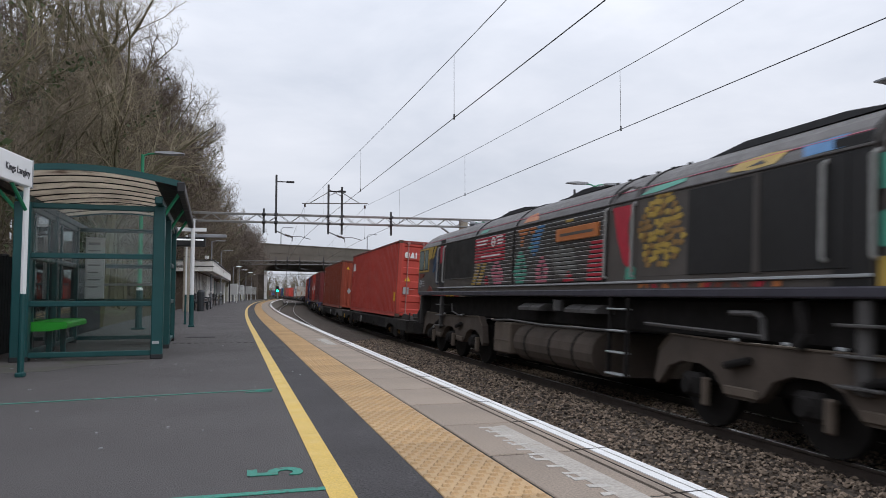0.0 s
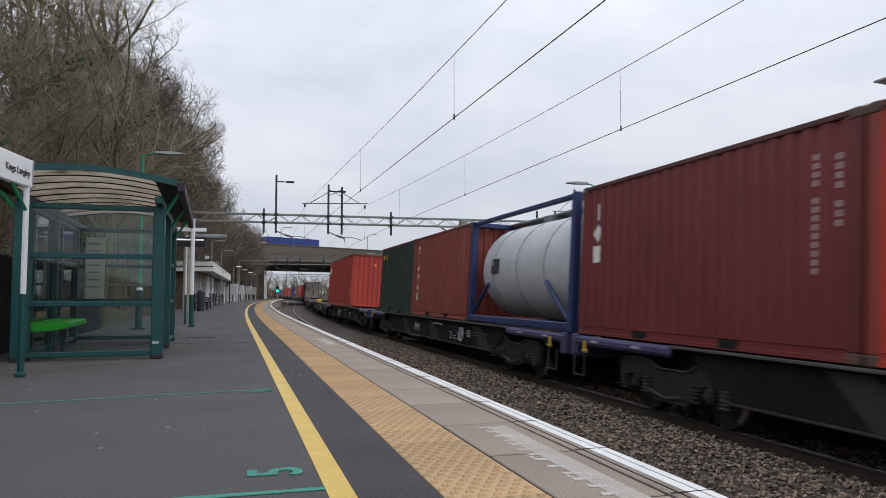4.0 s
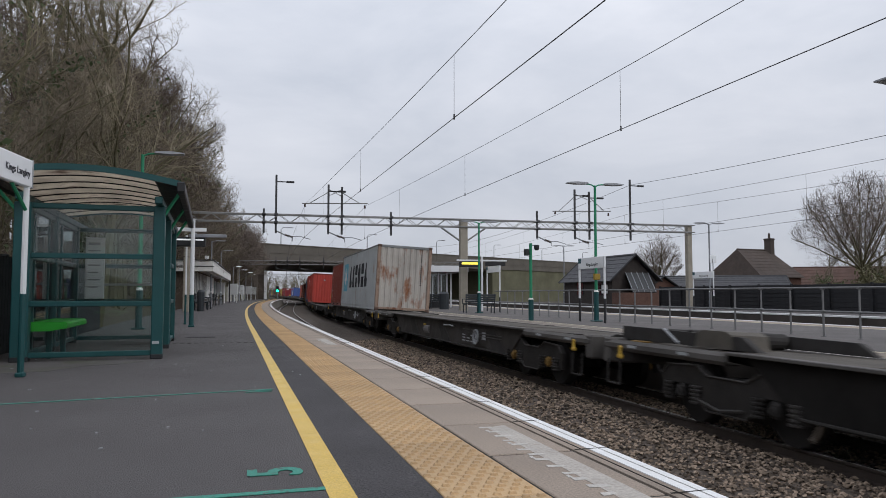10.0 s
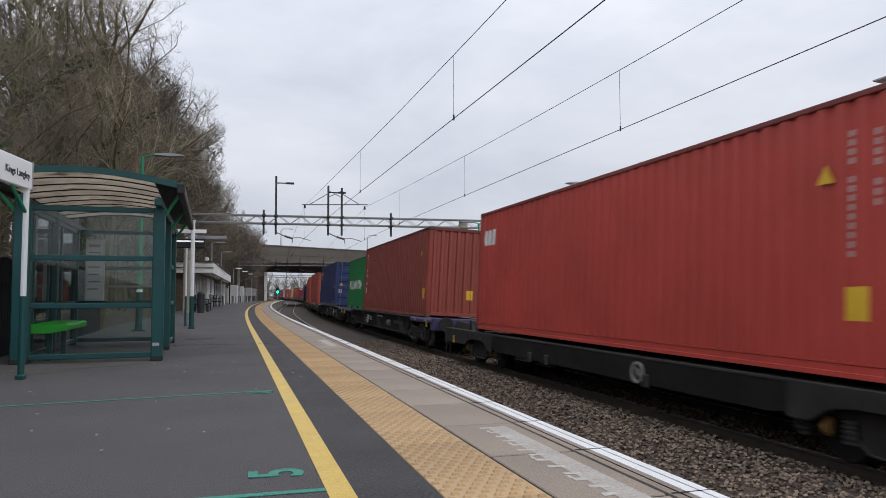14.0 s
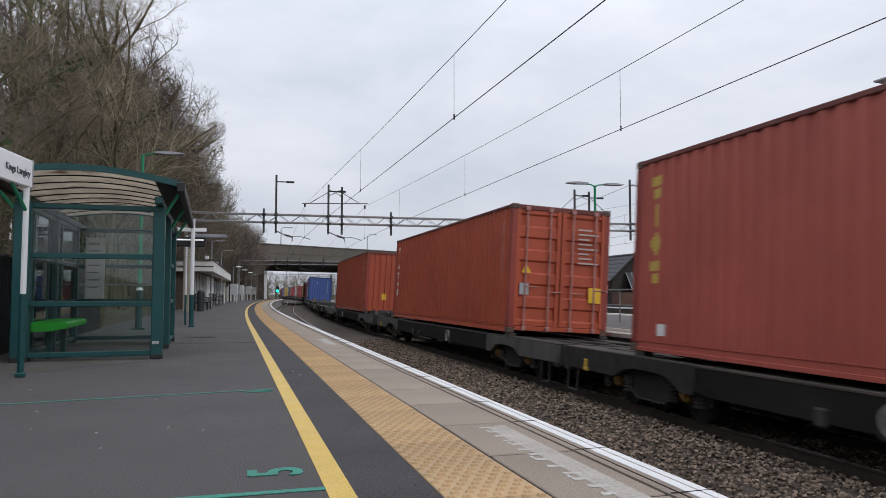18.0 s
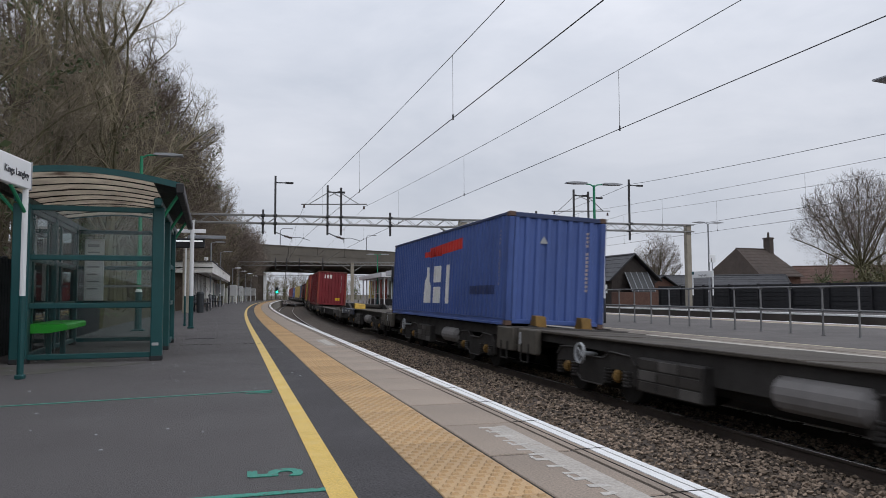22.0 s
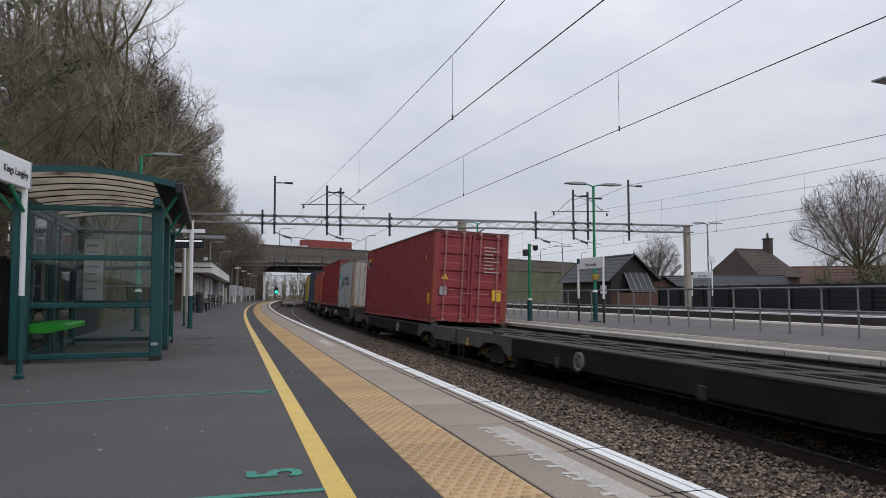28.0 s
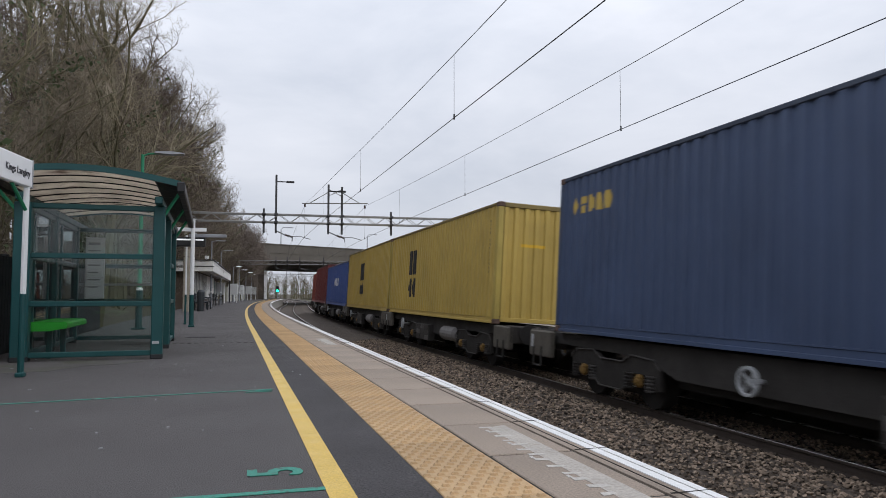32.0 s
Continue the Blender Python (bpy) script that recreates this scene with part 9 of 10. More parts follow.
build_island_display()
bench(11.2, 33.6, 180, base=-0.03)
bench(11.0, 42.6, 180, base=-0.03)
build_signal(9.35, 44.6, -0.03, 1.65, RED_LIGHT, None, "island platform signal showing a red light", 0.11)
for x, y in ((9.9, 43.0), (11.6, 41.4), (10.2, 47.0)):
    thing("litter_bin", "dark litter bin on the island platform", "bin", "island bins", at=along_pose(y, x, -0.03), shape=Shape().cyl((0, 0, 0), (0, 0, 0.9), 0.28, 0.3, 14).cyl((0, 0, 0.9), (0, 0, 1.02), 0.31, 0.2, 14), material=BENCH)
one = thing("platform_number", "small white square sign with a black numeral one", "sign", at=along_pose(34.6, 25.0, 0))
part("panel", Shape().rbox(-0.2, 0.2, -0.03, 0.0, 2.55, 2.98, 0.01), SIGN_WHITE, one)
part("post", Shape().cyl((0, 0, 0), (0, 0, 2.6), 0.025, n=8), GALV, one)
one_me = lettering("1", 0.3)
one_me.materials.append(SIGN_INK)
part("lettering", one_me, None, one, at=Matrix.Translation((-0.06, -0.034, 2.66)) @ Matrix(((1, 0, 0, 0), (0, 0, -1, 0), (0, 1, 0, 0), (0, 0, 0, 1))))


# ---- traffic on the bridge ----
TRAFFIC = []


def lorry(colour, label, t_mid, x_mid, speed, length=12.0, lane=4.7, box=2.9, bars=0):
    """A lorry that crosses the bridge; x_mid is its middle along the deck at t_mid."""
    v = thing("lorry", label, "lorry", "vehicles on the bridge")
    m = mat("lorry_" + colour[0], colour[1], 0.5, var=0.08)
    part("box_body", Shape().rbox(-length / 2 + 2.3, length / 2, -1.25, 1.25, 1.05, 1.05 + box, 0.04), m, v)
    h = 0.98
    cab = part("cab", Shape().prism([(-length / 2, 0.6), (-length / 2, 1.7 * h), (-length / 2 + 0.25, 2.75 * h), (-length / 2 + 2.1, 2.9 * h), (-length / 2 + 2.1, 0.6)], "y", -1.2, 1.2), mat("lorry_cab_white", (0.6, 0.6, 0.6), 0.4), v)
    part("windscreen", Shape().prism([(-length / 2 - 0.01, 1.75 * h), (-length / 2 + 0.22, 2.62 * h), (-length / 2 + 0.26, 2.62 * h), (-length / 2 + 0.05, 1.75 * h)], "y", -1.05, 1.05), WINDOW, cab)
    part("chassis", Shape().rbox(-length / 2 + 0.5, length / 2, -0.5, 0.5, 0.7, 1.05, 0.03), DARK, v)
    for x in (-length / 2 + 1.2, length / 2 - 3.2, length / 2 - 1.9):
        for y in (-1.1, 1.1):
            part("wheel", Shape().cyl((x, y - 0.15, 0.5), (x, y + 0.15, 0.5), 0.5, n=16), DARK, v)
    if bars:
        for k in range(bars):
            x = -length / 2 + 3.4 + k * (length - 4.0) / bars
            part("word_bar", Shape().box(x, x + 2.2, -1.262, -1.252, 0.62 + box, 0.95 + box), MARK_WHITE, v)
    TRAFFIC.append((v, t_mid, x_mid, speed, lane))
    return v


def van(colour, label, t_mid, x_mid, speed, lane=4.7):
    v = thing("van", label, "van", "vehicles on the bridge")
    m = mat("van_" + colour[0], colour[1], 0.3, var=0.05)
    part("body", Shape().prism([(-2.9, 0.45), (-2.9, 1.15), (-2.1, 1.35), (-1.3, 2.3), (-0.9, 2.4), (2.7, 2.4), (2.85, 2.25), (2.85, 0.45)], "y", -0.98, 0.98), m, v)
    part("window", Shape().prism([(-2.0, 1.4), (-1.28, 2.25), (-0.5, 2.25), (-0.5, 1.4)], "y", -0.99, 0.99), WINDOW, v)
    for x in (-1.8, 1.8):
        for y in (-0.85, 0.85):
            part("wheel", Shape().cyl((x, y - 0.12, 0.36), (x, y + 0.12, 0.36), 0.36, n=14), DARK, v)
    TRAFFIC.append((v, t_mid, x_mid, speed, lane))


def road(x, lane):
    """Pose on the bridge road, x metres along it; past the bridge it bends away downhill."""
    if x <= 97:
        return BRIDGE_FRAME @ pose(x, lane, ROAD_Z)
    s, R, full = x - 97, 63.0, radians(62)
    z = ROAD_Z - min(7.5, 0.045 * s)
    a = min(s / R, full)
    px, py = 97 + R * math.sin(a), lane + R * (1 - math.cos(a))
    rest = max(0.0, s - R * full)
    return BRIDGE_FRAME @ pose(px + rest * math.cos(a), py + rest * math.sin(a), z, 0, 0, math.degrees(a))


def build_approach():
    """Road embankment past the bridge."""
    verts, faces = [], []
    xs = [97 + 9 * i for i in range(70)]
    for x in xs:
        m = road(x, 8.6)
        for u, d in ((-18, None), (-8.4, -0.02), (8.4, -0.02), (18, None)):
            p = m @ Vector((0, u, 0))
            verts.append((p.x, p.y, -1.4 if d is None else max(p.z + d, -1.2)))
    n = 4
    faces = [(k * n + i, k * n + i + 1, (k + 1) * n + i + 1, (k + 1) * n + i) for k in range(len(xs) - 1) for i in range(n - 1)]
    structure("road_embankment", Shape().add(verts, faces), SOIL, "grassy bank carrying the road away from the bridge", "embankment")


build_approach()
lorry(("red", (0.42, 0.02, 0.035)), "red box lorry crossing the road bridge", 1.5, 11.1, 17.4, 8.9, box=2.45)
lorry(("blue", (0.03, 0.05, 0.22)), "dark blue box lorry crossing the road bridge", 3.0, 25.9, 18.0, 13.1, box=2.7)
lorry(("crimson", (0.4, 0.02, 0.04)), "long red lorry with two white word panels crossing the bridge", 16.5, 12.5, 16.0, 16.7, box=2.75, bars=2)
lorry(("teal", (0.02, 0.25, 0.24)), "teal lorry with a white word crossing the bridge", 20.0, 12.0, 14.8, 11.8, box=2.35, bars=1)
lorry(("maroon", (0.25, 0.05, 0.04)), "dull red lorry crossing the road bridge", 28.0, 16.2, 15.8, 12.3, box=2.85)
for c, lab, t, x, v in ((("silver", (0.4, 0.4, 0.42)), "silver van on the road bridge", 2.5, 28.3, 18.0), (("dark", (0.05, 0.05, 0.06)), "dark van on the road bridge", 12.0, 29.8, 17.3),
                        (("grey", (0.2, 0.2, 0.22)), "grey van on the road bridge", 13.0, 18.0, 17.3), (("black", (0.03, 0.03, 0.03)), "dark van on the road bridge behind the parapet", 30.0, 13.0, 16.5)):
    van(c, lab, t, x, v)
bank_road = structure("road_embankment_near", Shape().box(-620, -26, -1.0, 35.5, -1.5, ROAD_Z), SOIL, "grassy bank carrying the road to the bridge", "embankment")
bank_road.matrix_basis = BRIDGE_FRAME

# ---- trees and shrubs ----
def grow(seed, height, spread, counts, lean=0.0, low=0.25, droop=0.0, thin=1.0, kink=1.0, lift=0.25, limbs=0, wide=0.36, dome=None):
    """Tapered branches of a bare tree: returns (wood, twigs), each a list of (start, end, r0, r1)."""
    rnd = random.Random(seed)
    wood, twigs = [], []
    reach = height * wide

    def branch(p, d, length, r, level):
        segs = (6, 5, 4, 4, 2)[level]
        pts, q, e = [p], p, d
        for i in range(segs):
            e = (e + Vector((rnd.uniform(-1, 1), rnd.uniform(-1, 1), rnd.uniform(-0.7, 0.85) - droop * level)) * (0.10, 0.3, 0.62, 0.85, 0.9)[level] * kink).normalized()
            q = q + e * (length / segs)
            if level and math.hypot(q.x, q.y) > reach * (0.75 + 0.25 * min(1.0, 2.2 * (1.02 - q.z / (height * 1.05)))):
                break
            if dome and math.hypot(math.hypot(q.x, q.y) / (dome[0] * height), (q.z / height - dome[1]) / (1.0 - dome[1])) > 1.0 + rnd.uniform(-0.07, 0.05):
                break
            pts.append(q)
        segs = len(pts) - 1
        if not segs:
            return
        for i in range(segs):
            r0, r1 = r * (1 - 0.75 * i / segs), r * (1 - 0.75 * (i + 1) / segs)
            (wood if level < 2 else twigs).append((pts[i], pts[i + 1], r0, r1))
        if level < len(counts):
            for k in range(counts[level]):
                f = low + (1 - low) * rnd.random() ** 1.3 if level == 0 else rnd.uniform(0.15, 1.0)
                i = min(int(f * segs), segs - 1)
                at = pts[i].lerp(pts[i + 1], f * segs - i)
                base = (pts[i + 1] - pts[i]).normalized()
                side = base.orthogonal().normalized()
                side.rotate(Matrix.Rotation(rnd.uniform(0, 2 * math.pi), 3, base))
                out = (base * rnd.uniform(0.45, 1.0) + side * rnd.uniform(0.6, 1.1) * spread + Vector((0, 0, lift))).normalized()
                branch(at, out, length * rnd.uniform(0.34, 0.57 if level == 0 else 0.62) * (1.15 - 0.45 * f), max(r * 0.32, 0.0036 * thin), level + 1)
    if limbs:                    # a short trunk that forks into a wide fan of limbs
        fork = Vector((0, 0, height * (0.3 if dome else 0.22)))
        wood.append((Vector((0, 0, -0.3)), fork, 0.3, 0.24))
        for k in range(limbs):
            a, tilt = 2.4 * k, 0.08 + (1.02 if dome else 0.72) * ((k + 0.5) / limbs) ** 0.8
            d = Vector((math.cos(a) * math.sin(tilt), math.sin(a) * math.sin(tilt), math.cos(tilt)))
            branch(fork + Vector((0, 0, rnd.uniform(-0.3, 0.3))), d, height * rnd.uniform(0.72, 0.86), 0.095, 1)
    else:
        branch(Vector((0, 0, -0.3)), Vector((lean, 0, 1)).normalized(), height, height * 0.014 + 0.03, 0)
    return wood, twigs


def tubes(segments, n):
    """Joined tapered prisms, as one mesh."""
    v, f = [], []
    ring = [(math.cos(2 * math.pi * i / n), math.sin(2 * math.pi * i / n)) for i in range(n)]
    for a, b, r0, r1 in segments:
        d = (b - a)
        if d.length < 1e-5:
            continue
        d.normalize()
        u = d.orthogonal().normalized()
        w = d.cross(u)
        k = len(v)
        for c, s in ring:
            e = u * c + w * s
            v.append((a.x + e.x * r0, a.y + e.y * r0, a.z + e.z * r0))
        for c, s in ring:
            e = u * c + w * s
            v.append((b.x + e.x * r1, b.y + e.y * r1, b.z + e.z * r1))
        for i in range(n):
            f.append((k + i, k + (i + 1) % n, k + n + (i + 1) % n, k + n + i))
    return v, f


def raw(name, v, f, material):
    me = bpy.data.meshes.new(name)
    me.from_pydata(v, [], f)
    me.materials.append(material)
    return me


def leaves(seed, segments, count, size, material, name):
    """Small leaves set along branches."""
    rnd = random.Random(seed)
    v, f = [], []
    for _ in range(count):
        a, b, r0, r1 = segments[rnd.randrange(len(segments))]
        p = a.lerp(b, rnd.random()) + Vector((rnd.gauss(0, 0.16), rnd.gauss(0, 0.16), rnd.gauss(0, 0.12)))
        u = Vector((rnd.uniform(-1, 1), rnd.uniform(-1, 1), rnd.uniform(-0.6, 0.6))).normalized()
        w = u.orthogonal().normalized()
        w.rotate(Matrix.Rotation(rnd.uniform(0, 6.28), 3, u))
        s = size * rnd.uniform(0.6, 1.3)
        k = len(v)
        v += [tuple(p - w * s), tuple(p + u.cross(w) * s * 0.6), tuple(p + w * s), tuple(p - u.cross(w) * s * 0.6)]
        f.append((k, k + 1, k + 2, k + 3))
    return raw(name, v, f, material)


def tree_kind(seed, height, spread, counts, twig_mat, label, name="bare_tree", ivy=0, **more):
    wood, twigs = grow(seed, height, spread, counts, **more)
    t = thing(name, label, "tree" if name == "bare_tree" else "shrub", "bare winter trees" if name == "bare_tree" else "bank shrubs")
    part("trunk", raw("trunk", *tubes(wood, 6), BARK), None, t)
    part("crown", raw("crown", *tubes(twigs, 3), twig_mat), None, t, "bare brown twigs")
    if ivy:
        part("ivy", leaves(seed, wood[:max(6, len(wood) // 3)], ivy, 0.075, IVY, "ivy"), None, t, "dark ivy leaves")
    return t


KINDS = [
    tree_kind(11, 8.6, 0.85, (16, 9, 8, 4), TWIG, "bare winter tree with dense brown twigs on the bank", ivy=300, low=0.12),
    tree_kind(23, 9.4, 0.8, (16, 9, 8, 4), TWIG_PALE, "tall bare tree with fine tangled twigs on the bank", low=0.15),
    tree_kind(37, 7.8, 0.95, (16, 9, 8, 4), TWIG_RED, "bare spreading tree with reddish-brown twigs on the bank", low=0.1),
    tree_kind(41, 9.0, 0.9, (16, 9, 8, 4), TWIG, "bare tree with an ivy-clad trunk on the bank", ivy=700, low=0.15),
]
FAR_KINDS = [
    tree_kind(71, 8.2, 0.9, (13, 8, 5), TWIG, "bare brown tree in the distance", low=0.12, thin=2.2),
    tree_kind(73, 7.4, 0.95, (13, 8, 5), TWIG_RED, "bare reddish tree in the distance", low=0.1, thin=2.2),
]
SHRUBS = [
    tree_kind(53, 3.2, 1.0, (12, 7, 5), TWIG, "tangled leafless shrub on the bank", "shrub", low=0.02),
    tree_kind(59, 2.8, 1.1, (12, 7, 5), TWIG_RED, "brown leafless bramble thicket on the bank", "shrub", ivy=260, low=0.02),
]
BROAD = tree_kind(67, 13.6, 0.75, (0, 14, 9, 3), TWIG_GREY, "broad round-crowned bare tree beyond the far platform", low=0.2, thin=1.9, kink=0.65, limbs=19, wide=0.7, dome=(0.46, 0.54))
ROUND = tree_kind(91, 10.2, 0.9, (0, 9, 6, 4), TWIG_GREY, "small round-crowned bare tree behind the house roofs", low=0.2, thin=2.0, kink=0.6, limbs=14, wide=0.4, dome=(0.3, 0.62))
WIDE = tree_kind(97, 7.6, 1.0, (0, 12, 8, 5), TWIG_GREY, "low wide-spreading bare tree behind the platform building", low=0.2, thin=1.6, kink=0.8, limbs=16, wide=0.6)
USED = set()


def plant(kind, x, y, turn, size, z=None, tall=1.0):
    m = pose(x, y, (land(x, y) if z is None else z), 0, 0, turn)
    if kind.name in USED:
        ob = copy_thing(kind, m)
    else:
        USED.add(kind.name)
        kind.matrix_basis = m
        ob = kind
    ob.scale = (size, size, size * tall)


def plant_bank():
    rnd = random.Random(7)
    y, k = 12.0, 0
    while y < 112:
        off = swing(y)
        for row, (q, s) in enumerate(((-5.2 if y < 22 else -5.1 if 42 < y < 79 else -4.3, 1.0), (-7.6, 1.05), (-10.6, 1.1))):
            if row == 2 and (k % 2 or y < 36) or row == 1 and (y < 26 or y < 40 and k % 2):
                continue
            q += rnd.uniform(-0.7, 0.7)
            lower = 0.86 if y < 20 else 1.06 if y < 32 else 1.3 if y < 42 else 1.44 if y < 60 else 1.3 if y < 90 else 0.95
            plant(FAR_KINDS[k % 2] if row == 2 else KINDS[(k + row * 2) % 4 if y < 30 else (2, 2, 0)[(k + row) % 3]], q + off, y + rnd.uniform(-1, 1), rnd.uniform(0, 360), s * lower * rnd.uniform(0.92, 1.08))
        y += 2.2
        k += 1
    for i in range(70):
        y = 11 + 66 * rnd.random() ** 1.2
        off = swing(y)
        q = -3.9 - 6.0 * rnd.random() ** 1.5
        plant(SHRUBS[i % 2], q + off, y, rnd.uniform(0, 360), rnd.uniform(0.7, 1.25))


plant_bank()
# trees and bushes beyond the far platform
plant(BROAD, 59.2, 57.4, 20, 1.03, -0.9)
plant(ROUND, 52.0, 82.0, 60, 1.0, -0.9)
plant(BROAD, 72.0, 60.5, 140, 0.8, -0.9)
for kind, x, y, s in ((0, 64.0, 60.0, 0.8), (2, 66.0, 52.0, 0.7), (3, 53.0, 47.0, 0.62), (2, 71.0, 66.0, 0.9), (0, 49.0, 92.0, 0.8), (2, 75.0, 78.0, 0.9), (3, 84.0, 70.0, 1.1), (1, 90.0, 88.0, 1.2),
                      (2, 60.0, 100.0, 0.75), (0, 45.0, 38.0, 0.45), (2, 66.0, 100.0, 0.8)):
    plant(KINDS[kind], x, y, 37 * x, s, -0.9)
for i in range(7):
    plant(WIDE, swing(58 + 2.3 * i) - 6.0 - 0.4 * (i % 3), 58 + 2.3 * i, 50 * i, 1.0)
for i in range(8):
    plant(WIDE, swing(96 + 2.4 * i) - 4.4 + 0.5 * (i % 3), 96 + 2.4 * i, 70 * i, 1.12 + 0.05 * (i % 2))
# thicket under the broad trees, and the wood that closes the view along the line
for i in range(14):
    plant(SHRUBS[i % 2], 52.0 + 1.7 * i, 55.0 + 1.3 * (i % 4), 61 * i, 1.15 + 0.12 * (i % 3), -0.9)
for i in range(70):
    plant(FAR_KINDS[i % 2], 2.0 + 0.75 * i, 300 + 17 * (i % 5), 83 * i, 0.95 + 0.1 * (i % 4), -0.9)
for i in range(30):
    plant(SHRUBS[i % 2], 2.0 + 1.6 * i, 285 + 6 * (i % 3), 47 * i, 1.5, -0.9)
# scrub on the right of the line beyond the bridge
for i in range(16):
    yy = 165 + 9 * i
    plant(SHRUBS[i % 2] if i % 3 else FAR_KINDS[1], swing(yy) + 10.5 + 2.5 * (i % 3), yy, 77 * i, 1.3 if i % 3 else 0.55, -0.9)
# wood beyond the bridge, where the line leaves the view
rnd_far = random.Random(3)
for i in range(26):
    yy = 135 + 9 * i
    oo = swing(yy)
    plant(FAR_KINDS[i % 2], oo + 1.5 * (i % 2) - 5 - rnd_far.uniform(0, 7), yy, rnd_far.uniform(0, 360), rnd_far.uniform(0.6, 0.85), -0.6)


def build_ivy_bush(x, y, z, w, h, seed):
    """A mound of ivy and creepers in many small leaves on hidden stems."""
    rnd = random.Random(seed)
    segs = []
    for _ in range(60):
        a = Vector((rnd.gauss(0, w * 0.35), rnd.gauss(0, w * 0.35), 0))
        b = a + Vector((rnd.gauss(0, 0.3), rnd.gauss(0, 0.3), h * rnd.uniform(0.4, 1.0)))
        segs.append((a, b, 0.03, 0.01))
    t = thing("ivy_bush", "yellow-green ivy-covered bush beyond the fence", "bush", "ivy bushes", at=pose(x, y, z))
    part("stem_clump", raw("stem_clump", *tubes(segs, 4), BARK), None, t)
    part("foliage", leaves(seed, segs, 2400, 0.12, mat("ivy_light", (0.095, 0.088, 0.04), 0.7, var=0.4, scale=1.2, bump=0), "foliage"), None, t)


for i, (x, y, w, h) in enumerate(((47.5, 45.5, 1.6, 4.2), (50.0, 44.0, 2.0, 3.0), (44.5, 40.0, 1.5, 3.4), (52.5, 50.0, 2.2, 3.2))):
    build_ivy_bush(x, y, -0.9, w, h, 70 + i)

# ---- platform markings, paving pieces ----
def flat(name, outline, z, material, label, thick=0.003):
    return tagged(part(name, Shape().prism(outline, "z", z - thick, z), material), label, "marking", kind="structure")


flat("green_line", [(-3.2, 6.29), (0.36, 6.88), (0.36, 6.91), (-3.2, 6.33)], 0.005, GREEN_PAINT, "thin green line painted across the platform")
flat("green_line_near", [(-3.0, 3.3), (0.41, 3.315), (0.41, 3.365), (-3.0, 3.34)], 0.005, GREEN_PAINT, "green line painted across the platform")
five = lettering("5", 0.36, bold=0.008)
five.materials.append(GREEN_PAINT)
tagged(part("painted_number", five, None, at=Matrix.Translation((0.225, 3.71, 0.004)) @ Matrix(((0, -1, 0, 0), (1, 0, 0, 0), (0, 0, 1, 0), (0, 0, 0, 1)))), "green number five painted on the asphalt", "marking", kind="structure")
flat("painted_bars", [(0.12, 6.72), (0.35, 6.74), (0.35, 6.76), (0.12, 6.75)], 0.006, GREEN_PAINT, "faded green painted number as a bar")
flat("painted_bars_b", [(0.2, 6.8), (0.36, 6.82), (0.34, 6.85), (0.2, 6.83)], 0.006, GREEN_PAINT, "faded green painted stroke")


def build_worn_words(y0, y1, n):
    """A scuffed pale band with broken strokes of letters left along one side of it."""
    rnd = random.Random(int(y0 * 10))
    tagged(part("worn_band", Shape().prism([(1.6, y0 + 0.04), (1.73, y0), (1.74, y1), (1.6, y1 - 0.05)], "z", 0.0, 0.0024), FADED), "worn pale band on the paving", "marking", kind="structure")
    s = Shape()
    step = (y1 - y0) / n
    for i in range(n):
        y = y0 + step * (i + 0.5) + rnd.uniform(-0.02, 0.02)
        x, long_, deep = 1.54 + rnd.uniform(-0.006, 0.02), rnd.uniform(0.07, 0.125), rnd.uniform(0.03, 0.055)
        lean = rnd.uniform(-0.02, 0.02)
        s.prism([(x, y), (x + long_, y + lean), (x + long_ - 0.006, y + lean + deep * 0.8), (x + 0.004, y + deep)], "z", 0.001, 0.0032)
        if i % 3 == 1:           # the stub of a stem
            s.prism([(x - 0.004, y + deep + 0.004), (x + 0.02, y + deep + 0.003), (x + 0.018, y + deep + step * 0.4), (x, y + deep + step * 0.35)], "z", 0.001, 0.0032)
    tagged(part("worn_words", s, FADED_STROKE), "worn-away white words on the paving as broken bars", "marking", kind="structure")


FADED_STROKE = mat("worn_white_stroke", (0.46, 0.435, 0.4), 0.8, grain=0.25, stain=(0.31, 0.27, 0.235), amount=0.25, sscale=22, sharp=0.25)
build_worn_words(2.55, 4.6, 15)
build_worn_words(12.6, 14.4, 12)
MOSS = mat("moss", (0.09, 0.0825, 0.0815), 0.95, var=0.2, scale=1.5, grain=0.5, gscale=110, stain=(0.06, 0.065, 0.034), amount=0.62, sscale=1.6, sharp=0.3)
structure("moss_strip", Shape().prism([(-3.2, 8.6), (-2.7, 8.75), (-2.35, 9.1), (-2.0, 9.2), (-1.7, 9.75), (-1.3, 9.9), (-1.1, 10.2), (-1.05, 10.5), (-3.2, 10.5)], "z", 0.0, 0.002), MOSS, "thin moss and dirt on the asphalt by the shelter", "moss")
drain = tagged(new("drain_channel"), "narrow slotted drain across the platform", "drain", kind="structure")
for i in range(24):
    part("drain_slot", Shape().box(-2.2 + 0.12 * i, -2.14 + 0.12 * i, 13.6, 13.66, 0.001, 0.004), JOINT, drain)
tagged(part("manhole_cover", Shape().rbox(-0.9, -0.35, 15.4, 15.8, 0.0, 0.006, 0.002), ASPHALT_DARK), "dark manhole cover in the asphalt", "manhole", kind="structure")
chips = Shape()
rnd = random.Random(12)
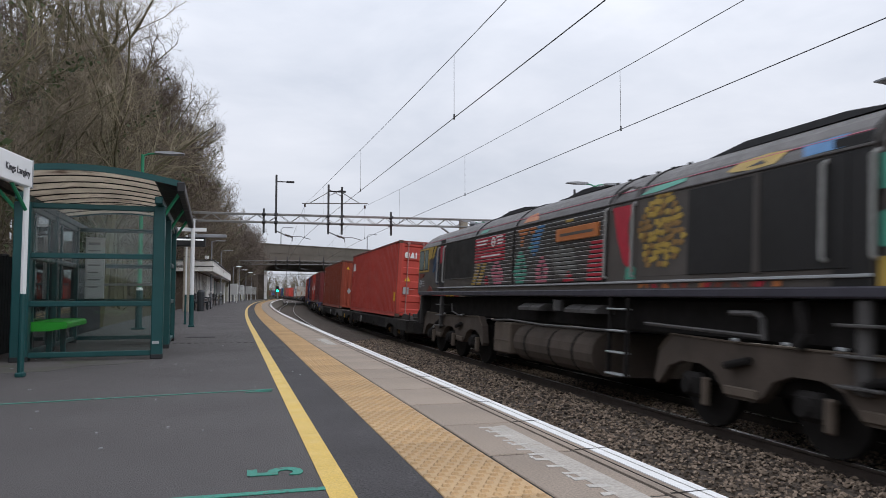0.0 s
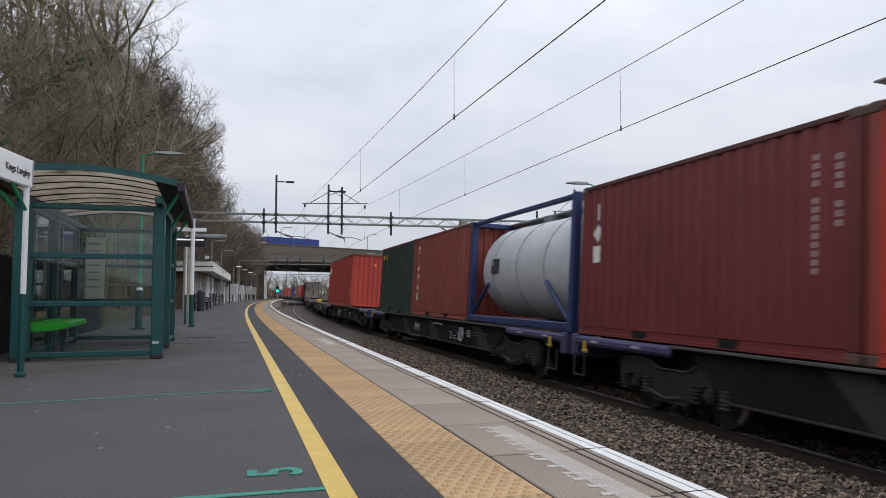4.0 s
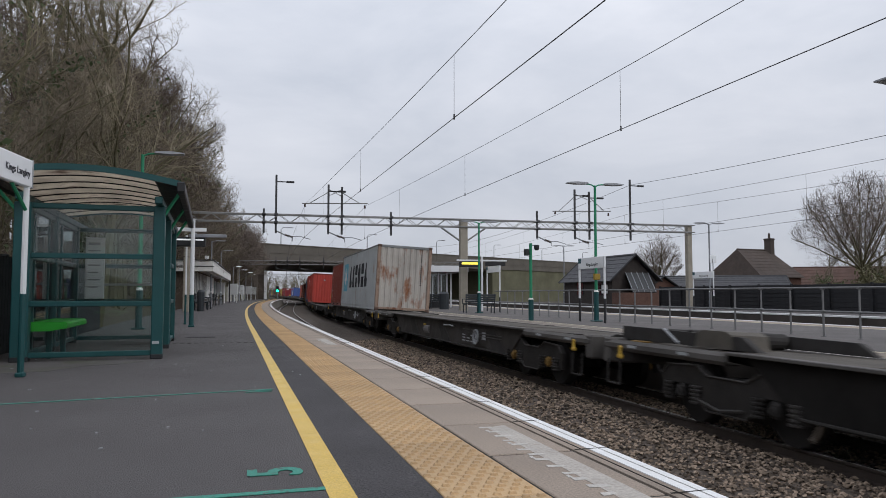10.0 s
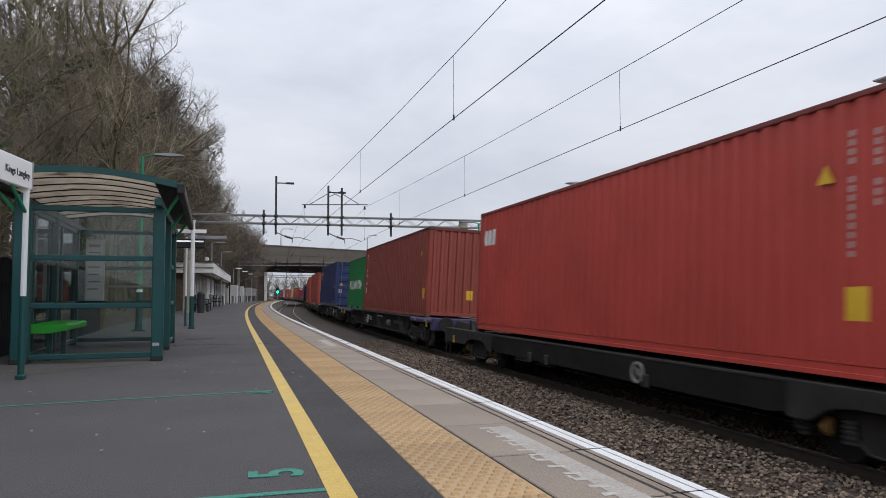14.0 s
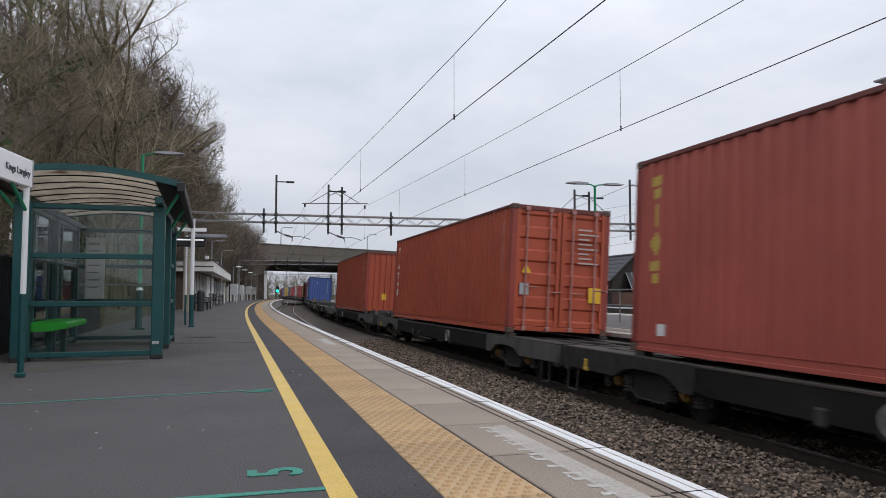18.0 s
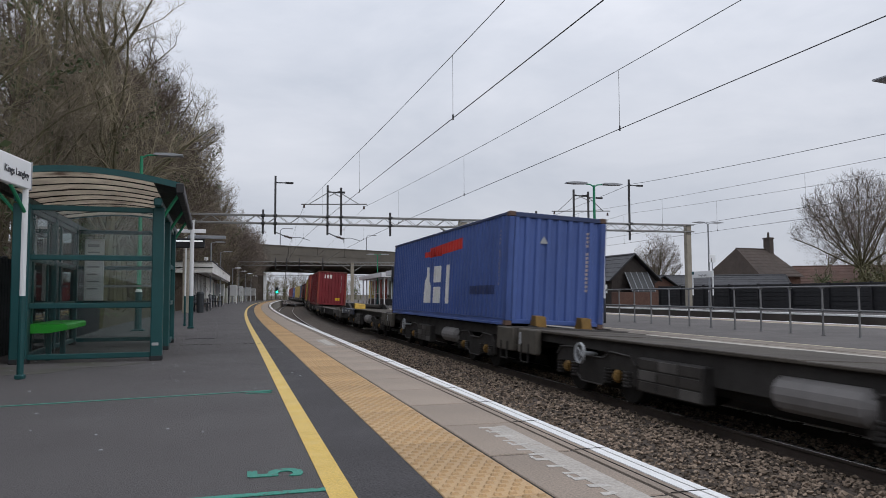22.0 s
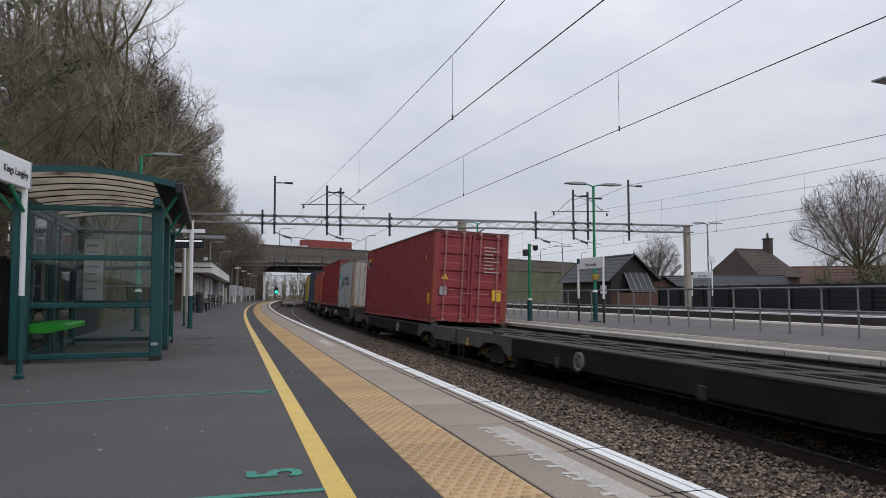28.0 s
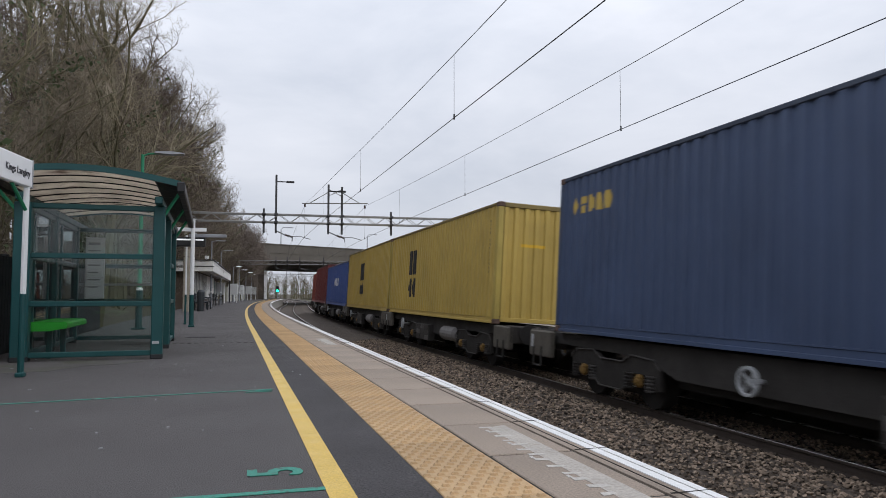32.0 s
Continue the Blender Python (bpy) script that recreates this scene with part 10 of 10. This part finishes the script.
for i in range(60):
    x, y, r = rnd.uniform(-2.6, 0.85), rnd.uniform(2.5, 14), rnd.uniform(0.004, 0.014)
    if 0.42 < x < 0.54:
        continue
    chips.prism([(x - r, y - r * 0.6), (x + r, y - r * 0.4), (x + r * 0.7, y + r * 0.8), (x - r * 0.8, y + r * 0.5)], "z", 0.0, 0.004)
tagged(part("litter_specks", chips, MARK_GREY), "pale specks and gum spots on the asphalt", "litter", kind="stuff")

structure("paving_bed", band(0.884, 1.836, -0.0055, -14, 18, 0.03), JOINT, "dark bedding in the joints of the paving", "paving")
structure("paving_bed_far", band(0.884, 1.836, -0.013, 18, 138, 0.03), JOINT, "dark bedding in the joints of the far paving", "paving")


def build_paving():
    """Buff tactile tiles and concrete slabs along the edge, one by one."""
    tile = Shape().rbox(-0.222, 0.222, -0.1965, 0.1965, -0.02, 0.0, 0.004)
    for r in range(6):
        for c in range(6):
            x, y = -0.185 + 0.07 * c + (0.0175 if r % 2 else -0.0175), -0.165 + 0.066 * r
            tile.add([(x - 0.019, y - 0.011, 0), (x + 0.019, y - 0.011, 0), (x + 0.019, y + 0.011, 0), (x - 0.019, y + 0.011, 0), (x - 0.012, y - 0.005, 0.011), (x + 0.013, y - 0.006, 0.011), (x + 0.013, y + 0.008, 0.011), (x - 0.013, y + 0.008, 0.011)],
                     [(0, 1, 5, 4), (1, 2, 6, 5), (2, 3, 7, 6), (3, 0, 4, 7), (4, 5, 6, 7)])
    me = tile.mesh("tactile_tile")
    me.materials.append(TACTILE)
    strip = tagged(new("tactile_paving"), "buff tactile warning paving along the platform edge", "paving", kind="structure")
    rnd = random.Random(4)
    for i in range(290):
        y = -0.8 + 0.4 * i
        part("tactile_tile", me, None, strip, at=along_pose(y, 1.108, rnd.uniform(0.0, 0.0015)) @ pose(0, 0, 0, rnd.uniform(-0.08, 0.08), rnd.uniform(-0.06, 0.06), rnd.uniform(-0.08, 0.08)))
    slab_me = Shape().rbox(-0.236, 0.243, -0.452, 0.452, -0.03, 0.0, 0.005).mesh("paving_slab")
    slab_me.materials.append(SLAB)
    row = tagged(new("edge_paving"), "weathered concrete slabs along the platform edge", "paving", kind="structure")
    for i in range(125):
        y = -0.42 + 0.93 * i
        part("paving_slab", slab_me, None, row, at=along_pose(y, 1.582, rnd.uniform(0.0, 0.0015)) @ pose(0, 0, 0, rnd.uniform(-0.05, 0.05), rnd.uniform(-0.08, 0.08), rnd.uniform(-0.12, 0.12)))
    stone = Shape().rbox(-0.135, 0.115, -0.444, 0.444, -0.1, 0.0, 0.012).mesh("coping_stone")
    stone.materials.append(PALE_COPING)
    edge = tagged(new("island_coping"), "pale weathered coping stones along the island platform edge", "platform edge", kind="structure")
    for i in range(140):
        part("coping_stone", stone, None, edge, at=along_pose(-6 + 0.9 * i, ISLAND0 + 0.125, -0.022 - rnd.uniform(0.0, 0.004)))
    structure("near_tactile", band(0.89, 1.334, 0.0, -14, -1.02, 0.02), TACTILE, "buff tactile strip behind", "paving")
    structure("near_slabs", band(1.346, 1.83, 0.0, -14, -0.9, 0.02), SLAB, "concrete paving strip behind", "paving")
    structure("far_tactile", band(0.89, 1.334, 0.0, 115, 138, 0.02), TACTILE, "buff tactile strip in the distance", "paving")
    structure("far_slabs", band(1.356, 1.83, 0.0, 115, 138, 0.02), SLAB, "concrete paving strip in the distance", "paving")


build_paving()


# ---- movement ----
def motions():
    times = [float(i) for i in range(33)]
    for ob, u, local in TRAIN:
        walk(ob, [(t, rail_pose(u - travelled(t)) @ local) for t in times])
    for ob, t0, x0, speed, lane in TRAFFIC:
        walk(ob, [(t, road(x0 - speed * (t - t0), lane)) for t in times])


motions()
